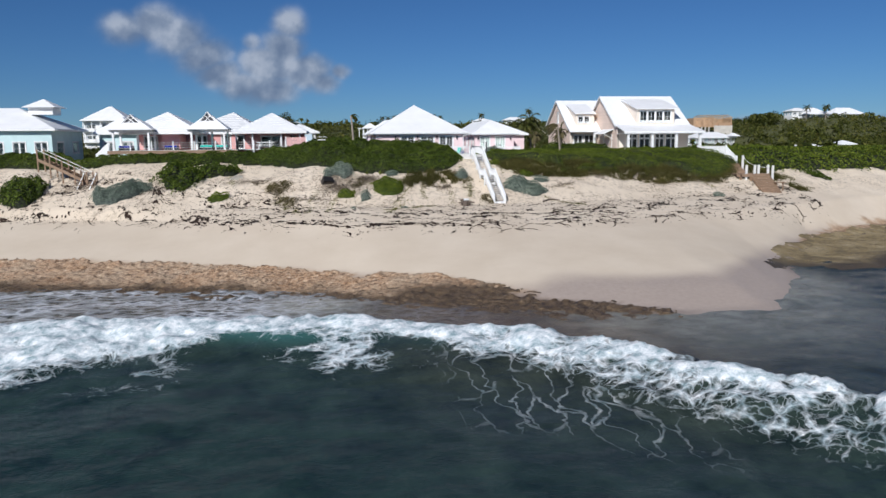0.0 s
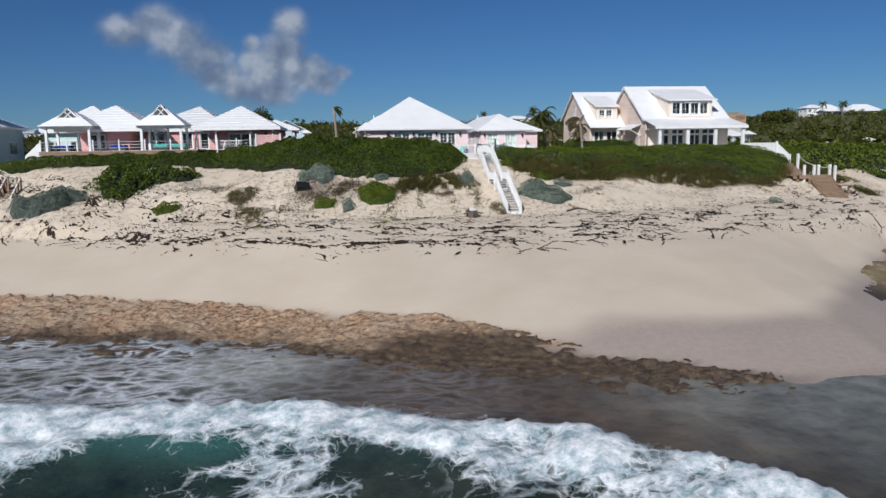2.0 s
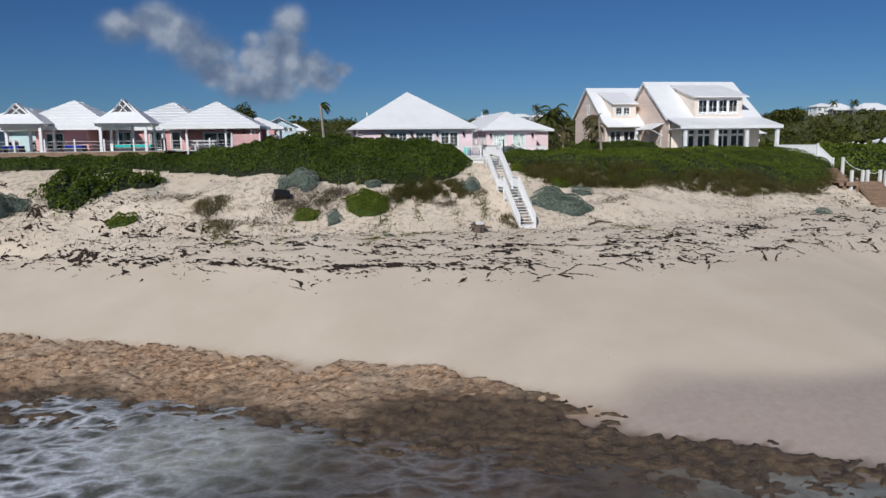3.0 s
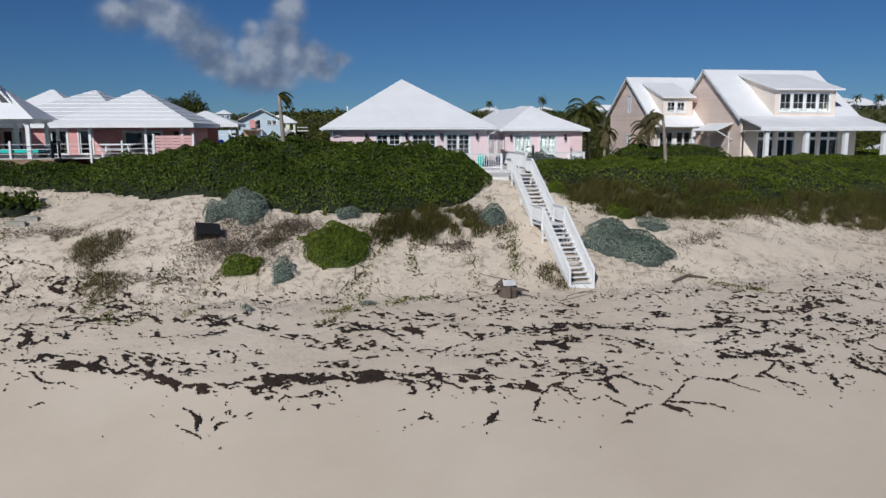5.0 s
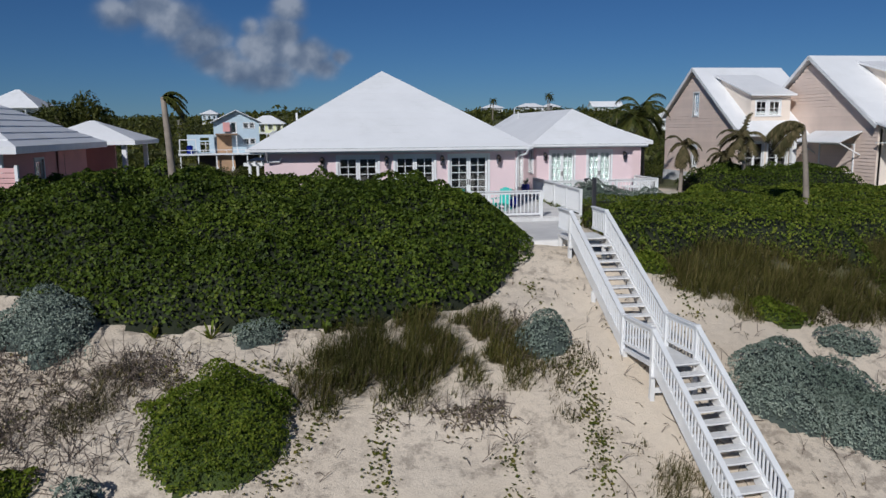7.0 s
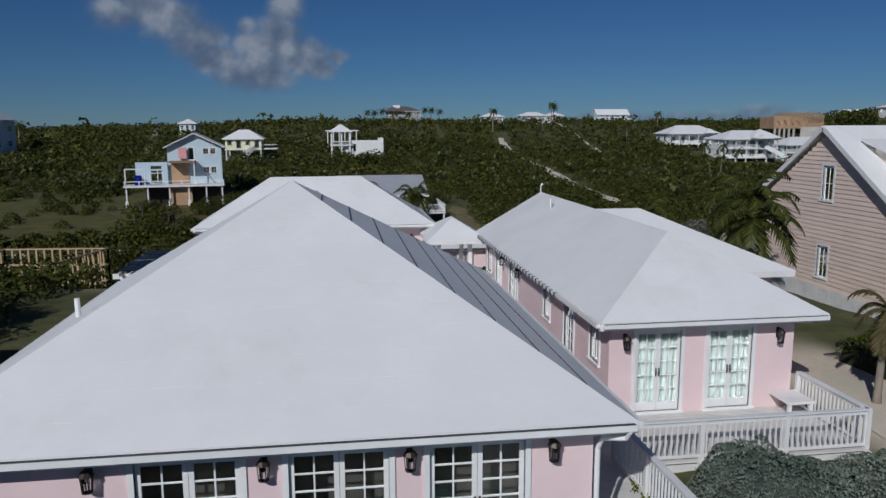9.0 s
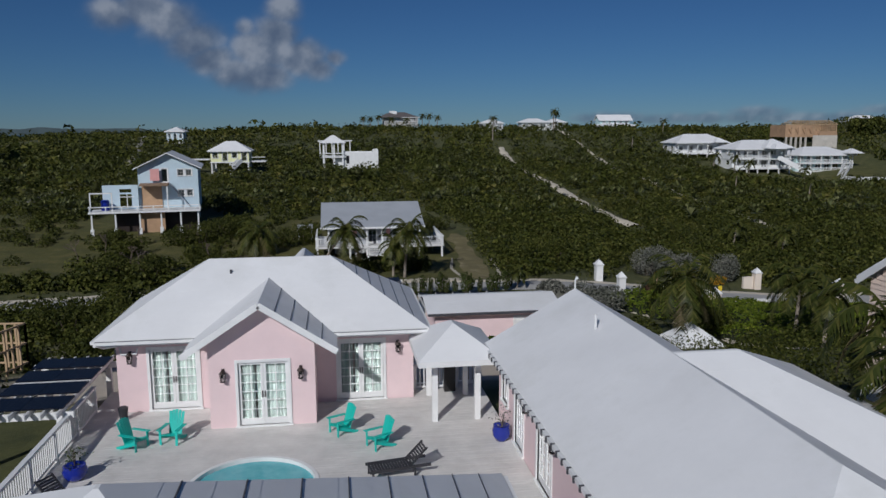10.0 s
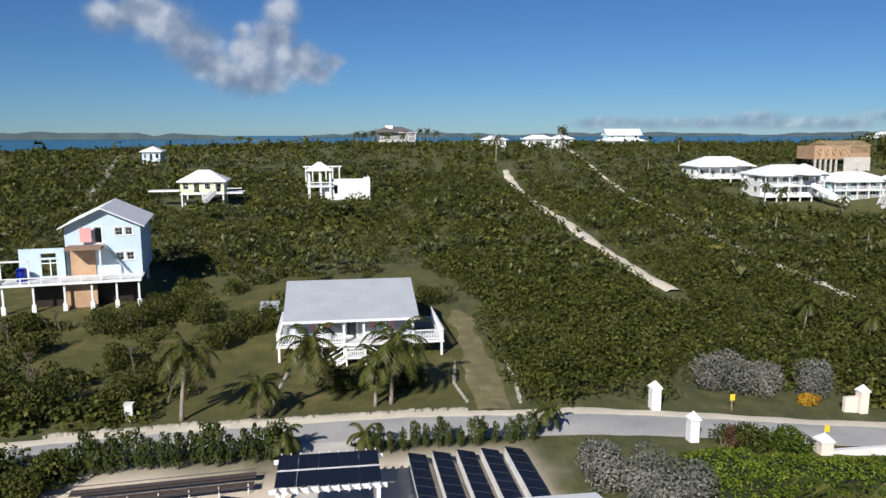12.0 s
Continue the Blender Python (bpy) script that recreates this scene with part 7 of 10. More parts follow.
for y in (84.9, 86.3):
    part("bench_plank", Mesh().box(-7.2, y - 0.12, DF + 0.4, -5.4, y + 0.12, DF + 0.45).box(-7.0, y - 0.03, DF, -6.9, y + 0.03, DF + 0.4).box(-5.7, y - 0.03, DF, -5.6, y + 0.03, DF + 0.4), WHITE, pt)


def villa(label, x0, x1, y0, y1, zg, zf, ze, za, wallm, roofm=WHITE_ROOF, floors=1, ridge=0.3, porch=0.0, over=0.6, stilts=True, bays=4, name="villa", rail=True, group="hill villas", door=True):
    """A hipped-roof house on stilts with glazed bays, a verandah with posts and rails."""
    t = thing(name, ((x0 + x1) / 2, (y0 + y1) / 2, zg), label, "house", group)
    cx, cy = (x0 + x1) / 2, (y0 + y1) / 2
    hx, hy = (x1 - x0) / 2, (y1 - y0) / 2
    rx = max(0.02, hx - hy) if hx > hy else 0.02
    ry = max(0.02, hy - hx) if hy > hx else 0.02
    m = Mesh()
    hip_roof(m, x0 - over, x1 + over, y0 - over - porch, y1 + over, ze, (cx - rx, cx + rx, cy - porch / 2 - ry, cy - porch / 2 + ry, za), 6)
    part("roof", m, roofm, t)
    part("fascia", Mesh().box(x0 - over, y0 - over - porch, ze - 0.22, x1 + over, y0 - over - porch + 0.05, ze - 0.01).box(x1 + over - 0.05, y0 - over - porch + 0.05, ze - 0.22, x1 + over, y1 + over, ze - 0.01)
         .box(x0 - over, y0 - over - porch + 0.05, ze - 0.22, x0 - over + 0.05, y1 + over, ze - 0.01).box(x0 - over + 0.05, y0 - over - porch + 0.05, ze - 0.22, x1 + over - 0.05, y1 + over, ze - 0.18), WHITE, t)
    fh = (ze - zf) / floors
    for f in range(floors):
        za0, zb0 = zf + f * fh, zf + (f + 1) * fh - (0.0 if f == floors - 1 else 0.12)
        m = Mesh()
        w = (x1 - x0) / bays
        ops = [(x0 + w * (k + 0.22), x0 + w * (k + 0.78), za0 + (0.15 if door and k % 2 else 0.8), za0 + min(2.1, fh - 0.35)) for k in range(bays)]
        wall(m, "s", y0, x0, x1, za0, zb0 - 0.1, ops)
        d = (y1 - y0) / 2
        ows = [(y0 + d * (k + 0.3), y0 + d * (k + 0.7), za0 + 0.8, za0 + min(2.1, fh - 0.35)) for k in range(2)]
        wall(m, "w", x0, y0 + 0.2, y1 - 0.2, za0, zb0 - 0.1, ows)
        wall(m, "e", x1, y0 + 0.2, y1 - 0.2, za0, zb0 - 0.1, ows)
        wall(m, "n", y1, x0, x1, za0, zb0 - 0.1)
        part("wall", m, wallm, t)
        for a, b, c, dd in ops:
            glazed(t, "window", "s", y0, a, b, c, dd, 2 if b - a > 1.2 else 1, 1, 2, 0.1, 0.08, None, False, back=False)
        for a, b, c, dd in ows:
            glazed(t, "window", "w", x0, a, b, c, dd, 1, 1, 2, 0.1, 0.08, None, False, back=False)
            glazed(t, "window", "e", x1, a, b, c, dd, 1, 1, 2, 0.1, 0.08, None, False, back=False)
        part("floor_slab", Mesh().box(x0 - 0.1, y0 - porch - 0.15, za0 - 0.25, x1 + 0.1, y1 + 0.1, za0 - 0.01), WHITE, t)
        if porch:
            n = max(3, int((x1 - x0) / 2.6))
            for k in range(n + 1):
                x = x0 + 0.1 + (x1 - x0 - 0.2) * k / n
                part("verandah_post", Mesh().box(x - 0.1, y0 - porch, za0, x + 0.1, y0 - porch + 0.2, zb0 - 0.1), WHITE, t)
            if rail:
                part("verandah_rail", Mesh().box(x0, y0 - porch - 0.05, za0 + 0.85, x1, y0 - porch + 0.05, za0 + 0.95).box(x0, y0 - porch - 0.02, za0 + 0.1, x1, y0 - porch + 0.02, za0 + 0.17), WHITE, t)
                n = int((x1 - x0) / 0.22)
                bl = Mesh()
                for k in range(n):
                    x = x0 + (x1 - x0) * (k + 0.5) / n
                    bl.box(x - 0.03, y0 - porch - 0.02, za0 + 0.17, x + 0.03, y0 - porch + 0.02, za0 + 0.85)
                ob = part("balustrade", bl, WHITE, t)
                ob["kind"] = "stuff"
    if stilts and zf - zg > 0.6:
        n = max(2, int((x1 - x0) / 3))
        for k in range(n + 1):
            for y in (y0 - porch + 0.1, cy, y1 - 0.2):
                x = x0 + 0.2 + (x1 - x0 - 0.4) * k / n
                part("stilt", Mesh().box(x - 0.14, y - 0.14, zg - 1.5, x + 0.14, y + 0.14, zf - 0.25), WHITE_WORN, t)
    else:
        part("base", Mesh().box(x0, y0, zg - 1.5, x1, y1, zf - 0.25), WHITE_WORN, t)
    return t


def roof_on(t, x0, x1, y0, y1, ze, za, name="side_roof", mat=WHITE_ROOF):
    m = Mesh()
    cx, cy = (x0 + x1) / 2, (y0 + y1) / 2
    rx, ry = max(0.02, (x1 - x0 - (y1 - y0)) / 2), max(0.02, (y1 - y0 - (x1 - x0)) / 2)
    hip_roof(m, x0, x1, y0, y1, ze, (cx - rx, cx + rx, cy - ry, cy + ry, za), 5)
    part(name, m, mat, t)


def flight(t, a, b, w, mat=WHITE):
    """A closed-sided outside stair."""
    a, b = Vector(a), Vector(b)
    d = Vector((b.x - a.x, b.y - a.y, 0)).normalized()
    s = Vector((d.y, -d.x, 0)) * w / 2
    for k in (-1, 1):
        part("stair_side", Mesh().beam(a + s * k + Vector((0, 0, 0.35)), b + s * k + Vector((0, 0, 0.35)), 0.1, 0.9), mat, t)
    n = max(4, int(abs(b.z - a.z) / 0.2))
    for k in range(n):
        p = a.lerp(b, (k + 0.5) / n)
        part("stair_tread", Mesh().beam(p - s, p + s, 0.3, 0.06), mat, t)


# west: mint house, white two-storey house
t = villa("pale mint beach house with a white roof and cupola", -43.2, -29.6, 90.0, 100, 5.4, 6.0, 9.55, 12.0, MINT, bays=6, stilts=False, name="mint_house", group="beach villas", door=False)
part("cupola_wall", Mesh().box(-33.0, 93.2, 11.2, -30.4, 95.8, 12.0), WHITE, t)
roof_on(t, -33.5, -29.9, 92.7, 96.3, 12.0, 13.0, "cupola_roof")
villa("white cottage with a shaded side behind the mint house", -27.6, -23.2, 100, 108, 5.4, 6.0, 9.2, 11.2, MINT, stilts=False, bays=2, name="back_cottage", group="beach villas", door=False)
villa("white two-storey house with a pyramid roof", -80, -66, 262, 275, 5, 8.5, 15.5, 20.2, WHITE, floors=2, bays=3, stilts=False, name="tall_house", group="beach villas", porch=1.2)
sp_ = thing("small_pavilion", (-3.1, 97.0, 5.6), "open white-roofed pavilion with square posts", "pavilion", "beach villas")
m = Mesh()
hip_roof(m, -5.4, -0.7, 94.7, 99.4, 9.1, (-3.3, -3.1, 96.9, 97.1, 10.05), 6)
part("roof", m, WHITE_ROOF, sp_)
part("fascia", Mesh().box(-5.4, 94.7, 8.9, -0.7, 94.74, 9.09).box(-0.74, 94.74, 8.9, -0.7, 99.4, 9.09).box(-5.4, 94.74, 8.9, -0.74, 99.4, 8.93), WHITE, sp_)
for x in (-5.0, -3.2, -1.3):
    for y in (95.1, 99.0):
        part("post", Mesh().box(x - 0.1, y - 0.1, 5.4, x + 0.1, y + 0.1, 8.9), WHITE, sp_)
part("back_wall", Mesh().box(-5.3, 98.2, 5.4, -2.6, 98.4, 8.9), PINK_DEEP, sp_)
part("floor", Mesh().box(-5.4, 94.7, 5.4, -0.8, 99.4, 6.0), WHITE_WORN, sp_)

# grey-roofed house on stilts
g = thing("grey_stilt_house", (17, 170, 1.8), "grey-walled stilt house with a pale grey gable roof", "house", "hill villas")
m = Mesh()
gable_roof(m, "x", 11.6, 22.5, 164.6, 177.8, 5.5, 5.5, 171.2, 7.5, 8, 0.12)
part("roof", m, GREY_ROOF, g, "pale grey metal roof")
part("fascia", Mesh().box(11.55, 164.53, 5.3, 22.55, 164.6, 5.5), WHITE, g)
m = Mesh()
opsG = [(14.2, 14.9, 4.25, 5.05), (16.6, 17.5, 3.55, 5.15), (19.2, 20.2, 4.25, 5.05)]
wall(m, "s", 166.6, 12.3, 21.8, 3.4, 5.9, opsG)
wall(m, "w", 12.3, 166.8, 177, 3.4, 5.6)
wall(m, "e", 21.8, 166.8, 177, 3.4, 5.6, [(169, 171, 4.2, 5.1)])
wall(m, "n", 177.2, 12.3, 21.8, 3.4, 5.6)
part("wall", m, GREY_WALL, g)
for a, b, c, d in opsG:
    glazed(g, "window", "s", 166.6, a, b, c, d, 1, 2, 2, 0.09, 0.07, None, False, back=False)
for x in (13.7, 14.95, 19.0 - 0.45, 20.25):
    part("shutter", Mesh().box(x, 166.52, 4.2, x + 0.42, 166.57, 5.1), PINK_DEEP, g, "faded salmon shutter")
part("deck_floor", Mesh().box(11.0, 164.9, 3.22, 24.6, 173, 3.42), WHITE_WORN, g)
for x in (11.2, 12.4, 14.6, 16.4, 18.0, 19.8, 22.0, 24.4):
    part("deck_post", Mesh().box(x - 0.09, 164.95, 1.0, x + 0.09, 165.13, 5.3 if 12 < x < 22.3 else 4.4), WHITE, g)
for x in (24.3, 23.0):
    part("deck_post", Mesh().box(x - 0.09, 172.6, 1.0, x + 0.09, 172.78, 3.3), WHITE, g)
for (xa, ya), (xb, yb) in (((11.0, 164.95), (16.5, 164.95)), ((18.0, 164.95), (24.55, 164.95)), ((24.55, 164.95), (24.55, 173)), ((11.05, 164.95), (11.05, 173))):
    part("deck_rail", Mesh().beam((xa, ya, 4.28), (xb, yb, 4.28), 0.14, 0.07), WHITE, g)
    part("deck_rail", Mesh().beam((xa, ya, 3.55), (xb, yb, 3.55), 0.06, 0.07), WHITE, g)
    n = int(math.hypot(xb - xa, yb - ya) / 0.22)
    repeat("baluster", Mesh().box(-0.025, -0.025, 0, 0.025, 0.025, 0.72).data("baluster", WHITE), g, [(xa + (xb - xa) * (k + 0.5) / n, ya + (yb - ya) * (k + 0.5) / n, 3.56) for k in range(n)])
part("landing", Mesh().box(16.5, 163.3, 2.6, 18.1, 164.9, 2.72), WHITE, g, "white stair landing")
for x in (16.55, 18.05):
    part("landing_post", Mesh().box(x - 0.06, 163.3, 1.2, x + 0.06, 163.42, 3.55), WHITE, g)
part("landing_rail", Mesh().box(16.5, 163.3, 3.45, 18.1, 163.4, 3.53), WHITE, g)
for k in range(8):
    part("baluster", Mesh().box(16.72 + 0.17 * k, 163.33, 2.72, 16.77 + 0.17 * k, 163.37, 3.45), WHITE, g)
for k in range(3):
    part("stair_tread", Mesh().box(16.7, 164.4 + 0.2 * k, 2.85 + 0.18 * k, 17.9, 164.62 + 0.2 * k, 2.9 + 0.18 * k), WHITE_WORN, g)
for sgn, xe in ((-1, 16.5), (1, 18.1)):
    for k in range(4):
        part("stair_tread", Mesh().box(xe + sgn * (0.05 + 0.3 * k) - 0.14, 163.5, 2.45 - 0.19 * k, xe + sgn * (0.05 + 0.3 * k) + 0.14, 164.7, 2.5 - 0.19 * k), WHITE_WORN, g)
    for y in (163.45, 164.75):
        part("stair_rail", Mesh().beam((xe, y, 3.4), (xe + sgn * 1.4, y, 2.55), 0.06, 0.08), WHITE, g)
        part("stringer", Mesh().beam((xe, y, 2.5), (xe + sgn * 1.4, y, 1.65), 0.05, 0.2), WHITE, g)
part("hot_tub", Mesh().box(22.4, 168, 3.42, 24.2, 171, 3.7), DARK, g, "dark covered tub on the deck")
part("under_wall", Mesh().box(13, 168, 1.0, 21, 168.2, 3.3), GREY_WALL, g)

# blue house on stilts
b = thing("blue_stilt_house", (-8.4, 190, 3), "light blue two-storey house with a white gable roof", "house", "hill villas")
m = Mesh()
gable_roof(m, "y", 186.2, 198.2, -12.6, -4.3, 10.75, 10.75, -8.45, 12.75, 7, 0.12)
part("roof", m, WHITE_ROOF, b, "white gable roof")
m = Mesh()
opsB = [(-7.3, -6.5, 9.75, 10.6), (-6.3, -5.55, 9.75, 10.6), (-7.35, -6.5, 7.1, 8.0), (-6.3, -5.5, 7.1, 8.0)]
wall(m, "s", 187.0, -12.1, -4.8, 5.3, 10.7, opsB + [(-9.3, -8.5, 8.95, 10.7)])
m.hexa([(-12.1, 187.0, 10.7), (-4.8, 187.0, 10.7), (-4.8, 187.2, 10.7), (-12.1, 187.2, 10.7), (-8.5, 187.0, 12.6), (-8.4, 187.0, 12.6), (-8.4, 187.2, 12.6), (-8.5, 187.2, 12.6)])
wall(m, "w", -12.1, 187.2, 197.5, 5.3, 10.7)
wall(m, "e", -4.8, 187.2, 197.5, 5.3, 10.7, [(190, 190.9, 9.2, 10.2), (193, 194, 9.2, 10.2), (190, 191, 6.8, 7.8)])
wall(m, "n", 197.7, -12.1, -4.8, 5.3, 10.7)
part("wall", m, BLUE_WALL, b)
for a, c, d, e in opsB:
    glazed(b, "window", "s", 187.0, a, c, d, e, 1, 2, 2, 0.09, 0.07, None, False, back=False)
glazed(b, "glazed_door", "s", 187.0, -9.3, -8.5, 8.95, 10.7, 1, 1, 1, 0.1, 0.1, None, False, back=False)
for y, z in ((190, 9.2), (193, 9.2), (190, 6.8)):
    glazed(b, "window", "e", -4.8, y, y + 0.95, z, z + 1.0, 1, 2, 2, 0.09, 0.07, None, False, back=False)
part("deck_floor", Mesh().box(-17.6, 183.2, 5.5, -4.6, 187.0, 5.7), WHITE_WORN, b)
for x in (-17.3, -14.6, -11.8, -9.3, -7.0, -4.9):
    part("stilt", Mesh().box(x - 0.09, 183.4, 1.8, x + 0.09, 183.6, 5.5).box(x - 0.2, 183.3, 1.8, x + 0.2, 183.7, 3.6), WHITE, b)
for x in (-11.5, -8.5, -5.2):
    part("stilt", Mesh().box(x - 0.15, 196, 2.0, x + 0.15, 196.3, 5.3), WHITE_WORN, b)
part("deck_rail", Mesh().box(-17.6, 183.2, 6.25, -4.6, 183.28, 6.36), WHITE, b)
part("deck_rim", Mesh().box(-17.6, 183.12, 5.5, -4.6, 183.19, 5.74), WHITE, b)
for k in range(8):
    part("rail_post", Mesh().box(-17.5 + 1.82 * k, 183.2, 5.7, -17.38 + 1.82 * k, 183.32, 6.25), WHITE, b)
m = Mesh()
wall(m, "s", 186.3, -16.3, -12.1, 5.7, 8.75, [(-14.3, -12.9, 5.9, 7.6), (-14.3, -12.9, 7.8, 8.25)])
part("half_wall", m, BLUE_WALL, b)
part("frame", Mesh().box(-14.3, 186.25, 7.2, -12.6, 186.33, 7.3).box(-13.5, 186.25, 5.5, -13.4, 186.33, 7.6).box(-17.4, 183.4, 5.7, -17.25, 183.55, 8.0).box(-17.4, 183.4, 7.9, -14.9, 183.55, 8.05).box(-14.95, 183.4, 5.7, -14.8, 183.55, 8.05), WHITE, b)
part("balcony", Mesh().box(-11.8, 184.6, 8.65, -8.4, 187.0, 8.9), TIMBER, b)
part("balcony_post", Mesh().box(-8.6, 184.7, 5.7, -8.45, 184.85, 8.65), WHITE, b)
part("plywood_panel", Mesh().box(-11.7, 186.85, 5.72, -9.3, 186.95, 8.6), PLYWOOD, b, "unpainted plywood panel")
part("plywood_base", Mesh().box(-11.8, 184.2, 1.8, -8.9, 184.3, 5.4), PLYWOOD, b, "plywood store under the deck")
part("stair_board", Mesh().beam((-8.4, 186.5, 9.0), (-6.0, 186.5, 5.8), 0.5, 0.1), GREY_WALL, b)
# a dark panel behind the stilts paints in the shade under the floor
part("underfloor_shade_panel", Mesh().box(-15.0, 185.4, 1.5, -5.2, 185.6, 5.45), BRONZE, b, "dark panel standing in for the shade under the house")
part("hanging_cloth", Mesh().box(-10.6, 186.6, 9.2, -9.5, 186.66, 10.7), PINK_DEEP, b, "faded pink cloth over the balcony")
part("water_tank", Mesh().lathe([(0.5, 0), (0.5, 1.2), (0.3, 1.35)], 14, (-15.9, 185.3, 5.7)), BLUE_POT, b, "blue water tank")
b.rotation_euler = (0, 0, radians(8))

# white block house, yellow cottage
w = thing("white_block_house", (17.5, 268, 6), "flat-roofed white block house with a small tower", "house", "hill villas")
m = Mesh()
wall(m, "s", 264.0, 15.4, 23.5, 5, 10.2, [(16.0, 16.7, 7.6, 9.4)])
m.box(15.4, 264.2, 5, 15.6, 272, 10.6).box(23.3, 264.2, 5, 23.5, 272, 10.9).box(15.6, 271.8, 5, 23.3, 272, 10.2).box(15.6, 264.2, 9.6, 23.3, 271.8, 9.8).box(22.2, 264.3, 10.2, 23.5, 266, 10.9)
part("wall", m, WHITE, w)
for x in (10.8, 13.2, 15.2):
    for y in (263.6, 267.4):
        part("tower_post", Mesh().box(x - 0.2, y - 0.2, 5, x + 0.2, y + 0.2, 12.4), WHITE, w)
part("tower_floor", Mesh().box(10.4, 263.2, 9.0, 15.6, 267.8, 9.3), WHITE, w)
part("tower_rail", Mesh().box(10.4, 263.2, 9.9, 15.6, 263.3, 10.1).box(10.4, 263.2, 9.5, 15.6, 263.26, 9.55), WHITE, w)
roof_on(w, 10.0, 16.0, 262.8, 268.2, 12.4, 14.2, "tower_roof")
part("tower_wall", Mesh().box(13.0, 264.6, 5, 15.4, 267.4, 9.0), WHITE, w)
ar = thing("white_arbour", (14, 276, 7), "white post and beam arbour on the hillside", "pergola")
for k in range(6):
    part("post", Mesh().box(9.6 + 1.5 * k, 278, 6, 9.85 + 1.5 * k, 278.25, 12.6), WHITE, ar)
part("beam", Mesh().box(9.2, 277.9, 12.5, 17.8, 278.3, 12.8), WHITE, ar)
t = villa("pale yellow cottage with a white hipped roof", -13.6, -5.4, 256.5, 262.5, 6.5, 8.6, 11.0, 13.05, YELLOW_WALL, bays=4, name="yellow_cottage")
part("side_deck", Mesh().box(-4.8, 255.8, 8.5, -1.8, 261, 8.75).box(-4.8, 255.8, 9.5, -1.8, 255.9, 9.65).box(-19.5, 256, 9.0, -13.8, 259, 9.25), WHITE, t)
flight(t, (-9.0, 254.5, 6.9), (-7.2, 256.0, 8.6), 1.2)

# the three stilt villas on the eastern slope
T1 = villa("white two-storey villa with a white hipped roof", 110.3, 125.5, 291, 299, 6.0, 8.3, 11.4, 13.8, WHITE, bays=5, porch=1.8, name="hill_villa")
roof_on(T1, 120.5, 125.0, 287.4, 292.5, 11.45, 12.8)
T2 = villa("white two-storey villa with broad verandahs", 118, 133.6, 273, 282, 2.8, 4.9, 10.0, 12.3, WHITE, floors=2, bays=6, porch=2.0, name="hill_villa")
roof_on(T2, 125.0, 134.0, 269.5, 278, 10.2, 12.6)
roof_on(T2, 126.5, 130.2, 267.6, 272.5, 10.1, 11.4)
flight(T2, (134.0, 263, 3.5), (129.0, 269.2, 7.5), 1.6)
T3 = villa("white and mint villa with a white hipped roof", 136.4, 152, 273, 282, 1.8, 4.0, 8.3, 10.4, MINT, floors=2, bays=6, porch=1.8, name="hill_villa")
roof_on(T3, 149, 153.5, 268.8, 274, 8.7, 10.0)
flight(T3, (143, 264, 1.8), (149, 269.0, 5.8), 1.6)
dk2 = thing("pool_terrace", (150, 258, 2), "low white terrace with a closed parapet", "terrace")
part("slab", Mesh().box(142, 255, -1, 158, 262, 2.6), WHITE_WORN, dk2)
part("parapet", Mesh().box(142, 254.8, 2.6, 158, 255, 3.4).box(141.8, 254.8, 2.6, 142, 262, 3.4), WHITE, dk2)

# houses on the ridge
t = villa("large hill house with brown hipped roofs", 34, 48, 400, 410, 14, 16.8, 20.3, 22.4, CREAM_PLAIN, SLATE, floors=2, bays=4, porch=2.2, name="ridge_house")
roof_on(t, 31.5, 41, 396, 405, 20.2, 22.2, "side_roof", SLATE)
part("roof_deck", Mesh().box(36.5, 401.5, 21.2, 39.5, 404, 22.9), WHITE, t)
t = villa("white ridge house with a mint gable over a wide porch", 129, 146.5, 408, 418, 12, 13.4, 16.6, 18.2, WHITE, bays=6, porch=2.0, name="ridge_house")
m = Mesh()
wall(m, "s", 410.5, 131, 145, 16.6, 19.0, [(132.5 + 2.6 * k, 133.7 + 2.6 * k, 17.6, 18.7) for k in range(5)])
m.box(131, 410.7, 16.6, 131.2, 416, 19.0).box(144.8, 410.7, 16.6, 145, 416, 19.0).box(131.2, 415.8, 16.6, 144.8, 416, 19.0)
m.hexa([(131, 410.5, 19.0), (131.2, 410.5, 19.0), (131.2, 416, 19.0), (131, 416, 19.0), (131, 413.2, 21.2), (131.2, 413.2, 21.2), (131.2, 413.3, 21.2), (131, 413.3, 21.2)])
part("upper_wall", m, MINT, t, "mint upper storey")
for k in range(5):
    glazed(t, "window", "s", 410.5, 132.5 + 2.6 * k, 133.7 + 2.6 * k, 17.6, 18.7, 1, 1, 2, 0.1, 0.08, None, False, back=False)
m = Mesh()
gable_roof(m, "x", 130.2, 146.2, 409.6, 416.9, 18.9, 18.9, 413.25, 21.5, 6, 0.12)
part("upper_roof", m, WHITE_ROOF, t, "white gable roof")
c = thing("house_under_construction", (154, 300, 10), "unfinished two-storey house of plywood and block", "house")
part("block_base", Mesh().box(156.5, 295.7, 5, 164.5, 295.97, 13.2), CONCRETE, c)
for x in range(5):
    part("base_post", Mesh().box(147.8 + x * 1.6, 296.0, 5, 148.25 + x * 1.6, 296.5, 12.7), CONCRETE, c)
m = Mesh()
wall(m, "s", 296, 147.5, 156.5, 12.7, 16.3, [(148.4 + 2.2 * k, 149.6 + 2.2 * k, 13.6, 15.4) for k in range(4)])
wall(m, "s", 296, 156.5, 164.5, 12.7, 14.4, [(157.4, 158.6, 12.9, 14.2)])
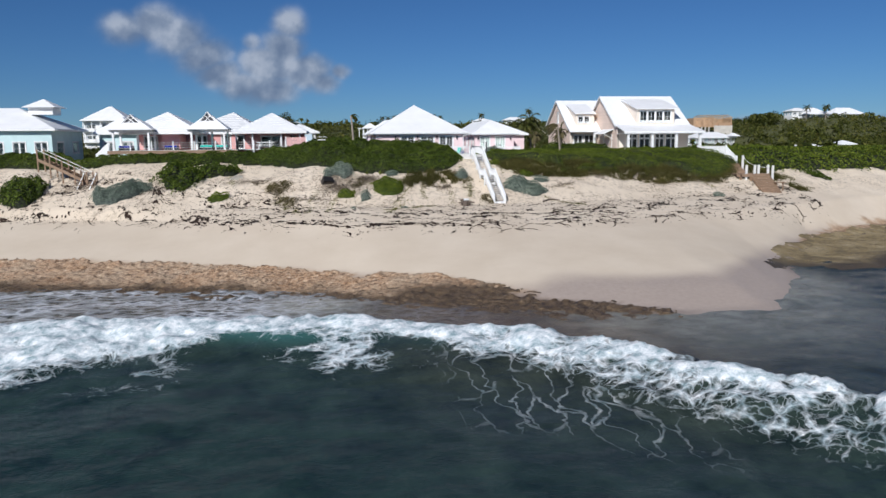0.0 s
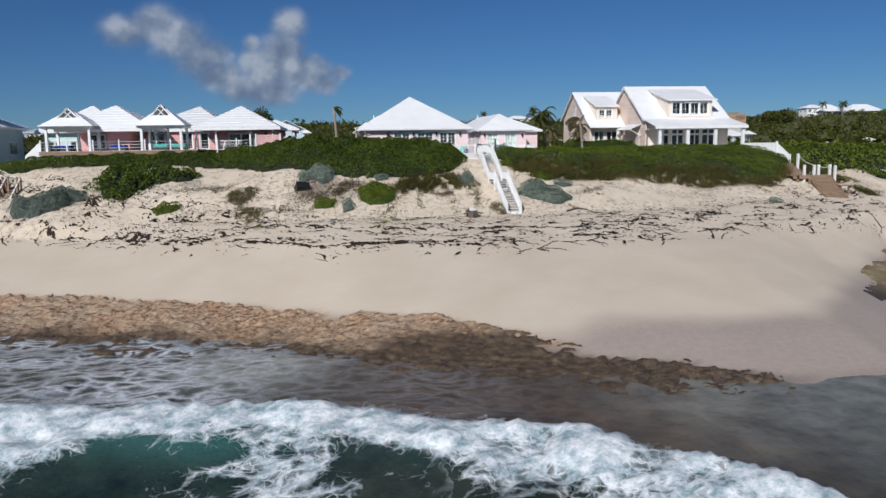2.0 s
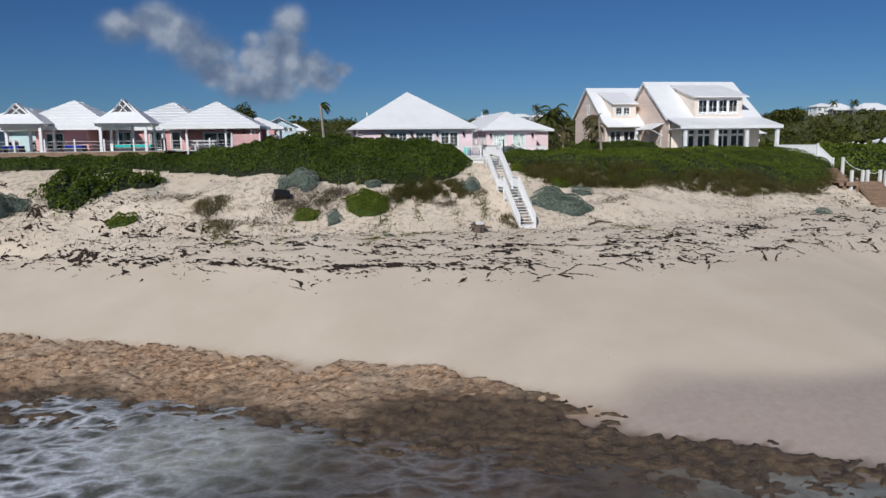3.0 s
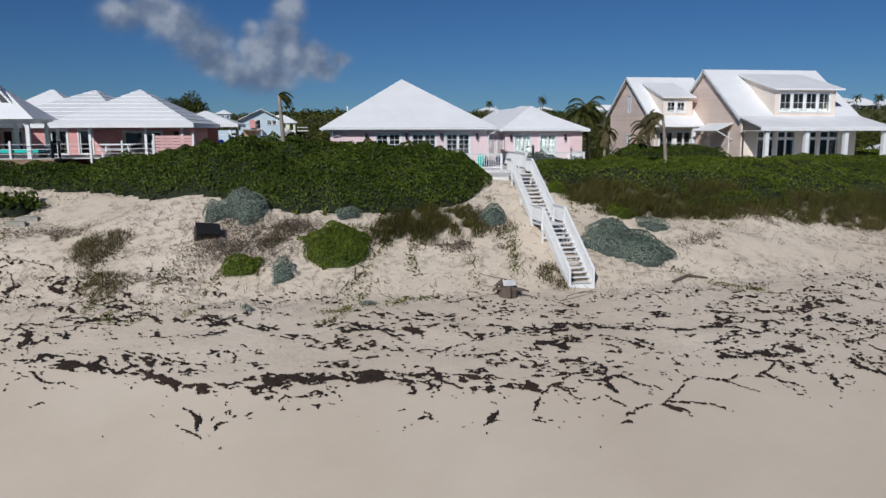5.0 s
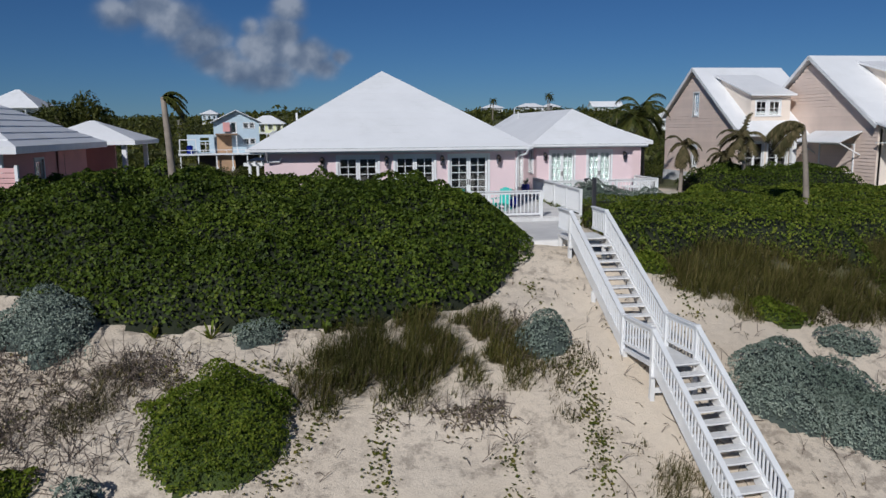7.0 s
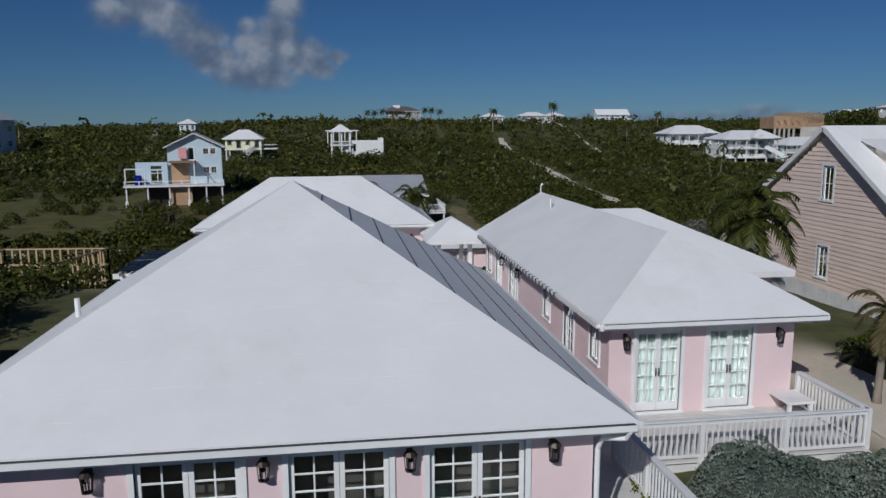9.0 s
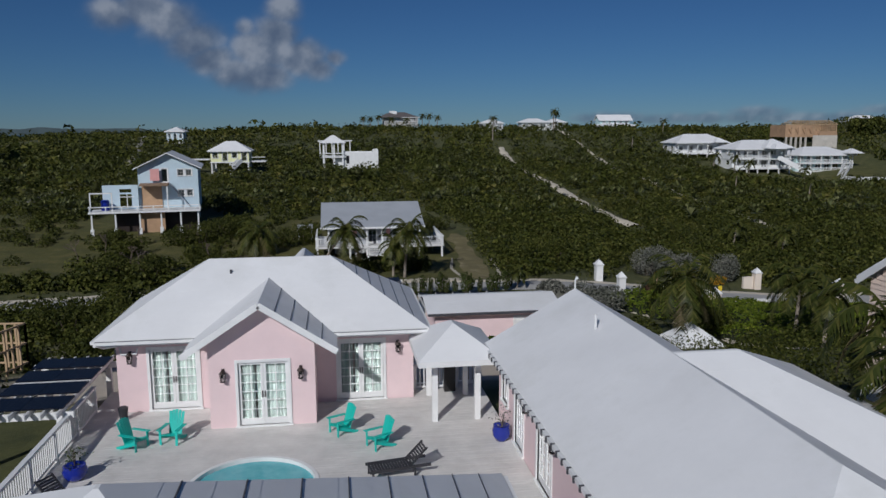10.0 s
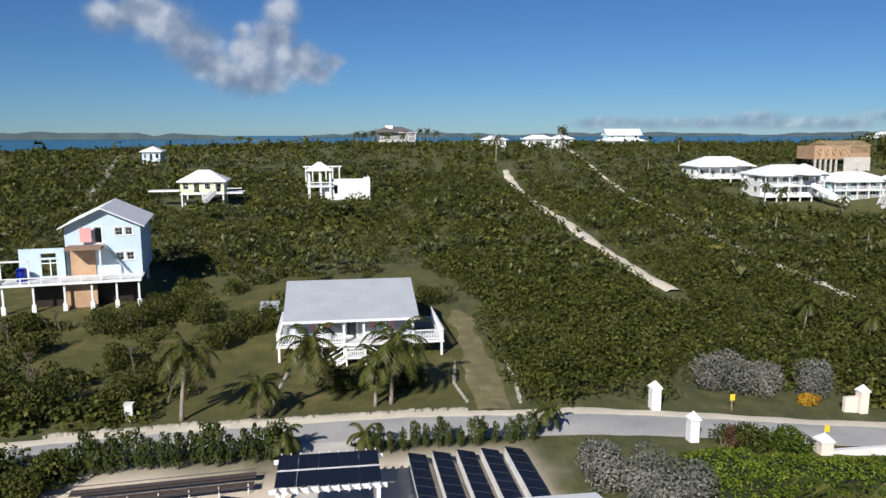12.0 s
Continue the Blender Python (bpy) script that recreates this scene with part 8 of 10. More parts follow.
m.box(147.5, 296.2, 12.7, 147.8, 304, 16.3).box(164.2, 296.2, 12.7, 164.5, 304, 16.3).box(147.8, 303.7, 12.7, 164.2, 304, 16.3)
part("plywood_wall", m, PLYWOOD, c)
for k in range(14):
    part("stud", Mesh().box(156.6 + 0.58 * k, 296.0, 14.4, 156.72 + 0.58 * k, 296.14, 16.3), RAW_WOOD, c)
part("top_plate", Mesh().box(147.4, 295.95, 16.3, 164.6, 296.2, 16.5), RAW_WOOD, c)
for k in range(12):
    x = 151.5 + k * 1.15
    for y_ in (295.5, 304.5):
        part("truss", Mesh().beam((x, y_, 16.5), (x, 300.0, 17.7), 0.14, 0.22), RAW_WOOD, c)
villa("white house with a white roof on the ridge", 214, 228, 356, 364, 12, 14, 17.8, 20.2, WHITE, bays=5, name="ridge_house")
for x, y, w_, z, mat in ((70, 372, 8, 15.4, WHITE), (84, 366, 10, 15.6, WHITE), (96, 372, 7, 15.2, WHITE), (-38, 330, 5, 13.0, BLUE_WALL), (-118, 330, 14, 10.5, GREY_WALL), (208, 322, 8, 14.6, WHITE)):
    zb = float(gz(x + w_ / 2, y + 4))
    villa("small distant house with a pale roof", x, x + w_, y, y + 6, zb, zb + 0.6, zb + 3.4, zb + 4.8, mat, GREY_ROOF if mat is GREY_WALL else WHITE_ROOF, bays=3, stilts=False, name="distant_house", group="distant houses")
for x, w_ in ((213, 12), (228, 15)):
    villa("pale blue house with white roofs on the eastern ridge", x, x + w_, 322, 330, 14, 15.6, 18.6, 21.6, BLUE_WALL, bays=5, porch=1.5, stilts=False, name="ridge_house")
for x, y in ((211, 316), (222, 318), (219, 314)):
    palm(x, y, 6.5, (0.3, 0), 2.6, 15, z=15.0, label="tall coconut palm beside a ridge house")
# low roofs east of the cream house
villa("low white-roofed beach hut", 112.5, 124.5, 173, 181, 1.0, 1.6, 4.8, 6.3, BLUE_WALL, bays=4, name="beach_hut", group="beach villas", stilts=False)
villa("low grey-roofed beach hut", 154, 159, 213, 218, 2.5, 3.0, 5.9, 7.1, WHITE, bays=3, name="beach_hut", group="beach villas", stilts=False)

# timber beach stairs, east
es = thing("wooden_beach_stairs", (47.5, 78, 2), "brown timber beach stairs with white posts and rope", "stairs")
a, bq = Vector((48.3, 77.5, 1.72)), Vector((48.3, 80.5, 3.85))
s = Vector((1, 0, 0)) * 1.05
for k in (-1, 1):
    part("stringer", Mesh().beam(a + s * k, bq + s * k, 0.08, 0.3), TIMBER, es)
for k in range(12):
    p = a.lerp(bq, (k + 0.5) / 12) + Vector((0, 0, 0.12))
    part("tread", Mesh().beam(p - s, p + s, 0.30, 0.05), TIMBER, es)
    part("riser", Mesh().box(p.x - 1.03, p.y - 0.13, p.z - 0.17, p.x + 1.03, p.y - 0.10, p.z - 0.03), TIMBER, es)
for k in range(13):
    part("platform_board", Mesh().box(45.5, 80.3 + 0.23 * k, 3.86, 49.4, 80.51 + 0.23 * k, 3.92), TIMBER, es)
part("platform_rim", Mesh().box(45.5, 80.2, 3.6, 49.4, 80.28, 3.9), TIMBER, es)
for k in range(6):
    part("upper_step", Mesh().box(46.0, 82.0 + 0.3 * k, 3.92 + 0.17 * k, 47.6, 82.3 + 0.3 * k, 4.1 + 0.17 * k), TIMBER, es)
for x, y, z1 in ((46.7, 80.4, 4.9), (47.7, 83.0, 5.9), (47.7, 80.4, 4.9), (48.15, 80.4, 4.9), (49.3, 80.4, 4.9), (50.0, 80.6, 4.8), (46.0, 80.3, 3.9), (47.2, 80.3, 3.6)):
    part("post", Mesh().box(x - 0.1, y - 0.1, 1.9, x + 0.1, y + 0.1, z1), WHITE_WORN if z1 > 4 else TIMBER, es)
part("rope", Mesh().tube([(47.7 + 0.03 * k, 83.0 - 0.31 * k, 5.8 - 0.12 * k - 0.25 * math.sin(math.pi * k / 8)) for k in range(9)], 0.025, 6), WHITE_WORN, es)
part("rope", Mesh().tube([(48.15 + 0.145 * k, 80.4, 4.8 - 0.2 * math.sin(math.pi * k / 8)) for k in range(9)], 0.025, 6), WHITE_WORN, es)
part("side_bench", Mesh().box(49.2, 78.3, 2.95, 50.2, 79.0, 3.05), TIMBER, es)
for x in (49.3, 50.1):
    part("bench_leg", Mesh().box(x - 0.06, 78.6, 1.8, x + 0.06, 78.72, 2.95), TIMBER, es)
wf = thing("picket_fence", (45, 85, 5.6), "white close-boarded fence beside the cream house", "fence")
pts = [(44.9, 88.5, 6.0), (46.9, 85.4, 6.0), (47.6, 84.2, 4.75)]
for A, B in zip(pts, pts[1:]):
    A, B = Vector(A), Vector(B)
    n = int((B - A).length / 0.15)
    repeat("picket", Mesh().box(-0.065, -0.015, -0.9, 0.065, 0.015, 0.95).data("picket", WHITE), wf, [A.lerp(B, k / n) for k in range(n + 1)], Matrix.Rotation(math.atan2(B.y - A.y, B.x - A.x), 4, "Z"))
    part("fence_rail", Mesh().beam(A + Vector((0, 0, 0.95)), B + Vector((0, 0, 0.95)), 0.09, 0.07), WHITE, wf)
for x, y, z in pts:
    part("fence_post", Mesh().box(x - 0.08, y - 0.08, z - 1.2, x + 0.08, y + 0.08, z + 1.1), WHITE, wf)
# timber beach stairs, west
ws = thing("wooden_beach_stairs", (-23, 77.5, 3), "weathered zigzag timber stairs down the dune", "stairs")
for a, bq in (((-22.5, 76.6, 2.6), (-22.2, 78.2, 4.2)), ((-22.4, 78.6, 4.2), (-27.0, 79.4, 6.4))):
    a, bq = Vector(a), Vector(bq)
    d = Vector((bq.x - a.x, bq.y - a.y, 0)).normalized()
    s = Vector((d.y, -d.x, 0)) * 0.6
    for k in (-1, 1):
        part("stringer", Mesh().beam(a + s * k, bq + s * k, 0.07, 0.28), TIMBER, ws)
        part("hand_rail", Mesh().beam(a + s * k + Vector((0, 0, 0.95)), bq + s * k + Vector((0, 0, 0.95)), 0.09, 0.05), WHITE_WORN, ws)
        n = 4
        for j in range(n + 1):
            p = a.lerp(bq, j / n) + s * k
            part("post", Mesh().box(p.x - 0.06, p.y - 0.06, p.z - 1.2, p.x + 0.06, p.y + 0.06, p.z + 1.0), TIMBER, ws)
    n = int((bq.z - a.z) / 0.19)
    for j in range(n):
        p = a.lerp(bq, (j + 0.5) / n) + Vector((0, 0, 0.1))
        part("tread", Mesh().beam(p - s, p + s, 0.28, 0.05), TIMBER, ws)

# ---- roads and tracks ----
def ribbon(name, pts, width, mat, label, lift=0.07, ragged=0.0, step=1.2, kind="structure"):
    """A strip laid on the ground along a line of points."""
    pts = [Vector((x, y, 0)) for x, y in pts]
    line = []
    for i in range(len(pts) - 1):
        p0, p1, p2, p3 = pts[max(i - 1, 0)], pts[i], pts[i + 1], pts[min(i + 2, len(pts) - 1)]
        n = max(2, int((p2 - p1).length / step))
        for k in range(n):
            t = k / n
            line.append(0.5 * ((2 * p1) + (p2 - p0) * t + (2 * p0 - 5 * p1 + 4 * p2 - p3) * t * t + (3 * p1 - p0 - 3 * p2 + p3) * t ** 3))
    line.append(pts[-1])
    across = 5
    V = []
    for i, p in enumerate(line):
        d = (line[min(i + 1, len(line) - 1)] - line[max(i - 1, 0)]).normalized()
        s = Vector((d.y, -d.x, 0))
        w = width * (1 + ragged * (noise.noise((p.x * 0.3, p.y * 0.3, 2.0))))
        for k in range(across):
            q = p + s * w * (k / (across - 1) - 0.5)
            V.append((q.x, q.y, float(gz(q.x, q.y)) + (lift if 0 < k < across - 1 else lift * 0.3)))
    return solo(name, sheet(name, V, grid_faces(across, len(line)), mat), None, label, kind=kind)


road_pts = [(-90, 139), (-45, 142.8), (-20, 146.4), (-4, 148.9), (5, 149.9), (13, 150.2), (20, 150.2), (28, 149.6), (36, 148.9), (44, 148.5), (52, 148.2), (70, 147.2), (110, 146), (180, 150)]
ribbon("road", road_pts, 3.5, ROAD, "pale narrow asphalt lane", 0.10)
ribbon("road", [(x, y + 2.1) for x, y in road_pts[2:]], 1.3, TRACK, "sandy verge of the lane", 0.06, 0.5)
ribbon("track", [(62, 303), (61, 296), (58.6, 270), (57.2, 246), (55.6, 215), (54.9, 195), (55.0, 190), (55.2, 186.5)], 2.2, TRACK, "chalky footpath cut through the scrub", 0.35, 0.5)
ribbon("track", [(101, 420), (92, 340), (86.5, 298), (82, 258), (78.5, 225), (76.3, 200), (74.5, 180), (75, 160), (76, 150)], 1.3, TRACK, "chalky lane on the slope", 0.22, 1.4)
ribbon("track", [(56.2, 175), (58.5, 167)], 0.9, TRACK, "short chalky path", 0.3, 0.5)
ribbon("track", [(-45, 200), (-38, 222), (-34, 245), (-33.4, 262), (-38, 290), (-51, 358)], 1.8, TRACK_GREY, "grey lane along the western slope", 0.3, 0.3)
ribbon("driveway", [(26.2, 152.5), (26.6, 158), (27.4, 168), (27.8, 178)], 2.4, surface("worn_grass_drive", (0.17, 0.145, 0.065), 0.95, vary=0.35, scale=0.7, fine=8, stain=(0.38, 0.32, 0.20)), "worn grassy drive", 0.08, 0.7)
ribbon("track", [(27.0, 96.5), (26.0, 94.5), (25.4, 91.5), (24.6, 87)], 1.9, TRACK, "sand path beside the cottage", 0.04, 0.2)
ribbon("track", [(34, 141), (36.5, 137), (38, 131), (37, 126), (38.5, 121)], 1.0, TRACK, "stony garden path", 0.1, 0.4)


def kerb_stones(line, n, size, label, name="stone_edging"):
    t = thing(name, (line[0][0], line[0][1], float(gz(*line[0]))), label, "stone edging", "stone edgings")
    L = [math.dist(a, b) for a, b in zip(line, line[1:])]
    for k in range(n):
        s = sum(L) * (k + rng.uniform(0, 0.6)) / n
        for (a, b), l in zip(zip(line, line[1:]), L):
            if s <= l:
                x, y = a[0] + (b[0] - a[0]) * s / l, a[1] + (b[1] - a[1]) * s / l
                break
            s -= l
        r = size * rng.uniform(0.6, 1.2)
        z = float(gz(x, y)) + 0.1
        m = Mesh().hexa([(x + sx * r * rng.uniform(0.7, 1.1), y + sy * r * 0.7 * rng.uniform(0.7, 1.1), z + sz) for sz in (-0.15, r * rng.uniform(0.5, 0.9)) for sx, sy in ((-1, -1), (1, -1), (1, 1), (-1, 1))])
        part("stone", m, STONE, t)


kerb_stones([(-2, 152.0), (6, 152.6), (14, 152.7), (22, 152.8), (24.5, 152.6)], 110, 0.15, "low rubble kerb along the lane")
kerb_stones([(24.6, 154), (24.3, 158), (25.2, 163)], 26, 0.13, "white rubble edge of the drive")
kerb_stones([(28.2, 153.5), (28.9, 158), (29.2, 163)], 26, 0.13, "white rubble edge of the drive")


def pillar(x, y, h, w=0.32):
    z = float(gz(x, y))
    t = thing("gate_pillar", (x, y, z), "cream gate pillar with a pyramid cap", "pillar", "gate pillars")
    part("shaft", Mesh().box(x - w, y - w, z - 0.3, x + w, y + w, z + h), CREAM_PLAIN if x > 45 else WHITE, t)
    m = Mesh().box(x - w - 0.07, y - w - 0.07, z + h, x + w + 0.07, y + w + 0.07, z + h + 0.1)
    c = (x, y, z + h + 0.55)
    q = [(x - w - 0.05, y - w - 0.05, z + h + 0.1), (x + w + 0.05, y - w - 0.05, z + h + 0.1), (x + w + 0.05, y + w + 0.05, z + h + 0.1), (x - w - 0.05, y + w + 0.05, z + h + 0.1)]
    for i in range(4):
        m.poly([q[i], q[(i + 1) % 4], c])
    part("cap", m, WHITE, t)


pillar(37.2, 151.9, 1.5)
pillar(53.6, 152.8, 1.6)
pillar(37.3, 146.6, 1.4, 0.3)
pillar(45.3, 145.4, 0.8, 0.4)
pillar(58.6, 147.6, 1.6, 0.36)
solo("garden_wall", Mesh().box(45.8, 145.3, -0.6, 50.5, 145.6, float(gz(47, 145)) + 0.35), WHITE_WORN, "low white garden wall", kind="structure")
solo("garden_wall", Mesh().box(52.2, 152.7, -0.9, 53.2, 153.0, float(gz(52, 153)) + 1.1), CREAM_PLAIN, "low cream garden wall", kind="structure")
for x, y in ((46.6, 147.0), (43.1, 152.3)):
    z = float(gz(x, y))
    t = thing("road_sign", (x, y, z), "small yellow roadside marker on a post", "sign", "road signs")
    part("post", Mesh().box(x - 0.05, y - 0.05, z - 0.2, x + 0.05, y + 0.05, z + 1.0), TIMBER, t)
    part("plate", Mesh().box(x - 0.18, y - 0.08, z + 0.75, x + 0.18, y - 0.06, z + 1.2), YELLOW_SIGN, t)
solo("utility_box", Mesh().box(2.2, 154.0, 1.5, 2.7, 154.4, 3.1).box(2.15, 153.95, 3.1, 2.75, 154.45, 3.16), WHITE_WORN, "pale utility box by the lane", "utility box")
sp = thing("small_lean_to", (9.5, 172, 2), "small open lean-to with a pale roof", "shed")
part("roof", Mesh().slab([(8.6, 176.4, 3.9), (10.4, 176.4, 3.9), (10.4, 178.2, 4.2), (8.6, 178.2, 4.2)], 0.08), GREY_ROOF, sp)
for x in (8.7, 10.3):
    for y in (176.6, 178.0):
        part("post", Mesh().box(x - 0.06, y - 0.06, 1.5, x + 0.06, y + 0.06, 3.85 if y < 177 else 4.1), WHITE, sp)


# ---- scrub over the hill ----
def clear(x, y):
    """True where scrub may stand: off the lanes, lawns, yards and houses."""
    ok = np.ones_like(x, bool)
    ok &= np.abs(y - np.interp(x, [p[0] for p in road_pts], [p[1] + 0.9 for p in road_pts])) > 2.7
    for pts, w in ((((317, 64), (296, 61), (270, 58.6), (246, 57.2), (215, 55.6), (190, 54.8), (181, 54.5)), 2.1), (((420, 101), (340, 92), (298, 86.5), (258, 82), (225, 78.5), (200, 76.3), (180, 74.5), (150, 76)), 0.9),
                   (((152, 26.4), (168, 27.4), (192, 27.4)), 2.2), (((200, -45), (222, -38), (245, -34), (262, -33.4), (290, -38), (358, -51)), 1.3)):
        p = sorted(pts)
        c = np.interp(y, [q[0] for q in p], [q[1] for q in p])
        ok &= ~((np.abs(x - c) < w) & (y > p[0][0] - 1) & (y < p[-1][0] + 1))
    for x0, x1, y0, y1 in ((-1.5, 28.5, 84, 147.5), (27, 50, 88, 112), (-42, 1, 80, 104), (-24, -22, 98, 109), (8, 26.5, 160, 180), (-20, -3, 181, 200), (9, 25, 261, 274), (-20, -1, 253, 265), (108, 128, 286, 301), (112, 162, 250, 284), (-84, -62, 250, 278),
                           (30, 50, 394, 412), (127, 148, 403, 420), (144, 167, 293, 306), (200, 255, 318, 334), (-37, -28, 122, 133), (108, 128, 168, 184), (151, 162, 209, 221), (30.5, 36.4, 121.5, 129.4), (-10.5, -2, 120, 129), (37, 60, 146, 148), (39.5, 55, 151, 158), (12.7, 17.6, 130, 149)):
        ok &= ~((x > x0) & (x < x1) & (y > y0) & (y < y1))
    return ok


def lawn_at(x, y):
    return (y > 153) & (y < 196 + 6 * np.sin(x * 0.3)) & (x < 29) & (x > -52)


def shrub_field(name, n, x0, x1, y0, y1, size, leaf, per, mat, label, keep, lo=0.7, hi=1.4, flat=0.75):
    """Many separate shrubs, each a dome of leaves, in one mesh."""
    x, y = nrng.uniform(x0, x1, n), nrng.uniform(y0, y1, n)
    k = clear(x, y) & keep(x, y)
    x, y = x[k], y[k]
    n = len(x)
    r = size * nrng.uniform(lo, hi, n) * (0.75 + 0.5 * fbm(x / 9, y / 9, 2, 51))
    z = gz(x, y)
    pick = np.repeat(np.arange(n), per)
    d = nrng.normal(size=(len(pick), 3))
    d[:, 2] = np.abs(d[:, 2]) * 0.9 + 0.05
    d /= np.linalg.norm(d, axis=1, keepdims=True)
    rr = r[pick] * nrng.uniform(0.72, 1.05, len(pick))
    P = np.stack([x[pick], y[pick], z[pick]], 1) + d * np.stack([rr, rr, rr * flat * 1.5], 1)
    V, F = leaves(P, d, leaf * r[pick] * nrng.uniform(0.7, 1.4, len(pick)), 0.8, 0.55, single=name.endswith("scrub"))
    return leafy(name, V, F, mat, label)


def anywhere(x, y):
    return ~lawn_at(x, y)


def patchy(seed, cut, sgn=1):
    return lambda x, y: anywhere(x, y) & (sgn * (fbm(x / 16, y / 16, 3, seed) - cut) > 0)


shrub_field("hill_scrub", 5300, -80, 150, 153, 300, 1.17, 0.25, 92, SCRUB, "dark green coppice scrub over the hillside", anywhere, 0.45, 1.75)
shrub_field("hill_scrub", 3400, -70, 140, 153, 260, 1.0, 0.235, 90, SCRUB_OLIVE, "olive scrub patches over the hillside", lambda x, y: anywhere(x, y) & (fbm(x / 16, y / 16, 3, 53) > 0.58 - 0.16 * sstep(0, 35, x)), 0.4, 1.6)
shrub_field("hill_scrub", 1500, 28, 90, 154, 205, 1.25, 0.21, 130, SCRUB, "dense green scrub behind the lane", anywhere, 0.5, 1.7)
shrub_field("hill_scrub", 5200, -260, 330, 230, 440, 1.8, 0.42, 34, SCRUB, "dark green coppice scrub along the ridge", anywhere)
shrub_field("hill_scrub", 2800, -260, 330, 200, 430, 1.6, 0.5, 28, SCRUB_OLIVE, "olive scrub along the ridge", patchy(57, 0.48))
shrub_field("hill_scrub", 3000, -900, 900, 330, 640, 2.6, 0.6, 16, SCRUB, "distant dark woods", lambda x, y: (np.abs(x) > 240) | (y > 360))
shrub_field("hill_scrub", 1500, -400, -40, 95, 330, 2.0, 0.6, 22, SCRUB, "dark scrub west of the villas", lambda x, y: x < -42)
shrub_field("hill_scrub", 1500, 50, 330, 100, 330, 1.8, 0.6, 22, SCRUB, "dark scrub on the eastern slope", lambda x, y: (x > 140) | (y < 150))
shrub_field("yard_scrub", 900, -42, 0, 103, 148, 1.15, 0.24, 110, SCRUB, "tangled dark scrub west of the courtyard", anywhere)
shrub_field("yard_scrub", 520, 27, 58, 97, 126, 1.0, 0.125, 230, SCRUB, "dark green scrub behind the cottage", anywhere)
thicket("scaevola_field", 31, 78, 121, 146.5, lambda x, y: np.clip((y - 122.5 - 2.5 * fbm(x / 4, y / 4, 2, 65)) / 1.5, 0, 1) * np.clip((x - 33.6 - 0.25 * (141 - y) - 2 * fbm(x / 3, y / 3, 2, 66)) / 1.5, 0, 1) * np.clip((144.6 - 0.02 * x - y) / 0.8, 0, 1) * np.clip((77 - x) / 3, 0, 1) * np.clip(np.maximum(x - 36.0, y - 129.0) / 0.6, 0, 1),
        lambda x, y: 0.45 + 1.0 * fbm(x / 1.6, y / 1.6, 3, 67), 90, 0.17, BRIGHT, "bright green scaevola thicket by the lane", step=0.5)
shrub_field("lawn_shrub", 420, -50, 28, 154, 200, 0.95, 0.24, 130, SCRUB, "dark shrubs scattered on the lawn", lambda x, y: (fbm(x / 7, y / 7, 3, 63) > 0.50 - 0.12 * sstep(172, 190, y) * (x < -2)) & ((x < 6) | (y > 182)))
shrub_field("lane_hedge", 160, -30, 3, 153, 157, 0.9, 0.3, 70, SCRUB, "dark green hedge beside the lane", lambda x, y: x < 3, 0.8, 1.3)


def thatch_palms(n, x0, x1, y0, y1):
    """Low fan palms strewn over the scrub: each a burst of stiff blades."""
    x, y = nrng.uniform(x0, x1, n), nrng.uniform(y0, y1, n)
    k = clear(x, y) & anywhere(x, y) & (fbm(x / 12, y / 12, 3, 69) > 0.44)
    x, y = x[k], y[k]
    n, m = len(x), 22
    r = np.repeat(nrng.uniform(0.7, 1.35, n), m)
    c = np.repeat(np.stack([x, y, gz(x, y) + nrng.uniform(0.9, 1.7, n)], 1), m, 0)
    a, e = nrng.uniform(0, 6.283, n * m), nrng.uniform(-0.25, 1.2, n * m)
    d = np.stack([np.cos(a) * np.cos(e), np.sin(a) * np.cos(e), np.sin(e)], 1) * r[:, None]
    w = np.stack([-np.sin(a), np.cos(a), 0 * a], 1) * (0.16 * r)[:, None]
    V = np.stack([c, c + d * 0.75 - w, c + d, c + d * 0.75 + w], 1).reshape(-1, 3)
    i = np.arange(n * m)[:, None] * 4
    F = np.concatenate([i + np.array([0, 1, 2]), i + np.array([0, 2, 3])], 1).reshape(-1, 3)
    leafy("thatch_palms", V, F, THATCH, "pale green thatch palms scattered over the scrub")


thatch_palms(2600, -60, 130, 186, 320)


def big_bush(x, y, rx, ry, h, mat, label, name="large_bush", n=5200, size=0.17, lumps=11):
    z = float(gz(x, y))
    P, D = [], []
    for k in range(lumps):
        a, q = rng.uniform(0, 6.28), rng.uniform(0.0, 0.72)
        c = np.array([x + rx * q * math.cos(a), y + ry * q * math.sin(a), z + h * rng.uniform(0.3, 0.62)])
        d = nrng.normal(size=(n // lumps, 3))
        d /= np.linalg.norm(d, axis=1, keepdims=True)
        P.append(c + d * np.array([rx, ry, h]) * 0.42 * nrng.uniform(0.75, 1.05, (len(d), 1)))
        D.append(d)
    P, D = np.concatenate(P), np.concatenate(D)
    P[:, 2] = np.maximum(P[:, 2], z + 0.03)
    V, F = leaves(P, D, size * nrng.uniform(0.6, 1.3, len(P)), 0.7, 0.6)
    t = thing(name, (x, y, z), label, "bush", "garden bushes")
    part("crown", sheet("crown", V, F, mat, False), None, t)
    m = Mesh()
    for k in range(7):
        a = rng.uniform(0, 6.28)
        m.tube([(x + 0.2 * math.cos(a), y + 0.2 * math.sin(a), z - 0.2), (x + rx * 0.4 * math.cos(a), y + ry * 0.4 * math.sin(a), z + h * 0.5)], [0.07, 0.03], 5, False)
    part("stem", m, TWIG, t)


